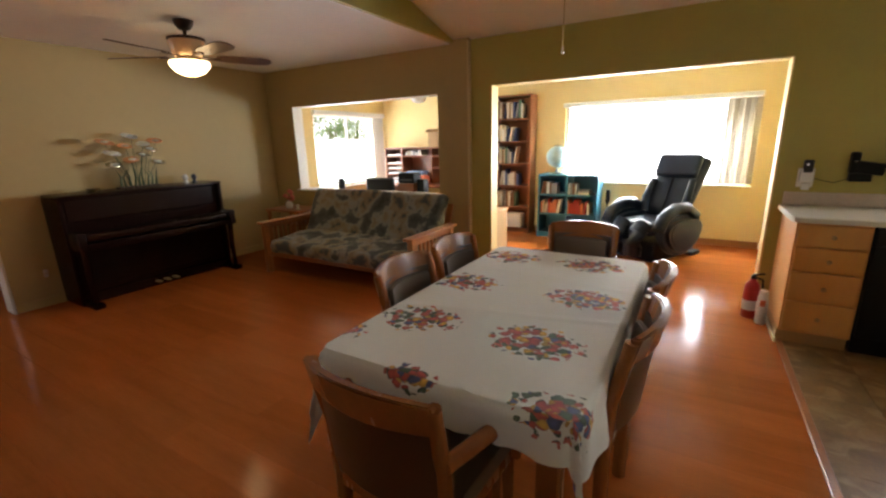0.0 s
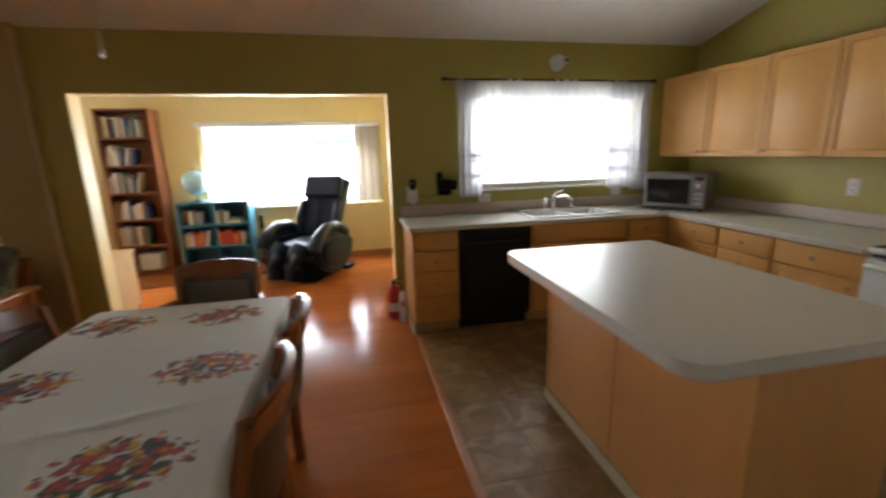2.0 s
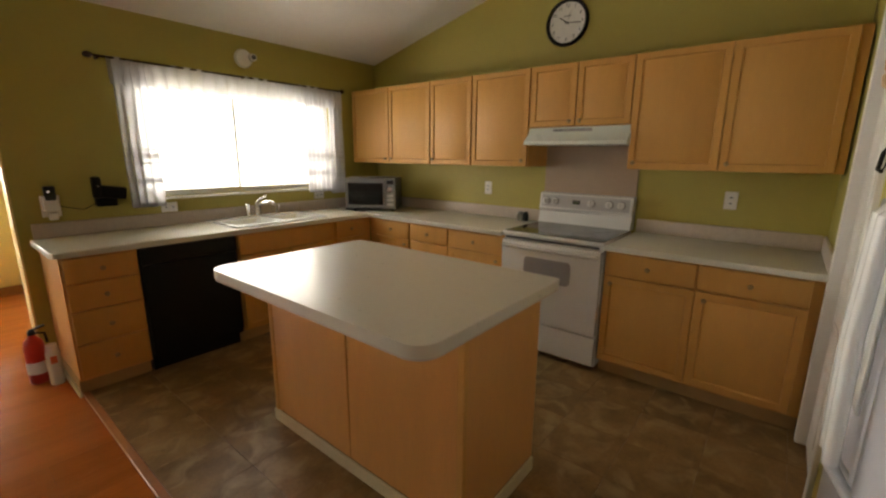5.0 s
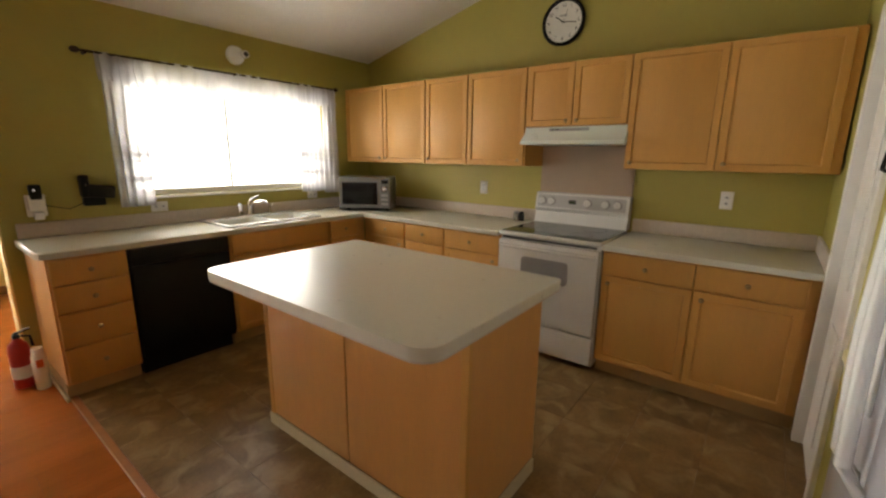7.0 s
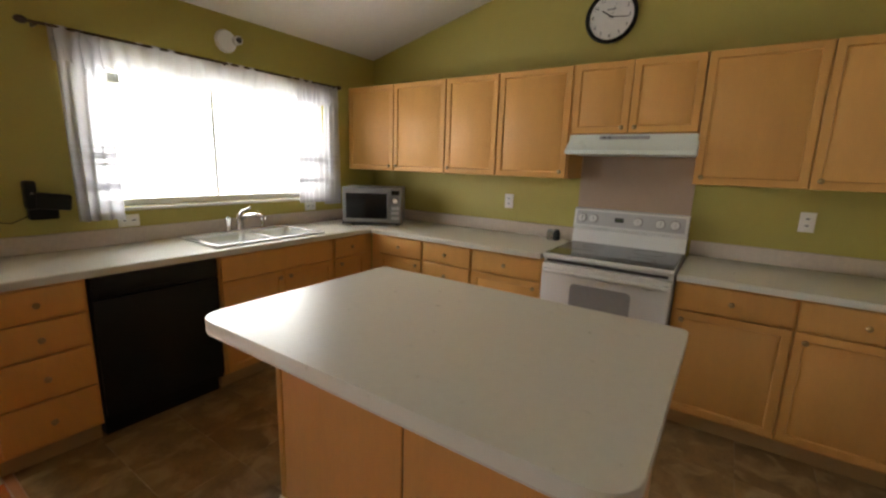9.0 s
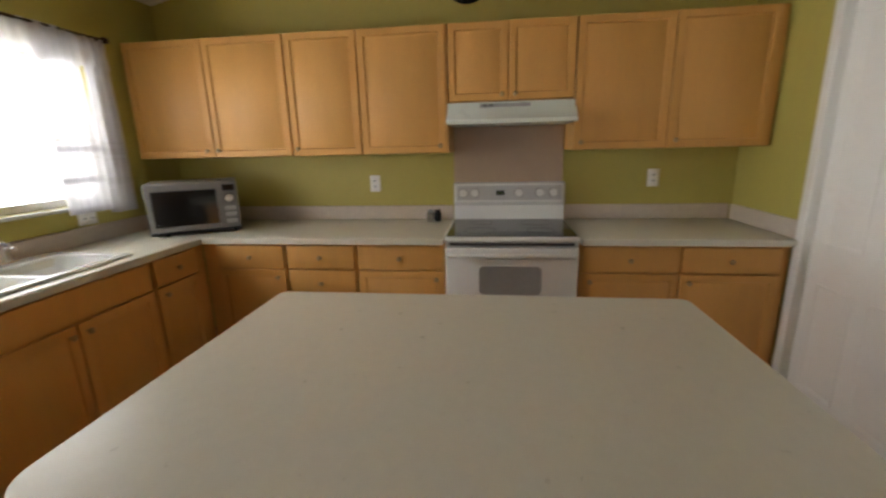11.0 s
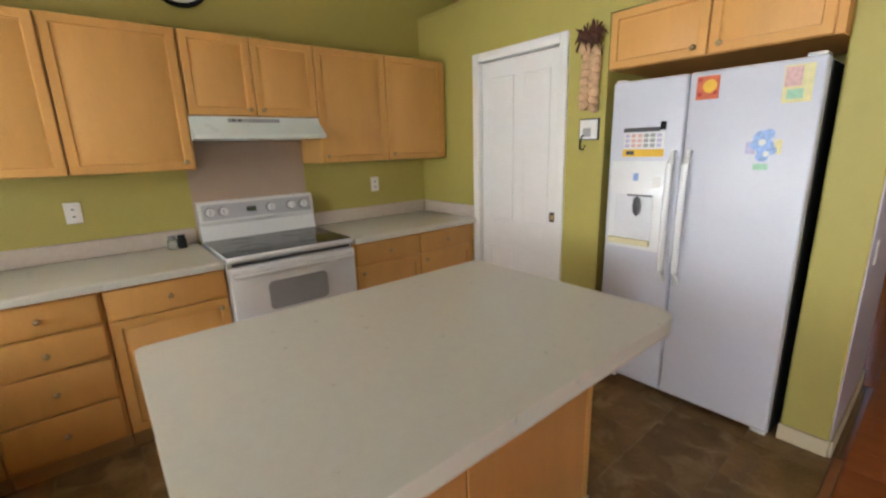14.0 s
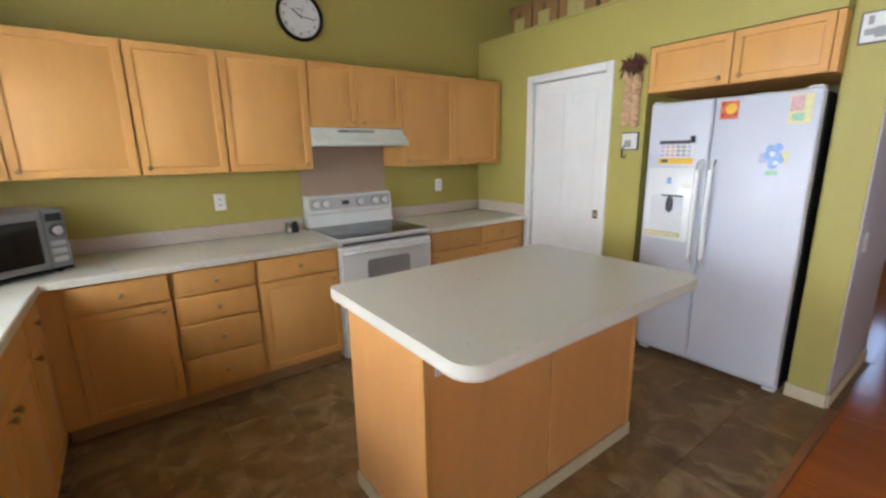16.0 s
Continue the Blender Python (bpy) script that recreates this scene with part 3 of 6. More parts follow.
# windows
def window(name, m, w, h, mullions, label):
    """A vinyl window: frame, sashes and panes, local x along the wall, y outwards."""
    ob = thing(name, m, label, "window")
    ob["kind"] = "structure"
    f = 0.045
    bm = B()
    for x0, x1, z0, z1 in ((0, w, 0, f), (0, w, h - f, h), (0, f, f, h - f), (w - f, w, f, h - f)):
        box(bm, x0, x1, 0.05, 0.11, z0, z1, 0.004)
    part("window_frame", bm, VINYL, ob)
    edges = [f] + [w * u for u in mullions] + [w - f]
    for u in mullions:
        part("mullion", box(B(), w * u - 0.009, w * u + 0.009, 0.055, 0.10, f, h - f, 0.003), VINYL, ob)
    for a, b in zip(edges, edges[1:]):
        p = part("pane", box(B(), a + 0.02, b - 0.02, 0.078, 0.082, f, h - f), GLASS, ob)
        p.visible_shadow = False
    part("window_sill", box(B(), -0.02, w + 0.02, -0.03, 0.05, -0.022, -0.002, 0.004), VINYL, ob)
    return ob


window("window_1", pose(2.32, 6.40, 1.14), 1.72, 0.86, (0.44,), "white vinyl sliding window above the kitchen sink")
window("window_2", pose(-0.70, 8.85, 0.81), 2.36, 1.12, (0.74,), "wide white vinyl sliding window of the sunroom")
window("window_3", pose(-4.12, 7.08, 0.75, 0, 0, 90), 1.62, 1.17, (0.5,), "white vinyl sliding window of the office")
# Unseen window, added round the west fill lamp.
window("window_4", pose(-6.2, 0.6, 0.7, 0, 0, 90), 2.20, 1.30, (0.5,), "unseen white vinyl front window, added for fill light")
window("window_5", pose(2.20, -2.5, 0.86, 0, 0, 180), 0.27, 1.10, (), "narrow white vinyl window at the end of the hall")


def tree(m, seed, label):
    rnd = random.Random(seed)
    ob = thing("tree", m, label, "tree", "trees outside")
    part("trunk", tube(B(), [(0, 0, -0.3), (0.06, 0.02, 0.9), (-0.03, 0.05, 1.9), (0.05, 0, 2.9)], 0.12, 9, 0.05), BARK, ob)
    bm = B()
    tips = []
    for i in range(11):
        a, z = rnd.uniform(0, 6.28), rnd.uniform(1.1, 2.7)
        l = rnd.uniform(0.7, 1.5)
        e = (l * math.cos(a), l * math.sin(a), z + rnd.uniform(0.1, 0.9))
        tube(bm, [(0, 0, z), (e[0] * 0.5, e[1] * 0.5, z + 0.3), e], 0.035, 6, 0.01)
        tips.append(e)
    part("limbs", bm, BARK, ob)
    verts, faces = [], []
    for e in tips + [(0, 0, 3.1), (0.3, -0.2, 2.6)]:
        for _ in range(150):
            c = Vector(e) + Vector((rnd.gauss(0, 0.34), rnd.gauss(0, 0.34), rnd.gauss(0, 0.26)))
            u = Vector((rnd.uniform(-1, 1), rnd.uniform(-1, 1), rnd.uniform(-0.6, 0.6))).normalized() * rnd.uniform(0.05, 0.10)
            v = u.cross(Vector((rnd.uniform(-1, 1), rnd.uniform(-1, 1), 1))).normalized() * 0.035
            i = len(verts)
            verts += [c - u, c + v, c + u, c - v]
            faces.append((i, i + 1, i + 2, i + 3))
    me = bpy.data.meshes.new("crown")
    me.from_pydata([tuple(v) for v in verts], [], faces)
    me.materials.append(LEAFM)
    cr = new("crown", me)
    cr.parent = ob
    return ob


for i, (x, y) in enumerate(((-15.5, 17.4), (-15.8, 19.2), (-15.4, 20.9))):
    tree(pose(x, y, -0.35, 0, 0, 70 * i), 5 + i, "leafy green garden tree outside the office window")

# ---------------------------------------------------------------- kitchen


def knob(parent, x, z, y=-0.022):
    """A small round brass knob on a front."""
    bm = B()
    cyl(bm, (x, y - 0.008, z), 0.005, 0.02, "y", n=8)
    ball(bm, (x, y - 0.020, z), 0.0145, 1, 0.75, 1, n=10)
    return part("knob", bm, BRASS, parent, "small aged brass knob")


def front_panel(bm, w, h, t=0.02, raised=True):
    """A cabinet front from 0, 0 to w, h in x and z, facing -y, with a routed and raised middle."""
    box(bm, 0, w, -t, 0, 0, h, 0.003)
    bm.faces.ensure_lookup_table()
    f = min((f for f in bm.faces if f.normal.y < -0.9), key=lambda f: -f.calc_area())
    if raised:
        bmesh.ops.inset_region(bm, faces=[f], thickness=0.052, depth=0.0)
        bmesh.ops.inset_region(bm, faces=[f], thickness=0.006, depth=-0.010)
        bmesh.ops.inset_region(bm, faces=[f], thickness=0.004, depth=0.0)
        bmesh.ops.inset_region(bm, faces=[f], thickness=0.020, depth=0.008)
    else:
        bmesh.ops.inset_region(bm, faces=[f], thickness=0.010, depth=0.0025)
    return bm


def cabinet(name, m, w, depth, z0, z1, fronts, label, category="cabinet", toe=0.0, group="", side=MAPLE, body_top=None):
    """A cabinet unit. fronts: (kind, x0, x1, low, high, knob x, knob z)."""
    ob = thing(name, m, label, category, group)
    bm = B()
    box(bm, 0.001, w - 0.001, 0.0, depth, z0, body_top or z1, 0.002)
    if body_top:
        box(bm, 0.001, w - 0.001, 0.0, 0.018, body_top, z1)
    part("body", bm, side, ob)
    if toe:
        part("toe_kick", box(B(), 0.001, w - 0.001, 0.055, depth, 0.0, toe - 0.001), TOE, ob)
    for kind, a, b, lo, hi, kx, kz in fronts:
        bm = front_panel(B(), b - a - 0.005, hi - lo - 0.005, raised=kind == "door")
        bmesh.ops.translate(bm, verts=bm.verts, vec=(a + 0.0025, -0.0015, lo + 0.0025))
        p = part(kind, bm, MAPLE, ob)
        if kx is not None:
            knob(p, kx, kz)
    return ob


TOP = 0.875
stack4 = lambda w: [("drawer", 0.01, w - 0.01, lo, hi, w / 2, (lo + hi) / 2) for lo, hi in ((0.715, 0.868), (0.545, 0.712), (0.335, 0.542), (0.115, 0.332))]
# along the window wall, fronts facing the room
cabinet("drawer_cabinet", pose(1.672, 5.80, 0), 0.385, 0.59, 0.10, TOP, stack4(0.385), "maple cabinet with four drawers at the counter end", toe=0.10, side=MAPLE_SIDE)
cabinet("sink_cabinet", pose(2.69, 5.80, 0), 0.89, 0.59, 0.10, TOP, [
    ("drawer", 0.01, 0.88, 0.715, 0.868, None, None), ("door", 0.01, 0.444, 0.115, 0.712, 0.405, 0.665), ("door", 0.446, 0.88, 0.115, 0.712, 0.485, 0.665)],
    "maple sink cabinet with two raised-panel doors", toe=0.10, body_top=0.70)
cabinet("corner_cabinet", pose(3.585, 5.80, 0), 0.434, 0.59, 0.10, TOP, [
    ("drawer", 0.01, 0.34, 0.715, 0.868, 0.175, 0.79), ("door", 0.01, 0.34, 0.115, 0.712, 0.06, 0.665)], "maple corner cabinet with one drawer and door", toe=0.10)
# along the stove wall
R = lambda y: pose(4.02, y, 0, 0, 0, -90)
cabinet("base_cabinet", R(5.795), 0.55, 0.64, 0.10, TOP, [("drawer", 0.10, 0.545, 0.715, 0.868, 0.325, 0.79), ("door", 0.10, 0.545, 0.115, 0.712, 0.50, 0.665)],
        "maple base cabinet with one drawer and door", toe=0.10)
cabinet("drawer_cabinet", R(5.243), 0.452, 0.64, 0.10, TOP, stack4(0.452), "maple base cabinet with four drawers", toe=0.10)
cabinet("base_cabinet", R(4.789), 0.533, 0.64, 0.10, TOP, [("drawer", 0.005, 0.528, 0.715, 0.868, 0.265, 0.79), ("door", 0.005, 0.528, 0.115, 0.712, 0.485, 0.665)],
        "maple base cabinet beside the stove", toe=0.10)
cabinet("base_cabinet", R(3.485), 1.09, 0.64, 0.10, TOP, [
    ("drawer", 0.01, 0.535, 0.715, 0.868, 0.27, 0.79), ("drawer", 0.54, 1.045, 0.715, 0.868, 0.79, 0.79),
    ("door", 0.01, 0.535, 0.115, 0.712, 0.055, 0.665), ("door", 0.54, 1.045, 0.115, 0.712, 0.585, 0.665)],
    "maple base cabinet with two drawers and two doors", toe=0.10)
# wall cabinets
U0, U1 = 1.390, 2.132
W = lambda y: pose(4.347, y, 0, 0, 0, -90)
UD = 0.33
cabinet("wall_cabinet", W(6.395), 1.115, UD, U0, U1, [("door", 0.005, 0.565, U0, U1, 0.525, U0 + 0.045), ("door", 0.567, 1.112, U0, U1, 0.605, U0 + 0.045)],
        "maple wall cabinet with two raised-panel doors")
cabinet("wall_cabinet", W(5.278), 0.468, UD, U0, U1, [("door", 0.002, 0.466, U0, U1, 0.042, U0 + 0.045)], "maple wall cabinet with one raised-panel door")
cabinet("wall_cabinet", W(4.808), 0.555, UD, U0, U1, [("door", 0.002, 0.545, U0, U1, 0.505, U0 + 0.045)], "maple wall cabinet with one raised-panel door")
cabinet("wall_cabinet", W(4.251), 0.751, UD, 1.690, U1, [("door", 0.0, 0.362, 1.690, U1, 0.325, 1.725), ("door", 0.364, 0.749, 1.690, U1, 0.402, 1.725)],
        "short maple wall cabinet above the range hood")
cabinet("wall_cabinet", W(3.498), 1.108, UD, U0, U1, [("door", 0.0, 0.532, U0, U1, 0.042, U0 + 0.045), ("door", 0.534, 1.066, U0, U1, 0.576, U0 + 0.045)],
        "maple wall cabinet with two raised-panel doors")
# counters
def counter(name, outline, label, lips, hole=None):
    ob = thing(name, pose(0, 0, 0), label, "countertop")
    part("worktop", slab_with_hole(B(), outline, hole, TOP + 0.002, 0.914) if hole else slab(B(), outline, TOP + 0.002, 0.914, 0.008), LAMINATE, ob)
    for b in lips:
        part("backsplash", box(B(), *b, 0.914, 1.012, 0.006, 2), SPLASH, ob, "beige laminate upstand")
    return ob


ct = counter("countertop", [(1.64 + 0.06, 5.765), (3.975, 5.765), (3.975, 4.262), (4.66, 4.262), (4.66, 6.385), (1.64, 6.385), (1.64, 5.825), (1.655, 5.785)],
             "beige speckled laminate worktop round the corner", [(1.66, 4.658, 6.378, 6.398), (4.658, 4.678, 4.266, 6.376)],
             [(2.737, 5.86), (3.522, 5.86), (3.522, 6.23), (2.737, 6.23)])
counter("countertop", [(3.975, 3.482), (3.975, 2.395), (4.66, 2.395), (4.66, 3.482)][::-1], "beige speckled laminate worktop beside the stove",
        [(4.658, 4.678, 2.404, 3.478), (4.00, 4.656, 2.384, 2.402)])
solid("splash_panel", box(B(), 4.668, 4.6785, 3.50, 4.255, 0.92, 1.72, 0.002), BACKPLATE, "taupe splash panel on the wall behind the stove", "panel")

# dishwasher
dw = thing("dishwasher", pose(2.062, 5.80, 0), "black built-in dishwasher under the counter", "dishwasher")
part("body", box(B(), 0, 0.618, 0.0, 0.58, 0.10, 0.872), BLACK, dw)
part("door", box(B(), 0.004, 0.614, -0.028, -0.001, 0.135, 0.755, 0.006, 2), BLACK, dw)
part("control_panel", box(B(), 0.004, 0.614, -0.030, -0.001, 0.760, 0.868, 0.006, 2), BLACK, dw)
part("toe_kick", box(B(), 0.01, 0.608, 0.05, 0.3, 0.0, 0.10), BLACK, dw)
part("handle", box(B(), 0.18, 0.44, -0.040, -0.029, 0.765, 0.785, 0.004), BLACK, dw)

# sink and tap
sk = thing("sink", pose(2.712, 5.835, 0.914), "white enamelled double-bowl drop-in sink", "sink")
bm = B()
W0, D0 = 0.835, 0.50
for x0, x1, y0, y1 in ((0, W0, 0, 0.045), (0, W0, D0 - 0.10, D0), (0, 0.04, 0.045, D0 - 0.10), (W0 - 0.04, W0, 0.045, D0 - 0.10), (0.405, 0.435, 0.045, D0 - 0.10)):
    box(bm, x0, x1, y0, y1, 0.001, 0.016, 0.005, 2)
part("rim", bm, ENAMEL, sk)
for a, b in ((0.036, 0.408), (0.432, W0 - 0.036)):
    bm = B()
    rings = []
    for ins, z in ((0.0, 0.010), (0.004, 0.0), (0.014, -0.12), (0.05, -0.145)):
        rings.append([bm.verts.new((x, y, z)) for x, y in rounded(a + ins, b - ins, 0.041 + ins, D0 - 0.096 - ins, (0.05,) * 4)])
    for lo, hi in zip(rings, rings[1:]):
        for i in range(len(lo)):
            bm.faces.new((lo[i], lo[(i + 1) % len(lo)], hi[(i + 1) % len(lo)], hi[i]))
    bm.faces.new(rings[-1])
    bmesh.ops.recalc_face_normals(bm, faces=bm.faces)
    bmesh.ops.reverse_faces(bm, faces=bm.faces)
    part("bowl", bm, ENAMEL, sk)
    part("drain", cyl(B(), ((a + b) / 2, 0.22, -0.143), 0.04, 0.006, n=18), CHROME, sk)
tap = thing("faucet", pose(3.13, 6.285, 0.930), "chrome kitchen faucet with a top lever and side sprayer", "faucet")
part("base", box(B(), -0.115, 0.215, -0.026, 0.026, 0, 0.014, 0.006, 3), CHROME, tap)
part("body", lathe(B(), (0, 0, 0), [(0.032, 0.012), (0.030, 0.03), (0.026, 0.07), (0.027, 0.105), (0.020, 0.122), (0.004, 0.126)], 20), CHROME, tap)
part("spout", tube(B(), [(0, -0.01, 0.085), (0.012, -0.06, 0.112), (0.03, -0.12, 0.126), (0.045, -0.175, 0.128), (0.050, -0.195, 0.112)], 0.017, 12, 0.013), CHROME, tap)
part("lever", tube(B(), [(0, 0, 0.118), (0.020, -0.015, 0.148), (0.075, -0.03, 0.172)], 0.011, 10, 0.008), CHROME, tap)
bm = lathe(B(), (-0.088, 0, 0), [(0.022, 0.012), (0.020, 0.03), (0.015, 0.05), (0.021, 0.075), (0.023, 0.10), (0.012, 0.112)], 16)
part("sprayer", bm, CHROME, tap, "stubby chrome side sprayer")
bm = lathe(B(), (0.185, 0, 0), [(0.020, 0.012), (0.018, 0.03), (0.011, 0.04), (0.012, 0.075), (0.004, 0.082)], 16)
tube(bm, [(0.185, 0, 0.072), (0.187, -0.04, 0.078), (0.188, -0.055, 0.070)], 0.006, 8)
part("soap_pump", bm, CHROME, tap)

# stove
st = thing("stove", pose(4.0, 4.253, 0, 0, 0, -90), "white electric range with black glass cooktop", "stove")
SW = 0.762
part("body", box(B(), 0.003, SW - 0.003, 0.012, 0.65, 0.03, 0.895, 0.004), ENAMEL, st)
part("cooktop_rim", box(B(), 0.0, SW, -0.018, 0.60, 0.896, 0.922, 0.008, 2), ENAMEL, st)
ck = part("cooktop", box(B(), 0.010, SW - 0.010, 0.004, 0.588, 0.9225, 0.927, 0.002), BLACKG, st, "black ceramic glass cooktop")
for x, y, r in ((0.20, 0.16, 0.10), (0.56, 0.16, 0.085), (0.20, 0.43, 0.075), (0.56, 0.43, 0.10)):
    bm = B()
    lathe(bm, (x, y, 0.9272), [(r, 0), (r, 0.0006), (r - 0.004, 0.0006), (r - 0.004, 0)], 32, True)
    part("burner_ring", bm, BLACKG, ck)
door = part("oven_door", box(B(), 0.006, SW - 0.006, -0.030, 0.010, 0.262, 0.862, 0.010, 3), ENAMEL, st)
part("window", slab(B(), rounded(0.20, 0.555, 0, 0.17, (0.03,) * 4), 0, 0.003), GREYPL, door, "grey tinted oven window").matrix_basis = pose(0, -0.0305, 0.585, 90, 0, 0)
bm = B()
tube(bm, [(0.03, -0.045, 0.822), (0.05, -0.070, 0.826), (SW - 0.05, -0.070, 0.826), (SW - 0.03, -0.045, 0.822)], 0.014, 10)
for x in (0.035, SW - 0.035):
    box(bm, x - 0.012, x + 0.012, -0.06, -0.028, 0.808, 0.836, 0.004)
part("handle", bm, ENAMEL, door)
part("vent_strip", box(B(), 0.03, SW - 0.03, -0.012, 0.0, 0.872, 0.886), DKGREY, st)
dr = part("storage_drawer", box(B(), 0.006, SW - 0.006, -0.026, 0.010, 0.045, 0.250, 0.008, 2), ENAMEL, st)
part("drawer_grip", box(B(), 0.10, SW - 0.10, -0.033, -0.026, 0.205, 0.225, 0.003), ENAMEL, dr)
bm = B()
prof = [(0.565, 0.924), (0.665, 0.924), (0.665, 1.175), (0.605, 1.175), (0.590, 1.165), (0.572, 1.045), (0.590, 1.020)]
prism_x(bm, prof, 0.004, SW - 0.004)
bp = part("back_panel", bm, ENAMEL, st)
tilt = Matrix.Rotation(radians(-8.5), 4, "X")
# The strip's grey also holds the shade of the tilted panel, behind the dials.
part("control_strip", box(B(), 0.025, SW - 0.025, 0.5765, 0.5805, 1.058, 1.158, 0.001, 1, tilt), mat("shaded_grey_strip", (0.50, 0.51, 0.52), 0.35, var=0.03), bp, "grey-white control strip, darkened for the shade of its tilt")
for x in (0.07, 0.15, 0.45, 0.59, 0.68):
    bm = B()
    cyl(bm, (x, 0.562, 1.108), 0.027, 0.034, "y", r2=0.023, n=20, rot=tilt)
    box(bm, x - 0.005, x + 0.005, 0.530, 0.550, 1.088, 1.128, 0.002)
    dial = part("dial", bm, ENAMEL, bp)
    # Grey ring stands in for the shadow round each dial.
    part("dial_shade", cyl(B(), (x, 0.575, 1.108), 0.033, 0.008, "y", n=20, rot=tilt), GREYPL, dial)
part("display", box(B(), 0.295, 0.355, 0.568, 0.583, 1.093, 1.125, 0.002), DKGREY, bp, "dark clock display")
part("clock_digits", box(B(), 0.305, 0.345, 0.566, 0.570, 1.100, 1.116), GREENMET, bp)

# range hood
hd = thing("range_hood", pose(4.40, 4.257, 1.556, 0, 0, -90), "pale mint-white range hood under the short cabinet", "range hood")
bm = B()
prism_x(bm, [(-0.13, 0.0), (0.268, 0.0), (0.27, 0.130), (-0.06, 0.130), (-0.075, 0.085), (-0.14, 0.028)], 0.0, 0.768)
part("canopy", bm, HOODM, hd)
part("lip", box(B(), -0.002, 0.770, -0.146, -0.125, 0.0, 0.028, 0.004), HOODM, hd)
part("switch_plate", box(B(), 0.20, 0.50, -0.074, -0.066, 0.096, 0.118, 0.002), GREYPL, hd)
for x in (0.22, 0.255):
    part("switch", box(B(), x, x + 0.02, -0.080, -0.074, 0.101, 0.113, 0.002), DKGREY, hd)

# microwave, set across the corner
mw = thing("microwave_oven", pose(3.965, 6.035, 0.914, 0, 0, -55.8), "silver microwave oven with a black glass door", "microwave")
part("body", box(B(), -0.045, 0.47, 0.014, 0.33, 0.015, 0.335, 0.010, 2), SILVER, mw)
for x in (0.04, 0.43):
    for y in (0.05, 0.29):
        part("foot", cyl(B(), (x, y, 0.0085), 0.014, 0.017, n=10), BLACK, mw)
part("door", box(B(), -0.041, 0.365, -0.004, 0.013, 0.03, 0.33, 0.005), SILVER, mw)
part("door_glass", box(B(), -0.012, 0.345, -0.007, -0.0035, 0.065, 0.285, 0.002), BLACKG, mw, "black glass door window")
part("control_panel", box(B(), 0.369, 0.466, -0.004, 0.013, 0.03, 0.33, 0.004), SILVER, mw)
part("base_strip", box(B(), -0.045, 0.47, 0.0, 0.012, 0.0155, 0.028), BLACK, mw)
part("display", box(B(), 0.382, 0.452, -0.007, -0.0035, 0.272, 0.312, 0.002), BLACKG, mw, "dark display")
dial = part("dial", cyl(B(), (0.417, -0.014, 0.225), 0.024, 0.022, "y", n=20), CHROME, mw, "chrome dial")
part("dial_ring", cyl(B(), (0.417, -0.006, 0.225), 0.031, 0.006, "y", n=20), DKGREY, dial)
for z in (0.145, 0.105, 0.060):
    part("button", box(B(), 0.384, 0.450, -0.0075, -0.0035, z, z + 0.026, 0.003, 2), mat("pale_silver_key", (0.42, 0.42, 0.42), 0.4, metal=0.3), mw)
part("door_handle_edge", box(B(), 0.347, 0.363, -0.012, -0.0035, 0.05, 0.31, 0.004, 2), SILVER, mw)

# island
isl = thing("kitchen_island", pose(2.055, 3.375, 0), "maple kitchen island with a pale laminate top", "island")
part("worktop", slab(B(), rounded(-0.007, 0.935, -0.028, 1.348, (0.085, 0.03, 0.03, 0.085), 10), 0.893, 0.936, 0.010, 3), LAMINATE, isl, "pale speckled laminate top")
part("top_edge", slab(B(), rounded(-0.005, 0.933, -0.026, 1.346, (0.085, 0.03, 0.03, 0.085), 10), 0.885, 0.8925), SPLASH, isl)
X0, X1, Y0, Y1 = 0.262, 0.825, 0.015, 1.312
part("body", box(B(), X0 + 0.006, X1 - 0.002, Y0 + 0.006, Y1 - 0.006, 0.0, 0.884), GAP, isl)
for a, b in ((Y0 + 0.03, 0.662), (0.670, Y1 - 0.03)):
    part("side_panel", box(B(), X0, X0 + 0.008, a, b, 0.072, 0.884, 0.002), MAPLE_SIDE, isl)
for y in (Y0 - 0.003, Y1 - 0.029):
    part("corner_post", box(B(), X0 - 0.004, X0 + 0.020, y, y + 0.032, 0.0, 0.884, 0.003), MAPLE, isl)
for y in (Y0, Y1 - 0.006):
    part("end_panel", box(B(), X0 + 0.022, X1, y, y + 0.006, 0.072, 0.884, 0.001), MAPLE_SIDE, isl)
part("base_trim", box(B(), X0 - 0.010, X0 + 0.001, Y0 - 0.010, Y1 + 0.010, 0.0, 0.070, 0.003), PALE_TRIM, isl)
for y in (Y0 - 0.010, Y1 - 0.001):
    part("base_trim", box(B(), X0 + 0.001, X1, y, y + 0.011, 0.0, 0.070, 0.003), PALE_TRIM, isl)
for i in range(3):
    d = front_panel(B(), 0.42, 0.70)
    ob = part("door", d, MAPLE, isl)
    ob.matrix_basis = pose(X1, Y0 + 0.01 + 0.43 * i, 0.15, 0, 0, 90)
    knob(ob, 0.04, 0.65)
part("outlet", box(B(), X0 - 0.006, X0, Y1 - 0.16, Y1 - 0.045, 0.775, 0.845, 0.003), WHITEP, isl, "white outlet plate")

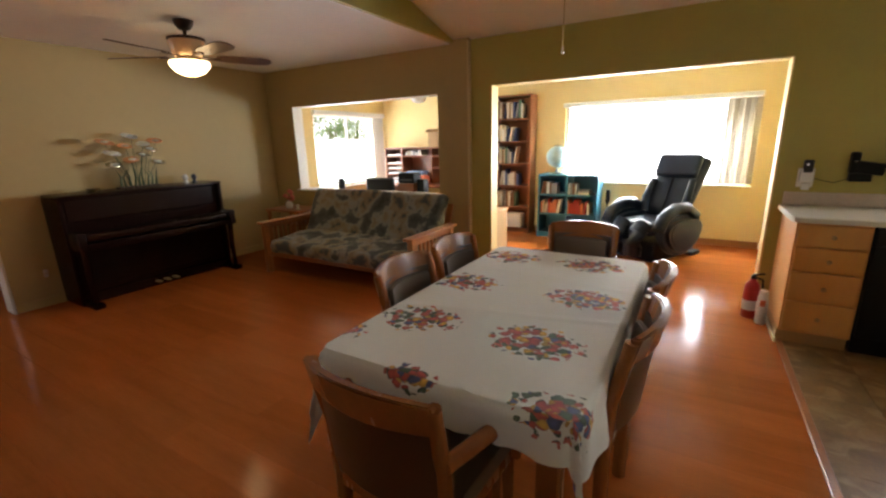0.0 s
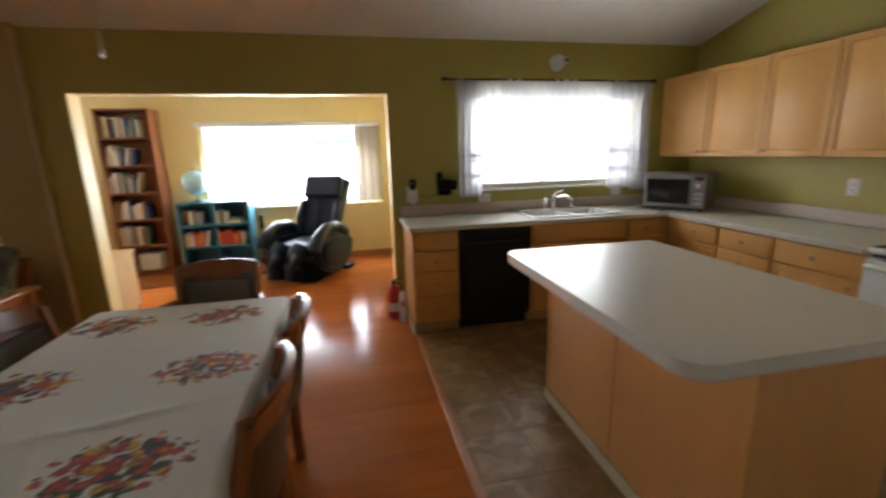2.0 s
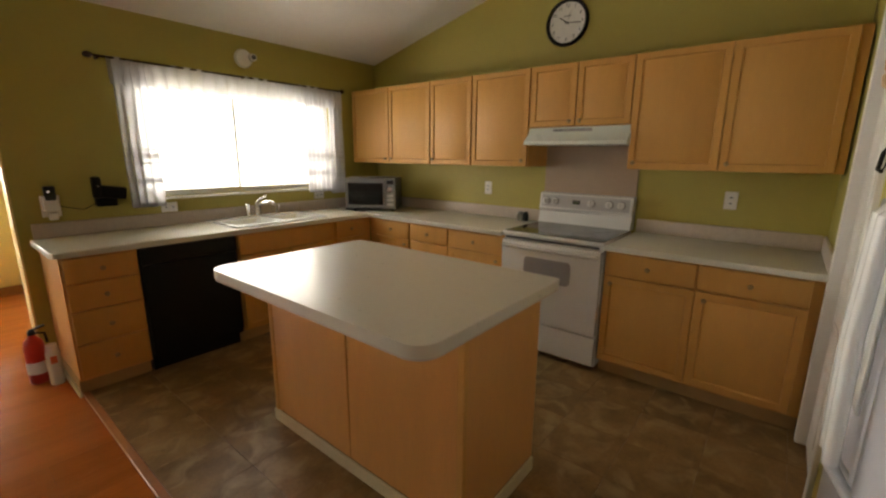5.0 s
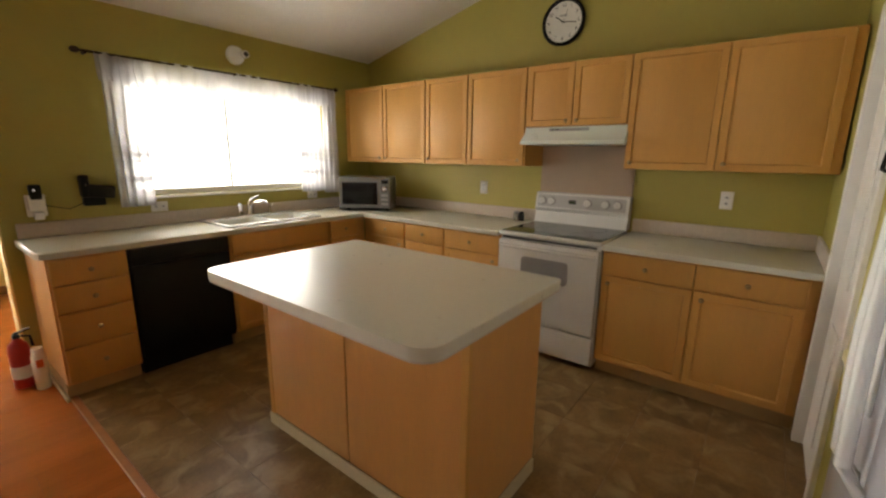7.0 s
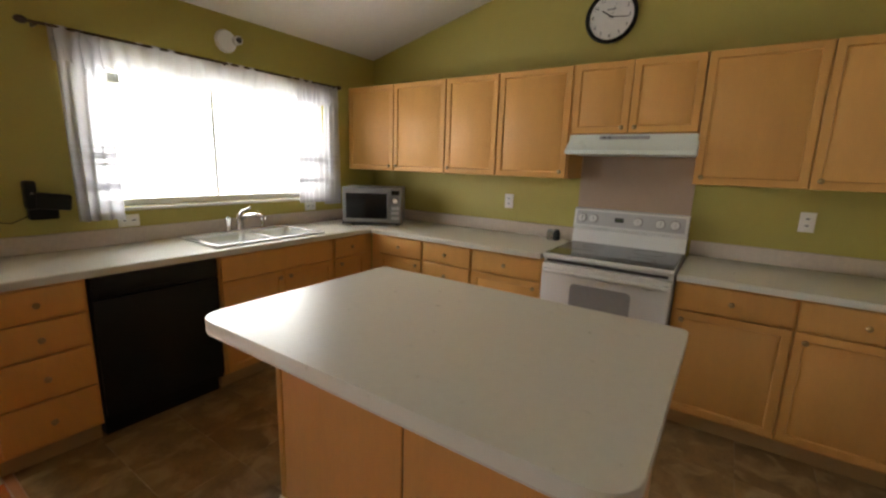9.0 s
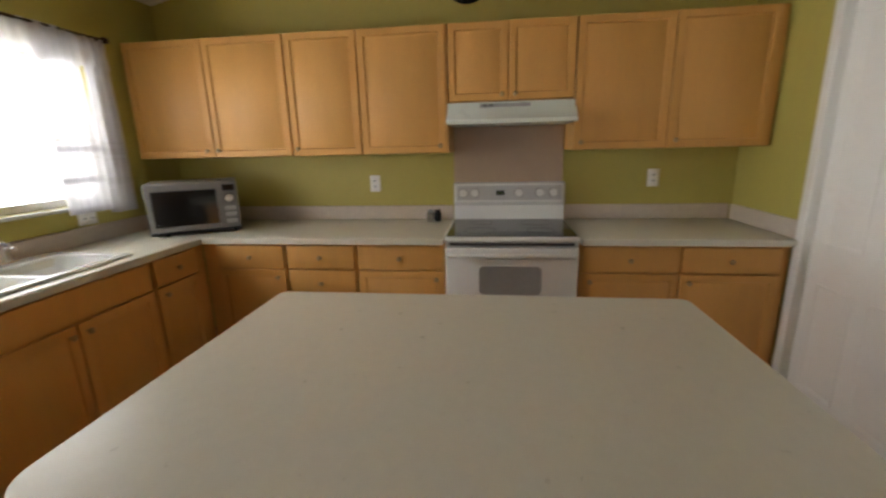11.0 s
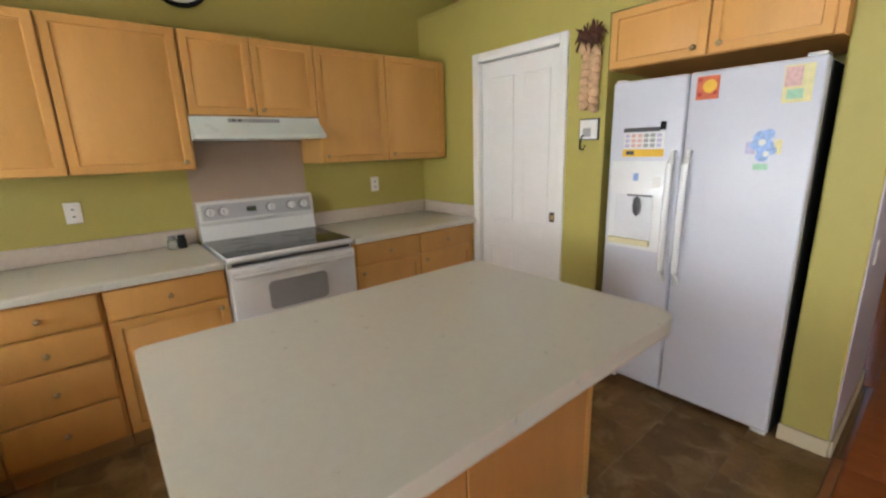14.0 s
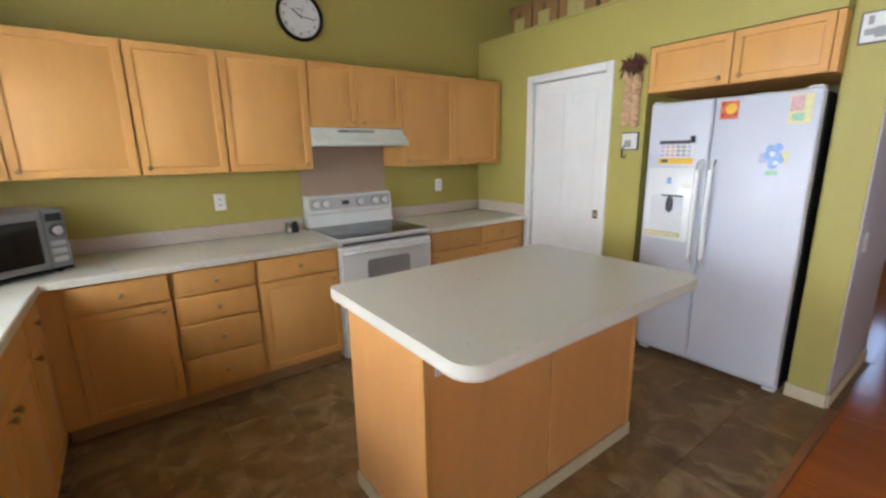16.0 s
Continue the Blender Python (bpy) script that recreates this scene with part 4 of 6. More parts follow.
# fridge
fr = thing("refrigerator", pose(2.857, 2.41, 0, 0, 0, 180), "white side-by-side refrigerator with magnets on its doors", "refrigerator")
FW = 0.905
part("body", box(B(), 0.004, FW - 0.004, 0.075, 0.78, 0.03, 1.785, 0.006), FRIDGE, fr)
# Black here is the shade on the fridge's side, put into the colour.
part("shaded_side", box(B(), FW - 0.004, FW + 0.001, 0.08, 0.77, 0.04, 1.775), BLACK, fr, "side panel blackened for the shade beside the fridge")
part("kick_grille", box(B(), 0.02, FW - 0.02, 0.078, 0.10, 0.025, 0.085, 0.004), GREYPL, fr)
for x in (0.05, FW - 0.05):
    part("foot", box(B(), x - 0.035, x + 0.035, 0.085, 0.15, 0.0, 0.05, 0.008, 2), ENAMEL, fr)
SPLIT = 0.392
fd = part("freezer_door", box(B(), 0.0, SPLIT - 0.004, 0.0, 0.072, 0.075, 1.79, 0.014, 3), FRIDGE, fr)
rd = part("fridge_door", box(B(), SPLIT + 0.004, FW, 0.0, 0.072, 0.075, 1.79, 0.014, 3), FRIDGE, fr)
part("hinge_cover", box(B(), FW - 0.075, FW - 0.01, 0.01, 0.10, 1.791, 1.806, 0.005), ENAMEL, fr)
part("hinge_cover", box(B(), 0.01, 0.065, 0.01, 0.10, 1.791, 1.801, 0.004), ENAMEL, fr)
for x, dd in ((SPLIT - 0.036, fd), (SPLIT + 0.036, rd)):
    part("handle", tube(B(), [(x, -0.004, 1.42), (x, -0.045, 1.36), (x, -0.052, 1.10), (x, -0.045, 0.80), (x, -0.004, 0.73)], 0.016, 10), ENAMEL, dd)
part("dispenser_frame", box(B(), 0.022, 0.325, -0.010, 0.001, 0.88, 1.372, 0.006, 2), ENAMEL, fd)
part("dispenser_recess", box(B(), 0.062, 0.275, -0.0125, -0.009, 0.945, 1.19, 0.001), mat("recess_plastic", (0.66, 0.66, 0.67), 0.4), fd)
part("dispenser_tray", box(B(), 0.030, 0.275, -0.030, -0.010, 0.905, 0.940, 0.006), mat("cream_tray", (0.70, 0.64, 0.38), 0.5), fd)
part("lever", lathe(B(), (0, 0, 0), [(0.002, -0.055), (0.020, -0.035), (0.024, 0.0), (0.018, 0.045), (0.004, 0.055)], 14), DKGREY, fd, "grey dispenser lever").matrix_basis = pose(0.190, -0.020, 1.125) @ Matrix.Diagonal((1, 0.35, 1, 1))
part("display_button", box(B(), 0.155, 0.183, -0.0125, -0.0095, 1.265, 1.305, 0.001), BLUEP, fd)
# White-painted plate in place of the dispenser's small light and its glow.
part("white_glow_patch", box(B(), 0.262, 0.310, -0.0125, -0.0095, 1.232, 1.292, 0.001), WHITEP, fd)
# Dark strip painted as the shadow below the recess's upper edge.
part("dispenser_shadow_lip", box(B(), 0.130, 0.268, -0.016, -0.010, 1.180, 1.190, 0.001), DKGREY, fd)
F = pose(2.857, 2.41, 0, 0, 0, 180)


def on_fridge(x0, x1, z0, z1, t=0.004):
    return box(B(), x0, x1, -0.001 - t, -0.0005, z0, z1, 0.001)


cal = thing("calendar", F, "white magnetic calendar with yellow foot on the freezer door", "calendar")
part("sheet", on_fridge(0.085, 0.300, 1.435, 1.520), PAPER, cal)
part("header", on_fridge(0.080, 0.275, 1.524, 1.546), DKGREY, cal)
part("clip", on_fridge(0.278, 0.305, 1.530, 1.572, 0.010), BLACK, cal)
part("foot_strip", on_fridge(0.080, 0.302, 1.394, 1.433), YEL, cal)
for i in range(18):
    part("print_bar", on_fridge(0.092 + 0.034 * (i % 6), 0.092 + 0.034 * (i % 6) + 0.026, 1.443 + 0.026 * (i // 6), 1.462 + 0.026 * (i // 6), 0.005), (LAVENDER, GREYPL, PINK)[(i * 5 // 2) % 3], cal)
part("print_bar", on_fridge(0.100, 0.145, 1.404, 1.424, 0.005), DKGREY, cal)
mg = thing("magnet", F, "orange and red picture magnet on the fridge door", "magnet")
part("picture", on_fridge(0.430, 0.527, 1.660, 1.765), ORANGE, mg)
part("motif", cyl(B(), (0.488, -0.004, 1.718), 0.030, 0.006, "y", n=16), YEL, mg)
for x, z in ((0.447, 1.683), (0.512, 1.688), (0.445, 1.750)):
    part("spot", cyl(B(), (x, -0.0045, z), 0.010, 0.006, "y", n=10), RED, mg)
mg = thing("magnet", F, "pink and yellow card magnet on the fridge door", "magnet")
part("card", on_fridge(0.768, 0.868, 1.615, 1.765), PALEYEL, mg)
part("panel", on_fridge(0.772, 0.830, 1.680, 1.758, 0.006), PINK, mg)
part("panel_low", on_fridge(0.785, 0.840, 1.630, 1.668, 0.006), GREENP, mg)
mg = thing("magnet", F, "blue and green figure-shaped magnet on the fridge door", "magnet")
bm = B()
for i, (x, z, r) in enumerate(((0.72, 1.475, 0.032), (0.735, 1.435, 0.035), (0.70, 1.445, 0.022), (0.76, 1.42, 0.020), (0.73, 1.395, 0.024), (0.745, 1.49, 0.022))):
    cyl(bm, (x, -0.004 - 0.0007 * i, z), r, 0.006, "y", n=14)
part("figure", bm, BLUEP, mg)
part("base", on_fridge(0.70, 0.755, 1.335, 1.362), GREENP, mg)
part("side_motif", on_fridge(0.662, 0.700, 1.405, 1.460), LAVENDER, mg)
part("side_motif", on_fridge(0.768, 0.795, 1.405, 1.465), PALEYEL, mg)
part("spot", cyl(B(), (0.725, -0.013, 1.455), 0.014, 0.003, "y", n=12), PAPER, mg)
part("spot", cyl(B(), (0.745, -0.013, 1.405), 0.012, 0.003, "y", n=12), PAPER, mg)

cabinet("fridge_cabinet", pose(2.912, 2.365, 0, 0, 0, 180), 0.985, 0.60, 1.865, 2.160, [
    ("door", 0.002, 0.500, 1.865, 2.160, 0.445, 1.905), ("door", 0.504, 0.955, 1.865, 2.160, 0.555, 1.905)], "maple cabinet above the refrigerator")

# pantry door
pd = thing("door_pantry", pose(4.006, 2.38, 0, 0, 0, 180), "white moulded sliding pantry door with white casing", "door")
pd["kind"] = "structure"
for a, b, lo, hi in ((0.0, 0.06, 0.0, 2.13), (0.772, 0.832, 0.0, 2.13), (0.061, 0.771, 2.068, 2.13)):
    part("casing", box(B(), a, b, -0.018, 0.06, lo, hi, 0.006, 2), WHITEP, pd)
leaf = B()
box(leaf, 0.062, 0.770, 0.030, 0.065, 0.010, 2.062, 0.002)
lf = part("leaf", leaf, WHITEP, pd)
for x0, x1 in ((0.145, 0.375), (0.455, 0.685)):
    for lo, hi in ((0.16, 0.72), (0.92, 1.95)):
        bm = B()
        box(bm, x0, x1, 0.022, 0.0301, lo, hi, 0.004)
        bm.faces.ensure_lookup_table()
        f = min((f for f in bm.faces if f.normal.y < -0.9), key=lambda f: -f.calc_area())
        bmesh.ops.inset_region(bm, faces=[f], thickness=0.020, depth=-0.007)
        bmesh.ops.inset_region(bm, faces=[f], thickness=0.030, depth=0.005)
        part("panel", bm, WHITEP, lf)
part("pull", box(B(), 0.700, 0.752, 0.024, 0.030, 0.955, 1.02, 0.003), BRONZE, lf, "dark square flush pull")
part("pull_inset", box(B(), 0.712, 0.740, 0.0225, 0.0245, 0.968, 1.007, 0.002), BRASS, lf)

# garlic braid
ga = thing("garlic_braid", pose(3.005, 2.38, 1.65), "braid of dried garlic bulbs hanging on the wall", "garlic braid")
rnd = random.Random(4)
for i in range(16):
    z, x = 0.022 + 0.0215 * i, (-0.029, 0.029)[i % 2] + rnd.uniform(-0.006, 0.006)
    bm = B()
    r = rnd.uniform(0.032, 0.038)
    lathe(bm, (0, 0, 0), [(0.003, -0.85 * r), (0.7 * r, -0.6 * r), (r, 0), (0.75 * r, 0.55 * r), (0.25 * r, 0.95 * r), (0.15 * r, 1.4 * r)], 10)
    part("bulb", bm, GARLIC, ga).matrix_basis = pose(x, 0.03 + rnd.uniform(0, 0.012), z, rnd.uniform(20, 70), rnd.uniform(-40, 40), 0)
bm = B()
for i in range(80):
    a, l = rnd.uniform(-2.6, 2.6), rnd.uniform(0.05, 0.11)
    o = rnd.uniform(-0.04, 0.04)
    tube(bm, [(o, 0.025, 0.37), (o + math.sin(a) * l * 0.4, 0.05, 0.39 + 0.4 * l), (o + math.sin(a) * l * 0.7, 0.03 + rnd.uniform(0, 0.05), 0.385 + math.cos(a) * l)], 0.009, 5, 0.004)
part("stalk_tuft", bm, DRYLEAF, ga, "dark dried stalks")

# key holder
kh = thing("key_holder", pose(3.075, 2.38, 1.49, 0, 0, 180) @ pose(0, 0, 0), "small framed key holder with a hook", "key holder")
part("frame", box(B(), 0, 0.13, -0.014, 0, 0.0, 0.125, 0.003), DKGREY, kh)
part("picture", box(B(), 0.008, 0.122, -0.017, -0.0135, 0.008, 0.117), PAPER, kh)
part("motif", box(B(), 0.03, 0.08, -0.019, -0.0165, 0.02, 0.07), GREYPL, kh)
part("hook", tube(B(), [(0.03, -0.018, 0.03), (0.02, -0.03, 0.0), (0.025, -0.035, -0.05), (0.045, -0.03, -0.055), (0.05, -0.02, -0.03)], 0.006, 7), BLACK, kh)

# boxes on the ledge
for i, (x, w, hgt) in enumerate(((4.20, 0.27, 0.30), (3.90, 0.28, 0.31), (3.52, 0.36, 0.33), (3.12, 0.36, 0.32))):
    cb = thing("storage_box", pose(x, 1.86, 2.532), "kraft cardboard storage box on the ledge", "box", "boxes on the ledge")
    part("body", box(B(), 0, w, 0, 0.30, 0, hgt - 0.05, 0.003), CARD, cb)
    part("lid", box(B(), -0.006, w + 0.006, -0.006, 0.306, hgt - 0.055, hgt, 0.004), CARD, cb)
    part("label_panel", box(B(), w * 0.3, w * 0.75, 0.30, 0.303, 0.05, hgt * 0.6), CARDL, cb)
    part("edge_tape", box(B(), w * 0.45, w * 0.6, 0.3035, 0.305, hgt * 0.6, hgt - 0.06), GAP, cb)

# wall clock
ck2 = thing("wall_clock", pose(EAST, 4.148, 2.50, 0, 0, -90), "round wall clock with a black rim and white face", "clock")
part("rim", lathe(B(), (0, 0, 0), [(0.148, 0.0), (0.172, 0.0), (0.176, 0.018), (0.168, 0.034), (0.152, 0.030), (0.148, 0.016)], 48, True), BLACK, ck2).matrix_basis = pose(0, -0.002, 0, 90)
part("face", cyl(B(), (0, -0.010, 0), 0.150, 0.012, "y", n=48), PAPER, ck2)
for i in range(12):
    a = radians(30 * i)
    t = bpy.data.curves.new("numeral", "FONT")
    t.body, t.size, t.align_x, t.align_y, t.extrude = str(12 if i == 0 else i), 0.034, "CENTER", "CENTER", 0.0004
    tmp = bpy.data.objects.new("numeral", t)
    me = bpy.data.meshes.new_from_object(tmp)
    bpy.data.objects.remove(tmp)
    me.materials.clear()
    me.materials.append(BLACK)
    ob = new("numeral", me)
    ob.parent = ck2
    ob.matrix_basis = pose(0.122 * math.sin(a), -0.0175, 0.122 * math.cos(a), 90, 0, 0)
for nm, ang, l, w in (("hour_hand", 305, 0.075, 0.008), ("minute_hand", 97, 0.112, 0.006), ("second_hand", 20, 0.09, 0.002)):
    part(nm, box(B(), -w / 2, w / 2, -0.020, -0.0185, -0.018, l, 0.0005), BLACK, ck2).matrix_basis = pose(0, 0, 0, 0, ang, 0)
part("print_bar", box(B(), -0.03, 0.03, -0.0175, -0.016, 0.042, 0.052), GREYPL, ck2)


# outlets and switches
def plate(m, w, h, label, slots, material=WHITEP):
    ob = thing("outlet_plate", m, label, "outlet")
    part("plate", box(B(), -w / 2, w / 2, -0.007, 0, -h / 2, h / 2, 0.003, 2), material, ob)
    for x, z in slots:
        part("socket", box(B(), x - 0.015, x + 0.015, -0.010, -0.006, z - 0.014, z + 0.014, 0.004), VINYL, ob)
        part("slot", box(B(), x - 0.008, x + 0.008, -0.0108, -0.0098, z - 0.004, z + 0.004), DKGREY, ob)
    return ob


two = ((0, 0.02), (0, -0.02))
plate(pose(EAST, 4.84, 1.175, 0, 0, -90), 0.075, 0.118, "white outlet plate on the green wall", two)
plate(pose(EAST, 2.90, 1.19, 0, 0, -90), 0.075, 0.118, "white outlet plate on the green wall", two)
plate(pose(2.47, NORTH, 1.055), 0.115, 0.075, "white outlet plate below the window", ((0.025, 0), (-0.025, 0)))
plate(pose(3.86, NORTH, 1.06), 0.115, 0.075, "white outlet plate below the window", ((0.025, 0), (-0.025, 0)))
# A bare plate stands in for the knob on the hall side.
plate(pose(1.736, 2.09, 0.965, 0, 0, -90), 0.06, 0.11, "small plate standing in for a knob on the hall wall", ())

# sheer curtains
rod = thing("curtain_rod", pose(0, 6.33, 2.10), "dark bronze curtain rod with round finials", "curtain rod")
part("bar", cyl(B(), (3.12, 0, 0.004), 0.008, 2.05, "x", n=10), BRONZE, rod)
for x in (2.085, 4.155):
    part("finial", ball(B(), (x, 0, 0.004), 0.020, 1.4, 1, 1, n=12), BRONZE, rod)
for x in (2.14, 3.12, 4.10):
    part("bracket", box(B(), x - 0.008, x + 0.008, 0.0, 0.069, -0.012, 0.012, 0.003), BRONZE, rod)


def drape(name, x0, x1, z0, z1, folds, amp, label, hem=0.0, bands=()):
    """A hanging sheet of cloth with folds, a wavy hem and woven bands."""
    def surface(lo, hi, nz, out):
        bm = B()
        nx = folds * 8
        g = []
        for i in range(nx + 1):
            u = i / nx
            col = []
            for j in range(nz + 1):
                v = lo + (hi - lo) * j / nz
                ph = 6.28318 * folds * u + 0.7 * math.sin(9 * u)
                y = amp * (0.35 + 0.65 * (1 - v)) * math.sin(ph) + 0.006 * math.sin(23 * u + 5 * v)
                z = z0 + (z1 - z0) * v + hem * math.sin(6.28318 * folds * 0.5 * u) * (1 - v)
                x = x0 + (x1 - x0) * u + 0.012 * (1 - v) * math.sin(7 * u + 1)
                col.append(bm.verts.new((x, y - out, z)))
            g.append(col)
        for i in range(nx):
            for j in range(nz):
                bm.faces.new((g[i][j], g[i + 1][j], g[i + 1][j + 1], g[i][j + 1]))
        return bm

    ob = thing(name, pose(0, 6.33, 0), label, "curtain", "sheer curtains")
    part("cloth", surface(0, 1, 14, 0), VOILE if bands else VOILE_THIN, ob)
    for lo, hi in bands:
        part("band", surface(lo, hi, 2, 0.002), VOILE_BAND, ob, "denser woven band")
    part("top_hem", surface(0.965, 1.0, 2, 0.002), VOILE_BAND, ob)
    return ob


BANDS = ((0.0, 0.03), (0.17, 0.21), (0.31, 0.325), (0.345, 0.385), (0.405, 0.42))
drape("curtain", 2.20, 2.42, 1.075, 2.10, 4, 0.020, "white sheer curtain panel with cut-work bands", bands=BANDS)
drape("curtain", 3.70, 3.96, 1.10, 2.10, 5, 0.020, "white sheer curtain panel with cut-work bands", bands=BANDS)
drape("curtain", 3.97, 4.15, 1.075, 2.10, 3, 0.020, "white sheer curtain panel gathered at the side", bands=BANDS)
drape("curtain_valance", 2.18, 4.14, 1.93, 2.112, 22, 0.014, "white sheer curtain valance along the rod", 0.012)

# fixture above the window
fx = thing("wall_speaker", pose(3.17, NORTH, 2.265), "white round wall fixture with a small dark eye", "wall fixture")
part("disc", lathe(B(), (0, 0, 0), [(0.075, 0), (0.078, 0.012), (0.068, 0.035), (0.03, 0.045), (0.002, 0.046)], 28), ENAMEL, fx).matrix_basis = pose(0, 0, 0, 90)
part("eye", cyl(B(), (0.055, -0.055, 0.01), 0.030, 0.06, "y", n=18), ENAMEL, fx)
part("lens", cyl(B(), (0.055, -0.087, 0.01), 0.020, 0.006, "y", n=18), DKGREY, fx, "dark round lens")

# plug-in handset charger, black camera gadget and cable
ph = thing("phone_charger", pose(1.775, NORTH, 1.03), "white plug-in charger holding a black handset", "charger")
part("plate", box(B(), -0.05, 0.05, -0.006, 0, 0.02, 0.16, 0.003), WHITEP, ph)
part("holder", box(B(), -0.042, 0.042, -0.055, -0.006, 0.06, 0.16, 0.01, 2), ENAMEL, ph)
part("plug", box(B(), -0.022, 0.028, -0.04, -0.006, 0.0, 0.05, 0.005), ENAMEL, ph)
part("handset", box(B(), -0.03, 0.03, -0.062, -0.02, 0.13, 0.225, 0.010, 2), BLACK, ph, "black handset")
part("button", cyl(B(), (-0.008, -0.063, 0.19), 0.008, 0.004, "y", n=10), CHROME, ph)
gd = thing("wall_telephone", pose(2.06, NORTH, 1.10), "black telephone on a wall bracket", "telephone")
part("bracket", box(B(), -0.05, 0.07, -0.06, 0, 0.0, 0.06, 0.006), BLACK, gd)
part("body", box(B(), -0.03, 0.12, -0.11, -0.04, 0.055, 0.14, 0.012, 2, Matrix.Rotation(radians(8), 4, "Y")), BLACK, gd)
part("receiver", box(B(), -0.065, -0.015, -0.10, -0.03, 0.06, 0.21, 0.014, 2), BLACK, gd)
part("stud", ball(B(), (-0.04, -0.103, 0.145), 0.007, n=8), CHROME, gd)
part("cable", tube(B(), [(-0.05, -0.02, 0.02), (-0.12, -0.015, -0.015), (-0.2, -0.012, 0.005), (-0.27, -0.02, 0.03)], 0.0028, 6), BLACK, gd)

# jars by the stove
for y, c, g in ((4.415, GLASSJ, "clear glass spice jar on the worktop"), (4.365, BLACK, "black pepper mill jar on the worktop")):
    j = thing("spice_jar", pose(4.55, y, 0.914), g, "jar")
    part("jar", lathe(B(), (0, 0, 0), [(0.024, 0.001), (0.027, 0.006), (0.027, 0.055), (0.020, 0.065)], 16), c, j)
    part("lid", cyl(B(), (0, 0, 0.074), 0.021, 0.017, n=16), BLACK if c is BLACK else SILVER, j)

# fire extinguisher and white can
ex = thing("fire_extinguisher", pose(1.545, 6.25, 0), "red fire extinguisher standing against the wall", "fire extinguisher")
part("cylinder", lathe(B(), (0, 0, 0), [(0.045, 0.0), (0.052, 0.008), (0.052, 0.25), (0.045, 0.285), (0.022, 0.31), (0.018, 0.325)], 24), RED, ex)
part("label_band", lathe(B(), (0, 0, 0), [(0.0525, 0.07), (0.0532, 0.07), (0.0532, 0.15), (0.0525, 0.15)], 24, True), PAPER, ex)
part("valve", box(B(), -0.018, 0.018, -0.018, 0.018, 0.322, 0.352, 0.005), BLACK, ex)
part("lever", box(B(), -0.012, 0.07, -0.011, 0.011, 0.358, 0.370, 0.003, 1, Matrix.Rotation(radians(-14), 4, "Y")), BLACK, ex)
part("nozzle", tube(B(), [(0.02, 0, 0.335), (0.06, -0.01, 0.325), (0.065, -0.02, 0.26)], 0.008, 8), BLACK, ex)
cn = thing("spray_can", pose(1.612, 6.14, 0), "white canister with an orange label on the floor", "canister")
part("can", lathe(B(), (0, 0, 0), [(0.034, 0.0), (0.037, 0.006), (0.037, 0.215), (0.030, 0.235)], 20), ENAMEL, cn)
part("cap", cyl(B(), (0, 0, 0.253), 0.032, 0.034, r2=0.028, n=20), ENAMEL, cn)
part("label_patch", box(B(), -0.020, 0.014, -0.0395, -0.034, 0.15, 0.20, 0.002), ORANGE, cn)
# framed picture on the stub wall
pf = thing("picture_frame", pose(1.885, 2.28, 1.985, 0, 0, 180), "black and white framed picture on the end wall", "picture")
part("frame", box(B(), 0, 0.13, -0.015, 0, 0, 0.15, 0.003), DKGREY, pf)
part("print", box(B(), 0.008, 0.122, -0.018, -0.0145, 0.008, 0.142), PAPER, pf)
for x, z, w, h in ((0.02, 0.04, 0.05, 0.03), (0.06, 0.025, 0.045, 0.05), (0.03, 0.09, 0.02, 0.04)):
    part("motif", box(B(), x, x + w, -0.020, -0.0175, z, z + h, 0.001), GREYPL, pf)
# transition strip between wood and tile
structure("trim_threshold", box(B(), 1.675, 1.715, 2.27, 5.85, 0.0, 0.010, 0.004), OAK, "wooden threshold strip between planks and tiles")
structure("trim_cabinet_foot", box(B(), 1.655, 1.672, 5.80, 6.39, 0.0, 0.03, 0.004), PALE_TRIM, "pale strip at the cabinet foot")

# ---------------------------------------------------------------- dining area
TX0, TX1, TY0, TY1, TZ = -0.05, 0.87, 3.17, 4.83, 0.755
tb = thing("dining_table", pose((TX0 + TX1) / 2, (TY0 + TY1) / 2, 0), "long wooden dining table under a printed cloth", "table")
hx, hy = (TX1 - TX0) / 2, (TY1 - TY0) / 2
part("tabletop", slab(B(), rounded(-hx + 0.018, hx - 0.018, -hy + 0.018, hy - 0.018, (0.06,) * 4), TZ - 0.035, TZ - 0.004, 0.006), CHAIRW, tb)
for sx in (-1, 1):
    for sy in (-1, 1):
        part("leg", box(B(), sx * (hx - 0.10) - 0.035, sx * (hx - 0.10) + 0.035, sy * (hy - 0.12) - 0.035, sy * (hy - 0.12) + 0.035, 0, TZ - 0.036, 0.006), CHAIRW, tb)
part("apron", box(B(), -hx + 0.09, hx - 0.09, -hy + 0.10, hy - 0.10, TZ - 0.11, TZ - 0.036, 0.004), CHAIRW, tb)


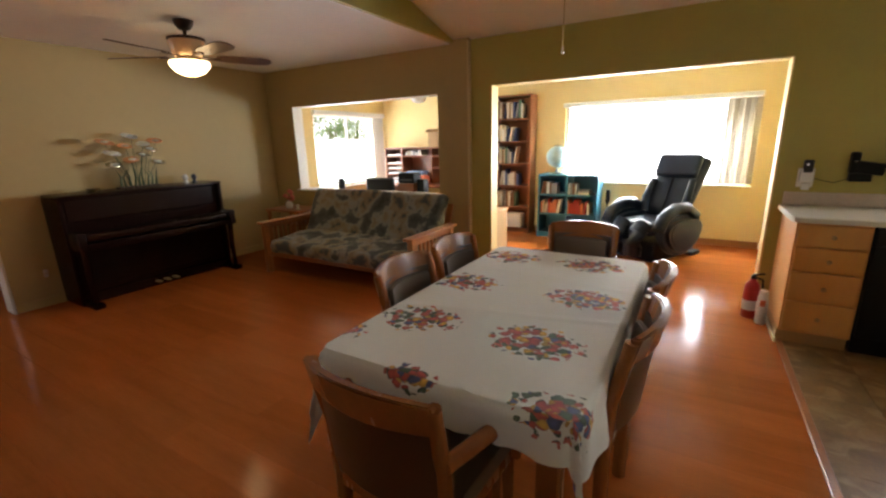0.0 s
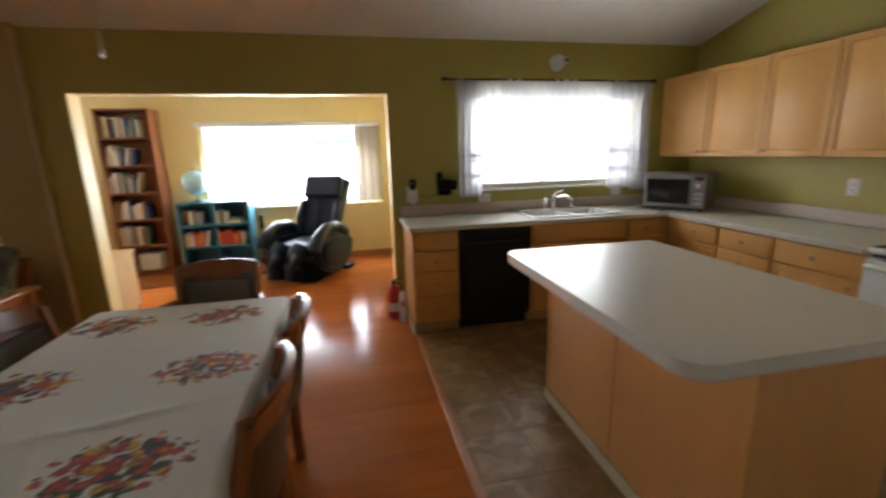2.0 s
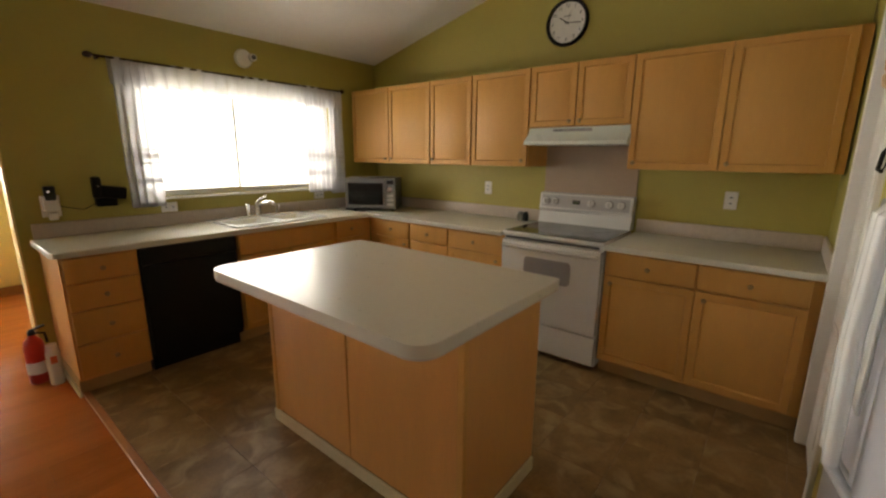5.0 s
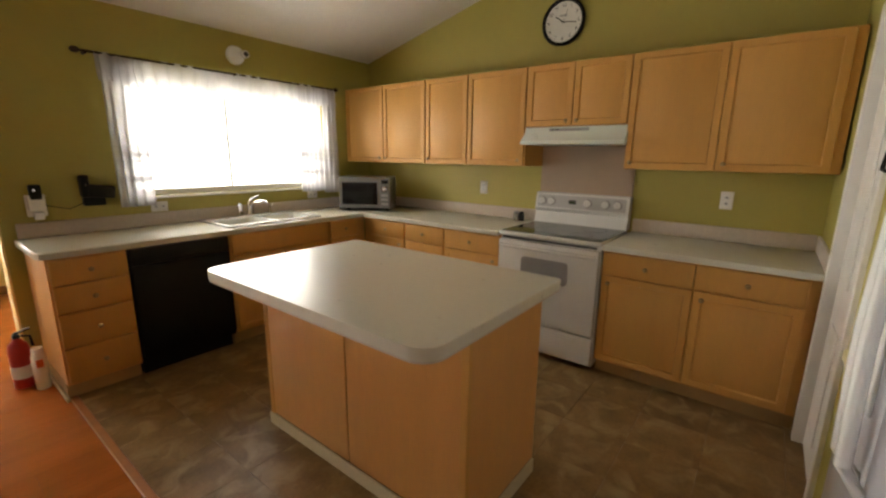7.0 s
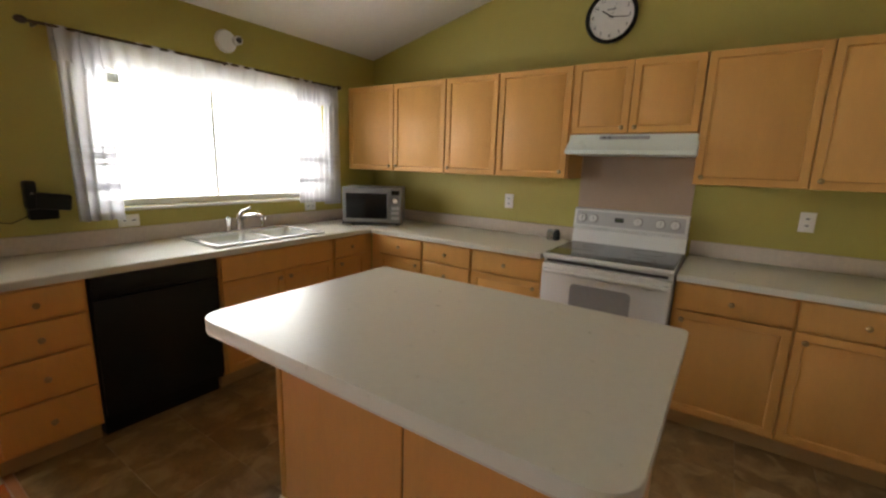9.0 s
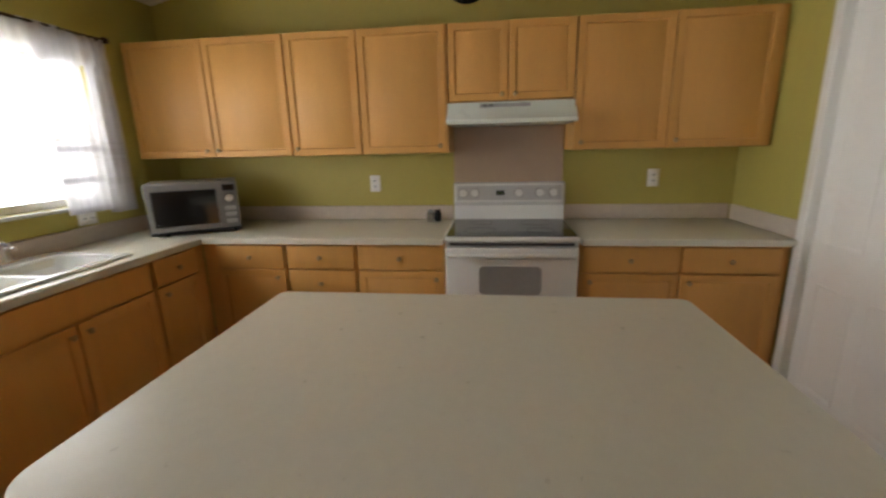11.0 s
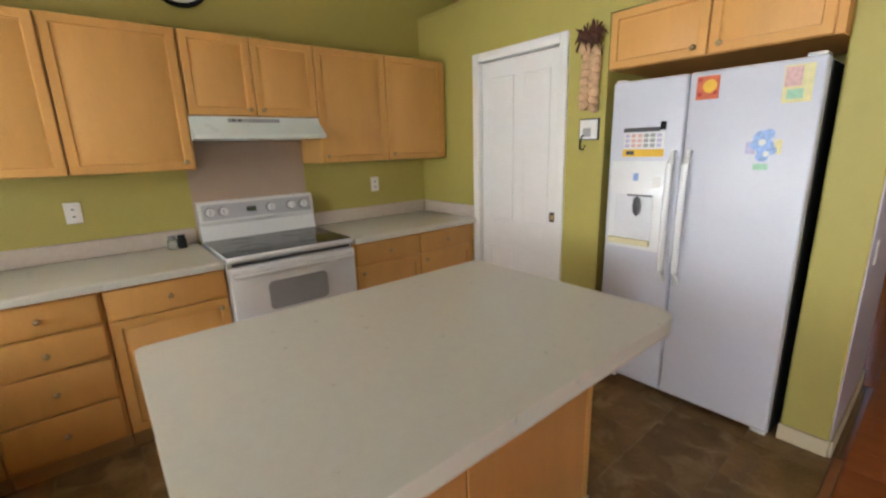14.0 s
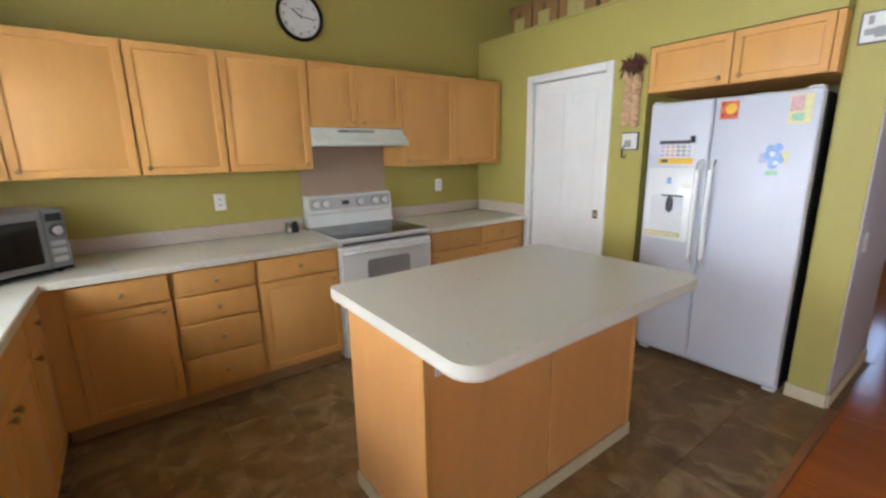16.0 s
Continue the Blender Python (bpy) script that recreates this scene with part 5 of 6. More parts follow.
def tablecloth():
    """A cloth laid over the table: flat on top, hanging in folds with scalloped hem, longer at the corners."""
    bm = B()
    uvl, mot = bm.loops.layers.uv.new("flat"), bm.loops.layers.uv.new("motif")
    sprays = ((-0.27, -0.44, 1), (0.20, -0.43, 1), (-0.32, 0.06, 1), (0.27, 0.07, 1), (-0.28, 0.60, 1), (0.19, 0.61, 1), (-0.06, -0.83, 1.7), (0.41, -0.80, 1.15), (0.60, -1.06, 1.1), (0.40, 1.04, 1), (-0.50, -0.66, 1.6))
    ox, oy = 0.22, 0.145
    nx, ny = 72, 112
    rr = 0.07

    def put(u, v):
        dx, dy = max(0.0, abs(u) - hx), max(0.0, abs(v) - hy)
        drop = math.hypot(dx, dy)
        x, y = max(-hx, min(hx, u)), max(-hy, min(hy, v))
        # follow the table's rounded corner
        cx, cy = abs(x) - (hx - rr), abs(y) - (hy - rr)
        if cx > 0 and cy > 0:
            l = math.hypot(cx, cy)
            if l > rr:
                x = math.copysign(hx - rr + cx / l * rr, x)
                y = math.copysign(hy - rr + cy / l * rr, y)
        if drop <= 0:
            return (x, y, TZ + 0.0025 * math.sin(9 * u + 3 * v) * math.sin(4.3 * v + u) + 0.004 * math.exp(-((v - 0.22 * u + 0.24) / 0.012) ** 2) + 0.003 * math.exp(-((v + 0.12 * u - 0.30) / 0.012) ** 2) + 0.004 * math.exp(-((u + 0.3 * v + 0.12) / 0.014) ** 2) * (1 if v < -0.2 else 0.3))
        s = v if dx > dy else u
        wave = math.sin(s * 17 + 0.8 * math.sin(4 * s)) * 0.5 + math.sin(s * 31 + 1) * 0.25
        corner = min(dx / ox, dy / oy)
        bend = 0.028
        ang = min(drop / bend, 1.5708)
        hang = max(0.0, drop - bend * 1.5708)
        out = bend * math.sin(ang) - bend + 0.012 + hang * (0.06 + 0.16 * wave * min(1, hang / 0.12)) + corner * 0.06
        nxv, nyv = dx / drop * math.copysign(1, u), dy / drop * math.copysign(1, v)
        sc = 0.010 * abs(math.sin(s * 26)) * (1 if hang > 0.10 else 0)
        return (x + nxv * max(out, -0.014), y + nyv * max(out, -0.014), TZ - bend * (1 - math.cos(ang)) - hang * (0.97 + 0.75 * corner) + sc)

    g = []
    for i in range(nx + 1):
        u = -(hx + ox) + 2 * (hx + ox) * i / nx
        row = []
        for j in range(ny + 1):
            v = -(hy + oy) + 2 * (hy + oy) * j / ny
            row.append((bm.verts.new(put(u, v)), u, v))
        g.append(row)
    for i in range(nx):
        for j in range(ny):
            q = (g[i][j], g[i + 1][j], g[i + 1][j + 1], g[i][j + 1])
            f = bm.faces.new([a[0] for a in q])
            near = min(sprays, key=lambda c: math.hypot(q[0][1] - c[0], q[0][2] - c[1]))
            for lp, a in zip(f.loops, q):
                lp[uvl].uv = (a[1] + 3.0, a[2] + 3.0)
                lp[mot].uv = ((a[1] - near[0]) * near[2], (a[2] - near[1]) * near[2])
    ob = solid("tablecloth", bm, CLOTH, "white tablecloth printed with clusters of fruit", "tablecloth", m=pose((TX0 + TX1) / 2, (TY0 + TY1) / 2, 0))
    return ob


tablecloth()


def bent(bm, w, r0, y0, z0, z1, t, n=10, lean=0.0, crown=0.0):
    """A panel curved backwards across its width, as a chair's top rail."""
    cols = []
    for i in range(n + 1):
        u = -1 + 2 * i / n
        y = y0 - r0 * (1 - u * u)
        zt = z1 + crown * (1 - u * u)
        col = []
        for yy, zz in ((y, z0), (y + t, z0), (y + t + lean * (zt - z0), zt), (y + lean * (zt - z0), zt)):
            col.append(bm.verts.new((u * w / 2, yy, zz)))
        cols.append(col)
    for a, b in zip(cols, cols[1:]):
        for j in range(4):
            bm.faces.new((a[j], a[(j + 1) % 4], b[(j + 1) % 4], b[j]))
    bm.faces.new(cols[0])
    bm.faces.new(cols[-1])
    bmesh.ops.recalc_face_normals(bm, faces=bm.faces)
    bmesh.ops.bevel(bm, geom=[e for e in bm.edges if e.calc_face_angle(0) > 0.7], offset=0.006, segments=2, affect="EDGES")
    return bm


def dining_chair(m, arms, label):
    """A chair facing +y: curved oak frame, padded back and seat."""
    ob = thing("dining_chair", m, label, "chair", "chairs round the table")
    part("seat", slab(B(), rounded(-0.23, 0.23, -0.21, 0.25, (0.05,) * 4), 0.44, 0.50, 0.02, 3), TAUPE, ob, "taupe leather seat pad")
    part("seat_frame", slab(B(), rounded(-0.225, 0.225, -0.205, 0.24, (0.04,) * 4), 0.385, 0.439, 0.004), CHAIRW, ob)
    part("top_rail", bent(B(), 0.46, 0.055, -0.250, 0.765, 0.862, 0.030, lean=-0.25, crown=0.018), CHAIRW, ob)
    part("backrest", bent(B(), 0.345, 0.050, -0.194, 0.53, 0.765, 0.022, lean=-0.14), TAUPE, ob, "taupe leather back pad")
    part("back_panel", bent(B(), 0.425, 0.054, -0.208, 0.49, 0.80, 0.016, lean=-0.12), BROWNL, ob, "brown leather back cover")
    for s in (-1, 1):
        part("back_post", tube(B(), [(s * 0.205, -0.19, 0.0), (s * 0.205, -0.185, 0.40), (s * 0.212, -0.20, 0.62), (s * 0.222, -0.248, 0.845)], 0.027, 10, 0.022), CHAIRW, ob)
        part("leg", tube(B(), [(s * 0.20, 0.21, 0.384), (s * 0.205, 0.215, 0.0)], 0.024, 8, 0.016), CHAIRW, ob)
        if arms:
            bm = B()
            tube(bm, [(s * 0.225, -0.21, 0.655), (s * 0.265, -0.05, 0.665), (s * 0.275, 0.12, 0.66), (s * 0.265, 0.20, 0.645)], 0.024, 10, 0.028)
            part("armrest", bm, CHAIRW, ob)
            part("arm_post", tube(B(), [(s * 0.262, 0.17, 0.64), (s * 0.235, 0.20, 0.40)], 0.018, 8), CHAIRW, ob)
    return ob


ARM = "honey oak armchair with taupe leather back at the table end"
SIDE = "honey oak dining chair with taupe leather back"
dining_chair(pose(0.37, 3.22, 0, 0, 0, -4), True, ARM)
side_chair = dining_chair(pose(0.05, 3.93, 0, 0, 0, -90), False, SIDE)
copy_thing(side_chair, pose(0.05, 4.46, 0, 0, 0, -92))
copy_thing(side_chair, pose(0.70, 3.76, 0, 0, 0, 88))
copy_thing(side_chair, pose(0.70, 4.28, 0, 0, 0, 91))
dining_chair(pose(0.41, 4.98, 0, 0, 0, 180), True, ARM)

pc = thing("pull_chain", pose(0.54, 4.06, 1.79), "thin metal pull chain hanging above the table", "pull chain")
part("chain", tube(B(), [(0, 0, 0.02), (0, 0, vault(4.06) - 1.79 - 0.03)], 0.0022, 6), CHROME, pc)
part("pull", lathe(B(), (0, 0, 0), [(0.004, -0.006), (0.007, 0.0), (0.005, 0.02), (0.002, 0.028)], 10), CHROME, pc)
part("ceiling_plate", cyl(B(), (0, 0, vault(4.06) - 1.79 - 0.012), 0.03, 0.05, n=16), WHITEP, pc)

# ---------------------------------------------------------------- living room
pn = thing("piano", pose(-4.245, 4.50, 0, 0, 0, 90), "dark mahogany upright piano against the tan wall", "piano")
# local x runs from the far end to the near end, y from the wall outwards is negative of local y
PWID, PH = 1.56, 1.06
hw = PWID / 2


def Py(a, b):
    return -b, -a


part("case", box(B(), -hw + 0.03, hw - 0.03, *Py(0.0, 0.30), 0.10, PH - 0.03, 0.006), PIANOW, pn)
part("lid", box(B(), -hw, hw, *Py(0.0, 0.395), PH - 0.028, PH, 0.010, 2), PIANOW, pn)
for s in (-1, 1):
    part("side_panel", box(B(), s * hw - (0.035 if s > 0 else 0), s * hw + (0 if s > 0 else 0.035), *Py(0.0, 0.375), 0.0, PH - 0.03, 0.006), PIANOW, pn)
    bm = B()
    box(bm, s * (hw - 0.045) - 0.035, s * (hw - 0.045) + 0.035, *Py(0.34, 0.60), 0.56, 0.73, 0.015, 3)
    part("key_cheek", bm, PIANOW, pn)
    part("leg", tube(B(), [(s * (hw - 0.06), -0.54, 0.56), (s * (hw - 0.06), -0.52, 0.30), (s * (hw - 0.06), -0.54, 0.05)], 0.032, 10, 0.024), PIANOW, pn)
    part("toe_block", box(B(), s * (hw - 0.06) - 0.045, s * (hw - 0.06) + 0.045, *Py(0.30, 0.60), 0.0, 0.05, 0.010, 2), PIANOW, pn)
part("upper_panel", box(B(), -hw + 0.06, hw - 0.06, *Py(0.298, 0.315), 0.80, PH - 0.045, 0.006), PIANOW, pn)
part("lower_panel", box(B(), -hw + 0.06, hw - 0.06, *Py(0.298, 0.312), 0.14, 0.54, 0.006), PIANOW, pn)
part("key_bed", box(B(), -hw + 0.035, hw - 0.035, *Py(0.30, 0.585), 0.555, 0.62, 0.008, 2), PIANOW, pn)
part("fallboard", box(B(), -hw + 0.085, hw - 0.085, *Py(0.31, 0.575), 0.63, 0.705, 0.03, 4), PIANOW, pn, "closed lacquered keyboard cover")
part("music_rail", box(B(), -0.5, 0.5, *Py(0.315, 0.34), 0.775, 0.795, 0.004), PIANOW, pn)
part("plinth", box(B(), -hw + 0.04, hw - 0.04, *Py(0.0, 0.33), 0.0, 0.10, 0.005), PIANOW, pn)
for x in (-0.09, 0.0, 0.09):
    part("pedal", box(B(), x - 0.022, x + 0.022, *Py(0.33, 0.43), 0.05, 0.065, 0.006, 2), BRASS, pn)

sc = thing("metal_flower_sculpture", pose(-4.07, 4.50, PH), "metal sculpture of round petals on thin stalks", "sculpture")
part("base", box(B(), -0.05, 0.05, -0.20, 0.20, 0.0, 0.018, 0.004), BRONZE, sc)
rnd = random.Random(8)
for y, z, r in ((-0.19, 0.47, 0.055), (0.0, 0.53, 0.05), (0.18, 0.48, 0.05), (-0.05, 0.43, 0.045), (0.12, 0.40, 0.05), (-0.14, 0.36, 0.05), (0.06, 0.34, 0.045),
                (-0.02, 0.29, 0.05), (0.17, 0.26, 0.05), (-0.15, 0.25, 0.05), (0.08, 0.45, 0.04)):
    bm = B()
    tube(bm, [(0, y * 0.45, 0.01), (0.01, y * 0.7, z * 0.5), (rnd.uniform(-0.02, 0.03), y * 1.3, z)], 0.003, 6)
    part("stalk", bm, GREENMET, sc)
    part("petal", lathe(B(), (0, 0, 0), [(0.004, -0.010), (r * 0.7, -0.009), (r * 1.50, -0.002), (r * 1.46, 0.005), (r * 0.5, 0.0), (0.004, -0.002)], 18), (PETAL_WARM, STEELTINT, PETAL_PALE)[int(abs(y) * 100 + z * 100) % 3], sc).matrix_basis = pose(rnd.uniform(-0.02, 0.03), y * 1.3, z, rnd.uniform(-10, 10), 20, 0)
    part("petal_centre", ball(B(), (0.012, y * 1.3, z + 0.004), r * 0.75, 1, 1, 0.30, n=12), PETAL_PALE, sc, "pale enamel flower centre")
for i in range(9):
    y = -0.17 + 0.042 * i
    bm = B()
    tube(bm, [(0.015, y, 0.01), (0.02, y + rnd.uniform(-0.02, 0.02), 0.12), (0.03, y + rnd.uniform(-0.05, 0.05), 0.20)], 0.014, 6, 0.003)
    part("leaf", bm, GREENMET, sc)
for y, c, lab in ((4.98, ENAMEL, "small white figurine on the piano"), (5.08, SHELL, "small blue glass ornament on the piano"), (4.08, BRASS, "small brass dish on the piano")):
    bm = B()
    lathe(bm, (0, 0, 0), [(0.028, 0.0), (0.03, 0.01), (0.014, 0.03), (0.03, 0.055), (0.024, 0.085), (0.006, 0.10)] if c is not BRASS else [(0.03, 0), (0.05, 0.02), (0.055, 0.03)], 14)
    solid("figurine" if c is not BRASS else "dish", bm, c, lab, "ornament", m=pose(-4.05, y, PH))

# futon sofa
ft = thing("futon_sofa", pose(-2.17, 5.80, 0), "wood-framed futon sofa with a patterned mattress", "sofa")
FWD = 2.14
for s in (-1, 1):
    x = s * (FWD / 2 - 0.035)
    arm = part("arm", box(B(), x - 0.055, x + 0.055, -0.54, 0.30, 0.575, 0.603, 0.008, 2), OAK, ft, "flat oak arm")
    for y in (-0.47, 0.24):
        part("post", box(B(), x - 0.03, x + 0.03, y - 0.035, y + 0.035, 0.0, 0.574, 0.005), OAK, arm)
    part("rail", box(B(), x - 0.022, x + 0.022, -0.434, 0.204, 0.20, 0.26, 0.004), OAK, arm)
    part("rail", box(B(), x - 0.022, x + 0.022, -0.434, 0.204, 0.52, 0.574, 0.004), OAK, arm)
    for i in range(9):
        y = -0.40 + 0.071 * i
        part("slat", box(B(), x - 0.010, x + 0.010, y - 0.016, y + 0.016, 0.261, 0.519, 0.003), OAK, arm)
part("front_rail", box(B(), -FWD / 2 + 0.07, FWD / 2 - 0.07, -0.475, -0.445, 0.20, 0.315, 0.006), OAK, ft)
part("seat_frame", box(B(), -FWD / 2 + 0.07, FWD / 2 - 0.07, -0.444, 0.20, 0.22, 0.265, 0.004), OAK, ft)


def cushion(w, d, t, puff, seed):
    """A stuffed slab, lumpy and rounded at the edges."""
    bm = B()
    box(bm, -w / 2, w / 2, -d / 2, d / 2, 0, t, t * 0.32, 3)
    bmesh.ops.subdivide_edges(bm, edges=[e for e in bm.edges if e.calc_length() > 0.25], cuts=9, use_grid_fill=True)
    for v in bm.verts:
        nz = noise.noise(Vector((v.co.x * 4 + seed, v.co.y * 4, v.co.z * 3)))
        v.co.z += puff * nz
        v.co.y += puff * 0.5 * nz
    return bm


part("mattress_seat", cushion(1.90, 0.72, 0.15, 0.018, 2), FUTONF, ft, "patterned futon mattress seat").matrix_basis = pose(0, -0.15, 0.268, 4, 0, 0)
part("mattress_back", cushion(1.92, 0.62, 0.16, 0.022, 9), FUTONF, ft, "patterned futon mattress back").matrix_basis = pose(0, 0.30, 0.585, 66, 0, 0)
part("back_frame", box(B(), -0.96, 0.96, 0.355, 0.385, 0.25, 0.80, 0.005, 1, Matrix.Rotation(radians(-22), 4, "X")), OAK, ft)

# side table with flowers
sd = thing("side_table", pose(-3.62, 6.12, 0), "small honey oak side table beside the sofa", "table")
part("tabletop", box(B(), -0.33, 0.33, -0.22, 0.22, 0.60, 0.625, 0.006), OAK, sd)
for sx in (-1, 1):
    for sy in (-1, 1):
        part("leg", box(B(), sx * 0.29 - 0.02, sx * 0.29 + 0.02, sy * 0.18 - 0.02, sy * 0.18 + 0.02, 0, 0.60, 0.004), OAK, sd)
part("shelf", box(B(), -0.29, 0.29, -0.18, 0.18, 0.42, 0.44, 0.003), OAK, sd)
fl = thing("flower_vase", pose(-3.66, 6.08, 0.626), "white vase of dusty pink flowers", "vase")
part("vase", lathe(B(), (0, 0, 0), [(0.035, 0), (0.05, 0.03), (0.045, 0.07), (0.025, 0.09), (0.03, 0.10)], 16), ENAMEL, fl)
rnd = random.Random(3)
for i in range(6):
    bm = B()
    c = (rnd.uniform(-0.11, 0.09), rnd.uniform(-0.05, 0.05), rnd.uniform(0.11, 0.24))
    for k in range(14):
        a, b = rnd.uniform(0, 6.28), rnd.uniform(-0.9, 1.2)
        p = Vector((math.cos(a) * math.cos(b), math.sin(a) * math.cos(b), math.sin(b))) * 0.026
        ball(bm, tuple(Vector(c) + p), 0.018, 1, 1, 0.5, n=6, rot=Matrix.Rotation(a, 4, "Z") @ Matrix.Rotation(b, 4, "Y"))
    f = part("blossom", bm, PINKF, fl, "dusty pink blossom")
    part("stem", tube(B(), [(0, 0, 0.08), c], 0.003, 5), GREENMET, fl)
solid("candle_holder", lathe(B(), (0, 0, 0), [(0.03, 0), (0.03, 0.008), (0.012, 0.02), (0.02, 0.05), (0.022, 0.06)], 14), ENAMEL, "small white candle holder on the side table", "candle holder", m=pose(-3.46, 6.05, 0.626))

# ceiling fan with lamp
FX, FY, FZ = -2.55, 4.36, 2.43
fan = thing("ceiling_fan", pose(FX, FY, FZ), "bronze ceiling fan with a lit glass bowl", "ceiling fan")
part("canopy", lathe(B(), (0, 0, 0), [(0.075, -0.001), (0.07, -0.03), (0.045, -0.065), (0.018, -0.075)], 24), BRONZE, fan)
part("down_rod", cyl(B(), (0, 0, -0.10), 0.014, 0.09, n=12), BRONZE, fan)
part("motor", lathe(B(), (0, 0, 0), [(0.03, -0.125), (0.115, -0.135), (0.13, -0.155), (0.12, -0.235), (0.10, -0.265), (0.05, -0.275)], 28), AMBER, fan, "amber glass motor housing")
part("band", lathe(B(), (0, 0, 0), [(0.118, -0.127), (0.136, -0.133), (0.136, -0.150), (0.12, -0.152)], 28), BRONZE, fan)
part("collar", cyl(B(), (0, 0, -0.288), 0.085, 0.03, n=24), BRASS, fan)
bowl = part("bowl", lathe(B(), (0, 0, 0), [(0.145, -0.305), (0.150, -0.315), (0.14, -0.345), (0.105, -0.385), (0.05, -0.410), (0.006, -0.416)], 32), LAMPGLASS, fan, "lit frosted glass bowl")
part("finial", lathe(B(), (0, 0, 0), [(0.012, -0.414), (0.016, -0.422), (0.006, -0.435), (0.002, -0.442)], 12), BRONZE, fan)
for i in range(5):
    a = 66 + 72 * i
    bl = slab(B(), [(0.20, -0.045), (0.30, -0.065), (0.56, -0.07), (0.62, -0.05), (0.64, 0.0), (0.62, 0.05), (0.56, 0.07), (0.30, 0.065), (0.20, 0.045)], -0.004, 0.004, 0.002, 1)
    b = part("blade", bl, FANW, fan)
    b.matrix_basis = pose(0, 0, -0.262, 0, 0, a) @ pose(0, 0, 0, -12, 0, 0)
    part("blade_iron", box(B(), 0.085, 0.23, -0.018, 0.018, -0.014, -0.005, 0.003), BRONZE, b)
lamp = new("fan_lamp", bpy.data.lights.new("fan_lamp", "POINT"))
lamp.data.energy, lamp.data.color, lamp.data.shadow_soft_size = 3.4, (1.0, 0.64, 0.30), 0.10
lamp.location = (FX, FY, FZ - 0.50)
plate(pose(-4.25, 3.62, 0.32, 0, 0, 90), 0.075, 0.118, "tan outlet plate low on the wall", two, TAN)

# ---------------------------------------------------------------- sunroom


def shelf_unit(name, m, w, d, h, rows, cols, material, label, t=0.022):
    """An open bookcase; returns the cells as (x0, x1, z0, z1). Local y = 0 is the front."""
    ob = thing(name, m, label, "bookcase")
    cells = []
    for s in (0, w - t):
        part("side_panel", box(B(), s, s + t, 0, d, 0, h, 0.003), material, ob)
    part("back", box(B(), t, w - t, d - 0.008, d - 0.001, 0.05, h - t), material, ob)
    part("top", box(B(), t, w - t, 0, d - 0.009, h - t, h, 0.002), material, ob)
    part("plinth", box(B(), t, w - t, 0.012, 0.03, 0, 0.05), material, ob)
    step = (h - t - 0.05) / rows
    for r in range(rows):
        z = 0.05 + r * step
        part("shelf", box(B(), t, w - t, 0.004, d - 0.009, z, z + t, 0.002), material, ob)
        for c in range(cols):
            a = t + (w - 2 * t) * c / cols
            cells.append((a + 0.012, a + (w - 2 * t) / cols - 0.012, z + t, z + step))
    for c in range(1, cols):
        a = t + (w - 2 * t) * c / cols
        part("divider", box(B(), a - t / 2, a + t / 2, 0.004, d - 0.009, 0.05 + t, h - t, 0.002), material, ob)
    return ob, cells


def books(m, cells, seed, group, tones, fill=(0.5, 1.0), flat=0.15):
    """Books on shelves, each one of its own: upright, leaning or lying."""
    rnd = random.Random(seed)
    for x0, x1, z0, z1 in cells:
        x, end = x0, x0 + (x1 - x0) * rnd.uniform(*fill)
        hh = z1 - z0 - 0.03
        while x < end - 0.02:
            w, h, d = rnd.uniform(0.018, 0.042), hh * rnd.uniform(0.60, 0.92), rnd.uniform(0.13, 0.19)
            k = rnd.choice(tones)
            bm = B()
            box(bm, 0, w, 0.0, d, 0, h, 0.003)
            box(bm, 0.003, w - 0.003, -0.0015, 0.001, h * 0.72, h * 0.86)
            lean = rnd.choice((0, 0, 0, 0, 9))
            if x + w + (0.15 * h if lean else 0) > x1:
                break
            solid("book", bm, BOOKS[k], ("cream", "brown", "red", "navy", "white", "green", "orange", "grey")[k] + "-covered book standing on the shelf", "book", group,
                  m @ pose(x, 0.03, z0, 0, lean, 0))
            x += w + 0.002 + (0.12 * h if lean else 0)
        if rnd.random() < flat and end < x1 - 0.17:
            for i in range(2):
                bm = box(B(), 0, 0.15, 0, 0.19, 0, 0.03, 0.003)
                solid("book", bm, BOOKS[rnd.choice(tones)], "book lying flat on the shelf", "book", group, m @ pose(end + 0.01, 0.03, z0 + 0.031 * i))


M1 = pose(-1.74, 8.56, 0)
bc, cells = shelf_unit("tall_bookcase", M1, 0.60, 0.285, 2.10, 6, 1, CHERRY, "tall cherry-stained bookcase filled with books")
books(M1, cells[1:], 21, "books in the tall bookcase", (0, 1, 4, 0, 3, 5, 7, 1), (0.55, 1.0))
solid("white_storage_bin", box(B(), 0, 0.26, 0, 0.20, 0, 0.22, 0.015, 2), PAPER, "white storage bin on the lowest shelf", "bin", m=M1 @ pose(0.20, 0.02, 0.073))
M2 = pose(-0.965, 8.44, 0)
bb, cells = shelf_unit("blue_bookcase", M2, 0.86, 0.36, 0.94, 3, 2, BLUEW, "low teal-blue bookcase with six compartments", 0.03)
books(M2, [cells[2], cells[3]], 31, "books in the blue bookcase", (2, 6, 2, 4, 6, 0), (0.75, 0.95))
books(M2, [cells[4], cells[5]], 33, "books in the blue bookcase", (4, 7, 0, 3, 1), (0.3, 0.8), 1.0)
gl = thing("globe", pose(-0.74, 8.60, 0.941), "pale blue globe on a dark stand", "globe")
part("foot", lathe(B(), (0, 0, 0), [(0.075, 0), (0.075, 0.012), (0.02, 0.022), (0.012, 0.09)], 20), DKGREY, gl)
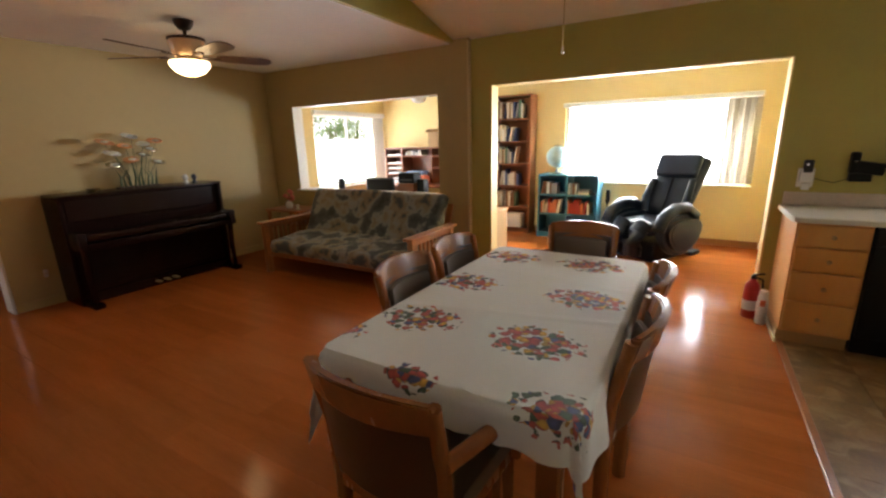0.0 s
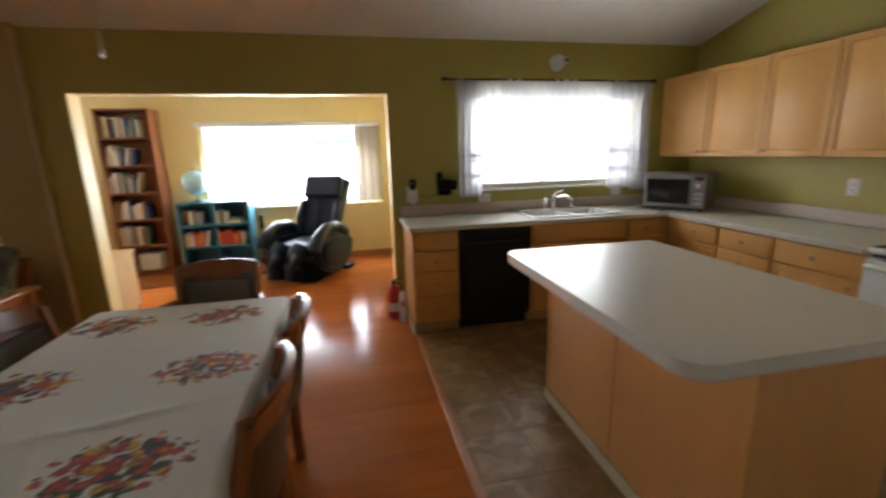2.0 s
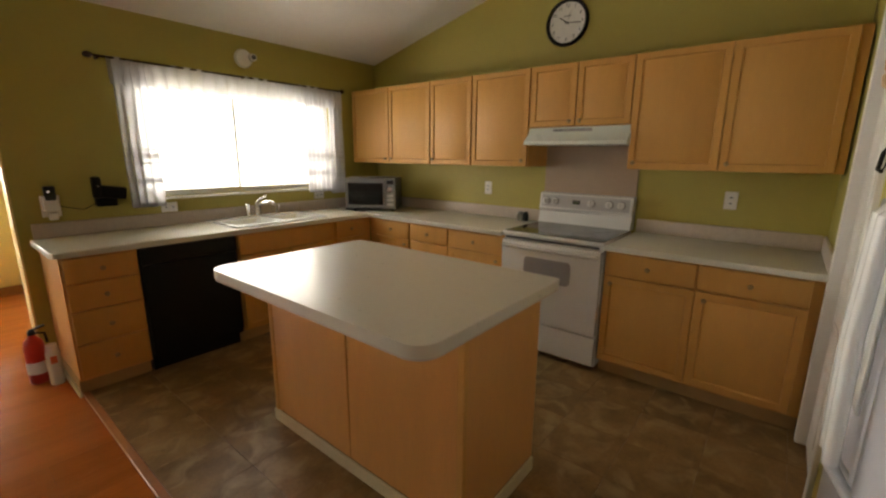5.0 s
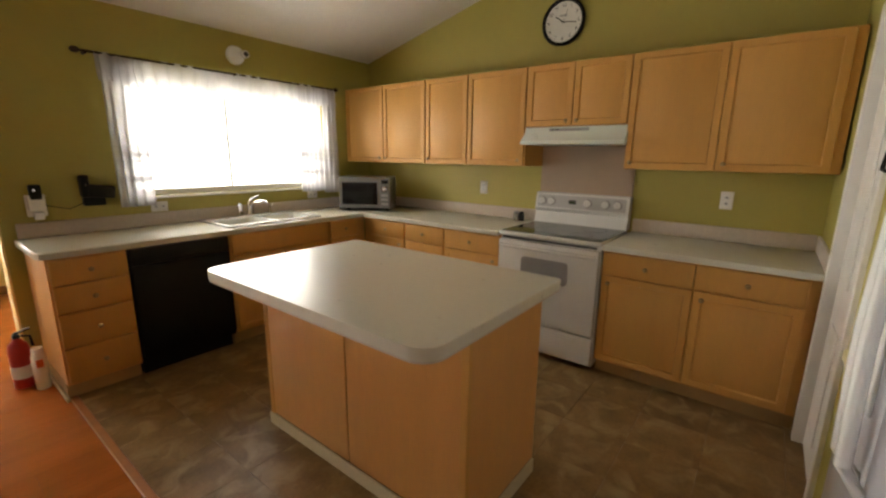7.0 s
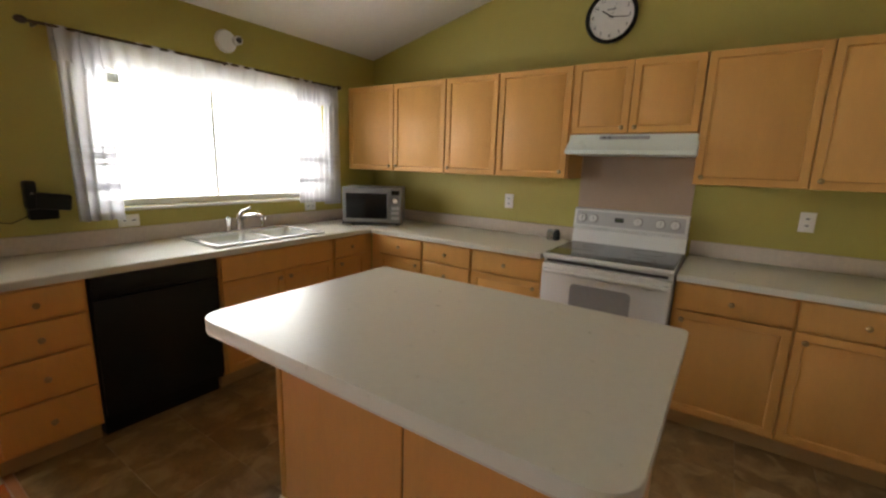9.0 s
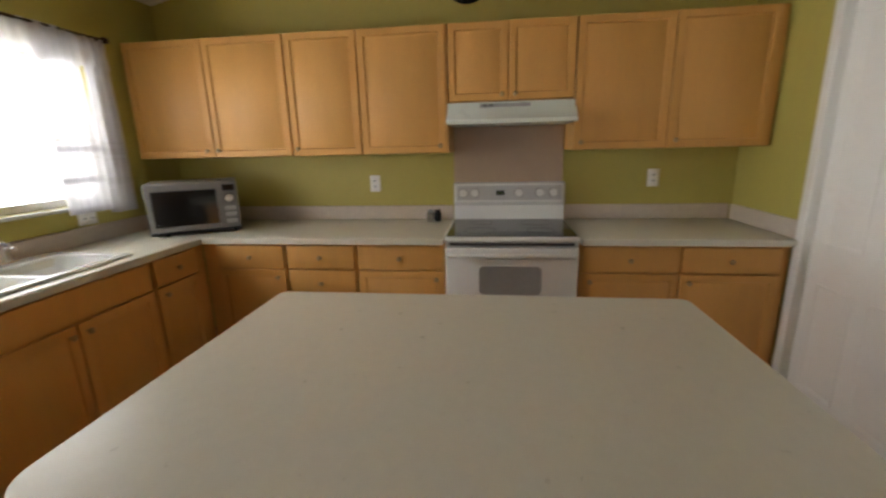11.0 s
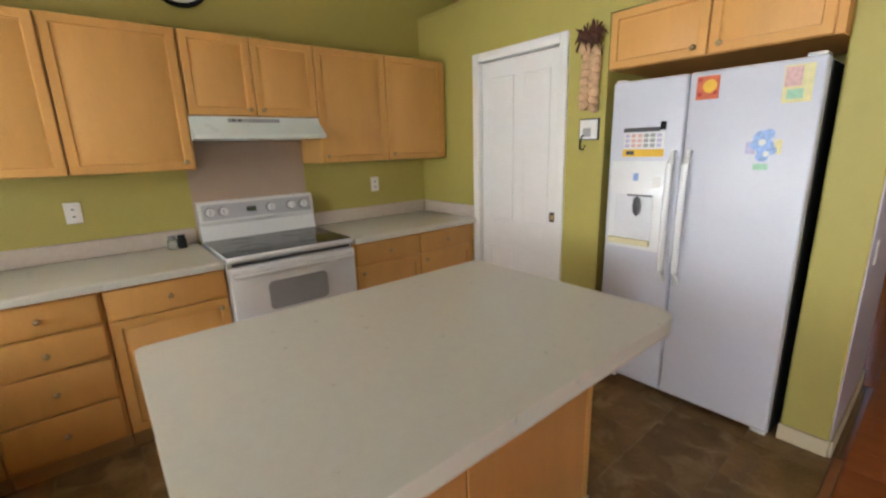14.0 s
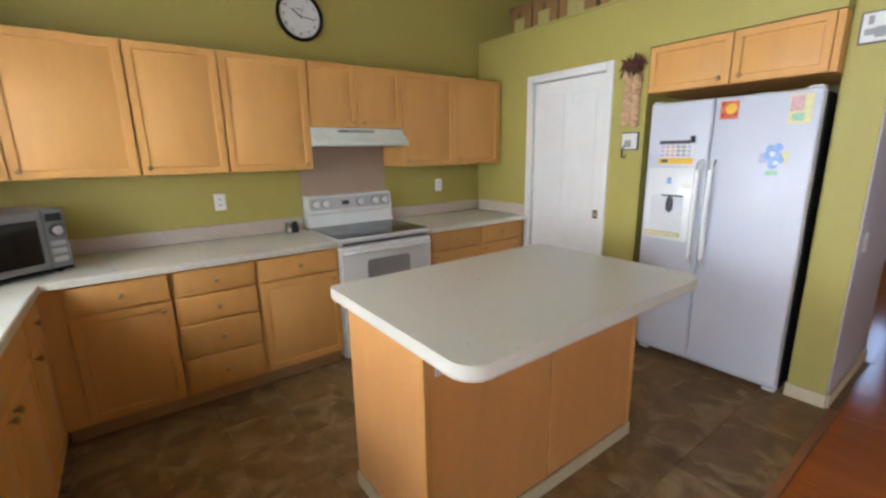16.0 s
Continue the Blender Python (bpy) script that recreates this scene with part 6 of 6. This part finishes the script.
part("meridian", tube(B(), [(0.165 * math.cos(radians(a)), 0, 0.245 + 0.165 * math.sin(radians(a))) for a in range(-105, 106, 15)], 0.005, 6), SILVER, gl)
part("sphere", ball(B(), (0, 0, 0.245), 0.155, n=28), mat("globe_print", (0.42, 0.62, 0.68), 0.3, var=0.35, scale=9), gl)

# massage recliner
rc = thing("massage_recliner", pose(0.64, 8.04, 0, 0, 0, 152), "black leather massage recliner with slate grey side shells", "recliner")


def pod(outline, x0, x1, bevel):
    """A side shell: an outline in y and z given thickness along x with rounded rims."""
    bm = B()
    prism_x(bm, outline, x0, x1)
    es = [e for e in bm.edges if abs(e.verts[0].co.x - e.verts[1].co.x) < 1e-6]
    bmesh.ops.bevel(bm, geom=es, offset=bevel, segments=4, affect="EDGES")
    return bm


shell = [(0.40 * math.cos(radians(a)) * (1.0 if math.cos(radians(a)) > 0 else 0.95) - 0.02, 0.33 + 0.245 * math.sin(radians(a)) + 0.03 * math.cos(radians(2 * a))) for a in range(0, 360, 12)]
for s in (-1, 1):
    part("side_shell", pod(shell, min(s * 0.27, s * 0.44), max(s * 0.27, s * 0.44), 0.045), SHELL, rc, "slate grey side shell")
    part("shell_inlay", pod([(y * 0.78 - 0.005, 0.33 + (z - 0.33) * 0.74) for y, z in shell], min(s * 0.425, s * 0.449), max(s * 0.425, s * 0.449), 0.006), LEATHER, rc)
    bm = B()
    tube(bm, [(s * 0.355, -0.30, 0.50), (s * 0.355, -0.1, 0.61), (s * 0.355, 0.12, 0.62), (s * 0.355, 0.34, 0.53), (s * 0.355, 0.42, 0.40)], 0.075, 12, 0.07)
    part("arm_pad", bm, LEATHER, rc)
    bm = B()
    tube(bm, [(s * 0.125, 0.36, 0.42), (s * 0.125, 0.47, 0.34), (s * 0.125, 0.52, 0.20), (s * 0.125, 0.53, 0.08)], 0.105, 14, 0.095)
    part("calf_pad", bm, LEATHER, rc)
part("base", box(B(), -0.30, 0.30, -0.34, 0.38, 0.0, 0.24, 0.03, 3), LEATHER, rc)
part("rear_foot", box(B(), -0.40, 0.40, -0.46, -0.28, 0.0, 0.06, 0.02, 2), BLACK, rc)
part("seat", box(B(), -0.265, 0.265, -0.26, 0.40, 0.30, 0.46, 0.06, 4), LEATHER, rc)
back = B()
box(back, -0.29, 0.29, -0.09, 0.09, 0.0, 0.86, 0.07, 4)
for v in back.verts:
    v.co.x *= 0.90 + 0.20 * max(0.0, v.co.z / 0.86) ** 1.6
    v.co.y += 0.05 * math.sin(v.co.z * 5.0)
part("backrest", back, LEATHER, rc).matrix_basis = pose(0, -0.27, 0.40, 24, 0, 0)
part("headrest", box(B(), -0.275, 0.275, 0.05, 0.145, 0.55, 0.85, 0.045, 4), LEATHER, rc, "black leather head pillow").matrix_basis = pose(0, -0.27, 0.40, 24, 0, 0)
for s in (-1, 1):
    part("side_bolster", tube(B(), [(s * 0.24, 0.09, 0.06), (s * 0.27, 0.125, 0.25), (s * 0.25, 0.11, 0.50)], 0.055, 10, 0.04), LEATHER, rc).matrix_basis = pose(0, -0.27, 0.40, 24, 0, 0)
part("seam", box(B(), -0.004, 0.004, 0.10, 0.125, 0.05, 0.54, 0.002), BLACK, rc).matrix_basis = pose(0, -0.27, 0.40, 24, 0, 0)
rm = thing("remote_stand", pose(0.06, 8.30, 0), "thin black remote stand beside the recliner", "stand")
part("foot", cyl(B(), (0, 0, 0.008), 0.09, 0.016, n=20), BLACK, rm)
part("pole", tube(B(), [(0, 0, 0.01), (0, 0, 0.60)], 0.012, 8), BLACK, rm)
part("remote", box(B(), -0.028, 0.028, -0.02, 0.02, 0.58, 0.76, 0.010, 2), BLACK, rm)

# blinds at the sunroom window
vb = thing("vertical_blinds", pose(0.48, 8.80, 0), "pale vertical blinds drawn to one side of the window", "blinds")
part("head_rail", box(B(), -1.20, 1.19, -0.035, 0.035, 1.885, 1.945, 0.006), VINYL, vb)
for i in range(9):
    bm = box(B(), -0.040, 0.040, -0.0015, 0.0015, 0.83, 1.88)
    part("slat", bm, BLIND, vb).matrix_basis = pose(0.86 + 0.038 * i, 0, 0, 0, 0, 52 + 14 * math.sin(i * 2.1))
pb = thing("pine_cabinet", pose(-1.47, 6.78, 0), "pale pine cabinet just inside the opening", "cabinet")
part("body", box(B(), 0, 0.52, 0, 0.42, 0.05, 0.60, 0.005), PINE, pb)
part("top", box(B(), -0.015, 0.535, -0.015, 0.435, 0.601, 0.625, 0.006), PINE, pb)
part("plinth", box(B(), 0.02, 0.50, 0.02, 0.40, 0, 0.05), PINE, pb)

# ---------------------------------------------------------------- office
dk = thing("office_desk", pose(-3.86, 8.12, 0), "cherry office desk with a shelf hutch", "desk")
part("desktop", box(B(), 0, 1.60, 0, 0.70, 0.715, 0.745, 0.006), CHERRY, dk)
for x in (0.0, 1.57):
    part("side_panel", box(B(), x, x + 0.03, 0.02, 0.70, 0, 0.714, 0.003), CHERRY, dk)
hu = part("hutch", box(B(), 0.0, 1.60, 0.68, 0.70, 0.746, 1.36), CHERRY, dk)
for x in (0.0, 0.36, 0.98, 1.57):
    part("upright", box(B(), x, x + 0.028, 0.36, 0.68, 0.746, 1.36, 0.003), CHERRY, hu)
for a, b, z in ((0.03, 1.57, 1.335), (0.03, 1.57, 1.20), (0.03, 0.358, 1.06), (0.03, 0.358, 0.97), (0.03, 0.358, 0.88), (1.01, 1.57, 1.0)):
    part("shelf", box(B(), a, b, 0.362, 0.678, z, z + 0.02, 0.002), CHERRY, hu)
for i in range(6):
    z = 0.766 + 0.096 * i if i < 5 else 1.22
    solid("paper_stack", box(B(), 0, 0.27, 0, 0.22, 0, 0.022, 0.002), PAPER, "stack of white paper in the desk hutch", "paper", "paper stacks", pose(-3.80, 8.50, (0.746, 0.90, 0.99, 1.08, 1.22, 0.80)[i]))
solid("storage_tub", box(B(), 0, 0.34, 0, 0.22, 0, 0.20, 0.02, 2), BLUEP, "blue plastic tub on the desk", "tub", m=pose(-3.42, 8.50, 0.746))
M3 = pose(-3.44, 8.50, 1.222)
books(M3, [(0.0, 0.5, 0, 0.13)], 51, "books in the desk hutch", (4, 0, 7), (0.6, 0.9))
solid("wrapped_bundle", cushion(0.42, 0.22, 0.16, 0.02, 4), PINKF, "dusty pink cloth bundle on the desk", "bundle", m=pose(-3.05, 8.30, 0.746))
oc = thing("office_chair", pose(-3.18, 7.62, 0, 0, 0, 12), "black padded office chair with a high back", "office chair")
part("backrest", box(B(), -0.24, 0.24, -0.26, -0.19, 0.52, 0.93, 0.04, 4), BLACK, oc)
part("seat", box(B(), -0.25, 0.25, -0.22, 0.26, 0.42, 0.50, 0.035, 3), BLACK, oc)
part("spine", box(B(), -0.03, 0.03, -0.29, -0.255, 0.38, 0.62, 0.006), BLACK, oc)
part("gas_lift", cyl(B(), (0, 0, 0.25), 0.03, 0.34, n=14), DKGREY, oc)
for i in range(5):
    a = radians(72 * i)
    leg = part("leg", tube(B(), [(0, 0, 0.10), (0.30 * math.cos(a), 0.30 * math.sin(a), 0.065)], 0.022, 8, 0.016), BLACK, oc)
    part("castor", ball(B(), (0.30 * math.cos(a), 0.30 * math.sin(a), 0.03), 0.03, n=10), BLACK, leg)
wd = thing("writing_desk", pose(-3.98, 6.62, 0), "white writing desk along the pass-through", "desk")
part("desktop", box(B(), 0, 1.9, 0, 0.50, 0.73, 0.76, 0.005), PAPER, wd)
for x, y in ((0.05, 0.05), (1.85, 0.05), (0.05, 0.45), (1.85, 0.45)):
    part("leg", cyl(B(), (x, y, 0.365), 0.022, 0.73, n=10), WHITEP, wd)
for x, w, d, h, c, nm, lab in ((-3.48, 0.06, 0.08, 0.20, BLACK, "speaker", "small black speaker on the desk"), (-2.08, 0.11, 0.12, 0.22, BLACK, "speaker", "black desk speaker near the sill"),
                               (-2.40, 0.28, 0.20, 0.16, CHERRY, "wooden_tray", "brown wooden tray on the desk")):
    t = thing(nm, pose(x, 6.85, 0.76), lab, nm.replace("_", " "))
    part("body", box(B(), 0, w, 0, d, 0, h, 0.008, 2), c, t)
    part("front", box(B(), 0.008, w - 0.008, -0.004, 0.0, 0.012, h - 0.012, 0.002), c, t)
pr = thing("desk_printer", pose(-2.39, 6.86, 0.92), "black desktop printer on a wooden tray", "printer")
part("body", box(B(), 0, 0.26, 0, 0.18, 0.001, 0.14, 0.02, 3), BLACK, pr)
part("paper_slot", box(B(), 0.03, 0.23, -0.006, 0.0, 0.03, 0.06, 0.002), DKGREY, pr)
ol = thing("office_ceiling_fan", pose(-2.76, 8.0, 2.385), "white ceiling fan with a shallow light", "ceiling fan")
part("rod", cyl(B(), (0, 0, -0.065), 0.02, 0.235, n=12), WHITEP, ol)
part("motor", lathe(B(), (0, 0, 0), [(0.03, -0.18), (0.11, -0.19), (0.12, -0.22), (0.10, -0.26), (0.05, -0.27)], 24), DKGREY, ol)
part("shade", lathe(B(), (0, 0, 0), [(0.11, -0.272), (0.115, -0.29), (0.09, -0.33), (0.03, -0.35), (0.004, -0.352)], 24), ENAMEL, ol)
for i in range(4):
    b = part("blade", slab(B(), [(0.10, -0.05), (0.48, -0.06), (0.5, 0), (0.48, 0.06), (0.10, 0.05)], -0.003, 0.003), CHERRY, ol)
    b.matrix_basis = pose(0, 0, -0.235, 0, 0, 40 + 90 * i) @ pose(0, 0, 0, 10, 0, 0)

ob_ = thing("office_blinds", pose(-4.06, 7.89, 0), "pale vertical blinds drawn to one side of the office window", "blinds")
part("head_rail", box(B(), -0.035, 0.035, -0.86, 0.86, 1.89, 1.965, 0.006), VINYL, ob_)
for i in range(6):
    part("slat", box(B(), -0.040, 0.040, -0.0015, 0.0015, 0.79, 1.885), BLIND, ob_).matrix_basis = pose(0, 0.60 + 0.035 * i, 0, 0, 0, 40 + 12 * math.sin(i * 2.3))
cx = thing("cardboard_box", pose(-2.93, 8.50, 1.356), "tan cardboard box on top of the desk hutch", "box")
part("body", box(B(), 0, 0.30, 0, 0.22, 0.0, 0.27, 0.004), mat("tan_card", (0.46, 0.30, 0.15), 0.8, var=0.1, scale=12), cx)
part("flap", box(B(), 0, 0.30, -0.10, 0.0, 0.268, 0.273, 0.001, 1, Matrix.Rotation(radians(30), 4, "X")), CARD, cx)

# ---------------------------------------------------------------- glowing stand-ins for the outdoors beyond the windows


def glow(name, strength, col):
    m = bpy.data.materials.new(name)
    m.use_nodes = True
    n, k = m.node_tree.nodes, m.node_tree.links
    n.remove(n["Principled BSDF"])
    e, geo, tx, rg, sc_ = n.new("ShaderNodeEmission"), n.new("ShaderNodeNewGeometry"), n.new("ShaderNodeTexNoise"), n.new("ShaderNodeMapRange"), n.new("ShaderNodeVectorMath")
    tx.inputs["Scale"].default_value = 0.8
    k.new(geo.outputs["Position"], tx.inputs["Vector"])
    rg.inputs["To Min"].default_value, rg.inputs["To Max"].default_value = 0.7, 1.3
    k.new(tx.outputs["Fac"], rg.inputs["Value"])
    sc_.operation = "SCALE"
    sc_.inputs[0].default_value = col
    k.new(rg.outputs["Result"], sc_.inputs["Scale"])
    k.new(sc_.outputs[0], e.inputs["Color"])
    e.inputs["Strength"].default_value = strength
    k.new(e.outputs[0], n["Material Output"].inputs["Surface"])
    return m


# Emission replaces sun and sky on the distance, and lights the rooms too.
BLUEGLOW = glow("glowing_blue_garden", 1.6, (0.45, 0.66, 1.0))
BACKDROP_GLOW = glow("glowing_distance", 2.4, (0.97, 0.99, 1.0))
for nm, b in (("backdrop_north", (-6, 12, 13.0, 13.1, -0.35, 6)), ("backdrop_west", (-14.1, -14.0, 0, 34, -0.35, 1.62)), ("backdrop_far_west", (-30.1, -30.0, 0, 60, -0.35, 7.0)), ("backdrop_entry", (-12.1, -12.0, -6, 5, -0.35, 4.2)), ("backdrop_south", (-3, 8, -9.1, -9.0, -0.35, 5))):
    structure(nm, box(B(), *b), BLUEGLOW if "south" in nm else BACKDROP_GLOW, "pale glowing backdrop beyond the windows")
# house next door, seen through the sunroom window; its wall glows to look sunlit
nh = thing("neighbour_house", pose(0, 12.8, 0), "pale house next door with a glowing wall and high strip windows", "house")
part("wall", box(B(), -4.5, 4.5, 0.0, 0.15, -0.35, 2.70), glow("glowing_house_wall", 5.5, (0.92, 0.96, 1.0)), nh)
part("fascia", box(B(), -4.7, 4.7, -0.25, 0.15, 2.702, 2.86, 0.01), FENCE, nh)
TINT = sheer("far_window_tint", (0.50, 0.56, 0.66), 0.16)
for x0, x1, z0, z1 in ((-1.78, -1.48, 1.72, 1.89), (-1.42, -1.06, 1.63, 1.89), (0.47, 0.82, 1.72, 1.85), (0.93, 1.33, 1.73, 1.85)):
    wf = part("window", box(B(), x0, x1, -0.012, -0.006, z0, z1, 0.001), TINT, nh, "grey-blue strip window")
    part("sill", box(B(), x0 - 0.02, x1 + 0.02, -0.03, -0.005, z0 - 0.03, z0 - 0.004, 0.003), FENCE, wf)

# ---------------------------------------------------------------- floor pieces
floor_wood = structure("floor", box(B(), -6.2, 1.69, -2.5, 8.85, -0.0075, -0.005), CHERRY, "red-brown laminate plank floor")
PL, PW = 1.21, 0.192


def plank_mesh(l, w):
    return mesh_of("plank", box(B(), 0, l - 0.0008, 0, w - 0.0008, -0.0049, 0.0), PLANK)


plank_full = plank_mesh(PL, PW)
rnd = random.Random(11)
bm_rest = B()
count = 0
for r in range(60):
    y = -2.5 + r * PW
    if y > 8.84:
        break
    x = -6.2 - rnd.uniform(0, PL)
    while x < 1.86:
        a, b = max(x, -6.2), min(x + PL, 1.855 if y > 6.45 else 1.675)
        near = b - a > 0.03 and -4.3 < a and 2.2 < y < 8.8 and not (y > 6.4 and a < -1.8) and count < 300
        if near:
            me = plank_full if b - a > PL - 0.001 else plank_mesh(b - a, PW)
            ob = new("plank", me)
            ob.parent = floor_wood
            ob.location = (a, y, 0)
            count += 1
        elif b - a > 0.03:
            box(bm_rest, a, b - 0.0015, y, y + PW - 0.0015, -0.0049, 0.0)
        x += PL
for r in range(20):
    y = -2.5 + r * PW
    for i in range(3):
        box(bm_rest, 1.676 + i * 1.0, 2.6745 + i * 1.0, y, y + PW - 0.0015, -0.0049, 0.0)
rest = part("planks_far", bm_rest, PLANK, floor_wood)
rest["kind"] = "stuff"

floor_tile = structure("floor_kitchen", box(B(), 1.70, 4.68, 1.42, 6.40, -0.0075, -0.005), GROUT, "brown slate-look tile floor")
TS = 0.335
tile_mesh = mesh_of("tile", box(B(), 0, TS - 0.0016, 0, TS - 0.0016, -0.0049, 0.0, 0.0008), TILE)
half_mesh = mesh_of("tile", box(B(), 0, TS / 2 - 0.0016, 0, TS - 0.0016, -0.0049, 0.0, 0.0008), TILE)
for i in range(9):
    for j in range(15):
        x, y = 1.705 + i * TS, 1.42 + j * TS
        if x > 4.64 or y > 6.35:
            continue
        ob = new("tile", half_mesh if i == 8 else tile_mesh)
        ob.parent = floor_tile
        ob.location = (x, y, 0)
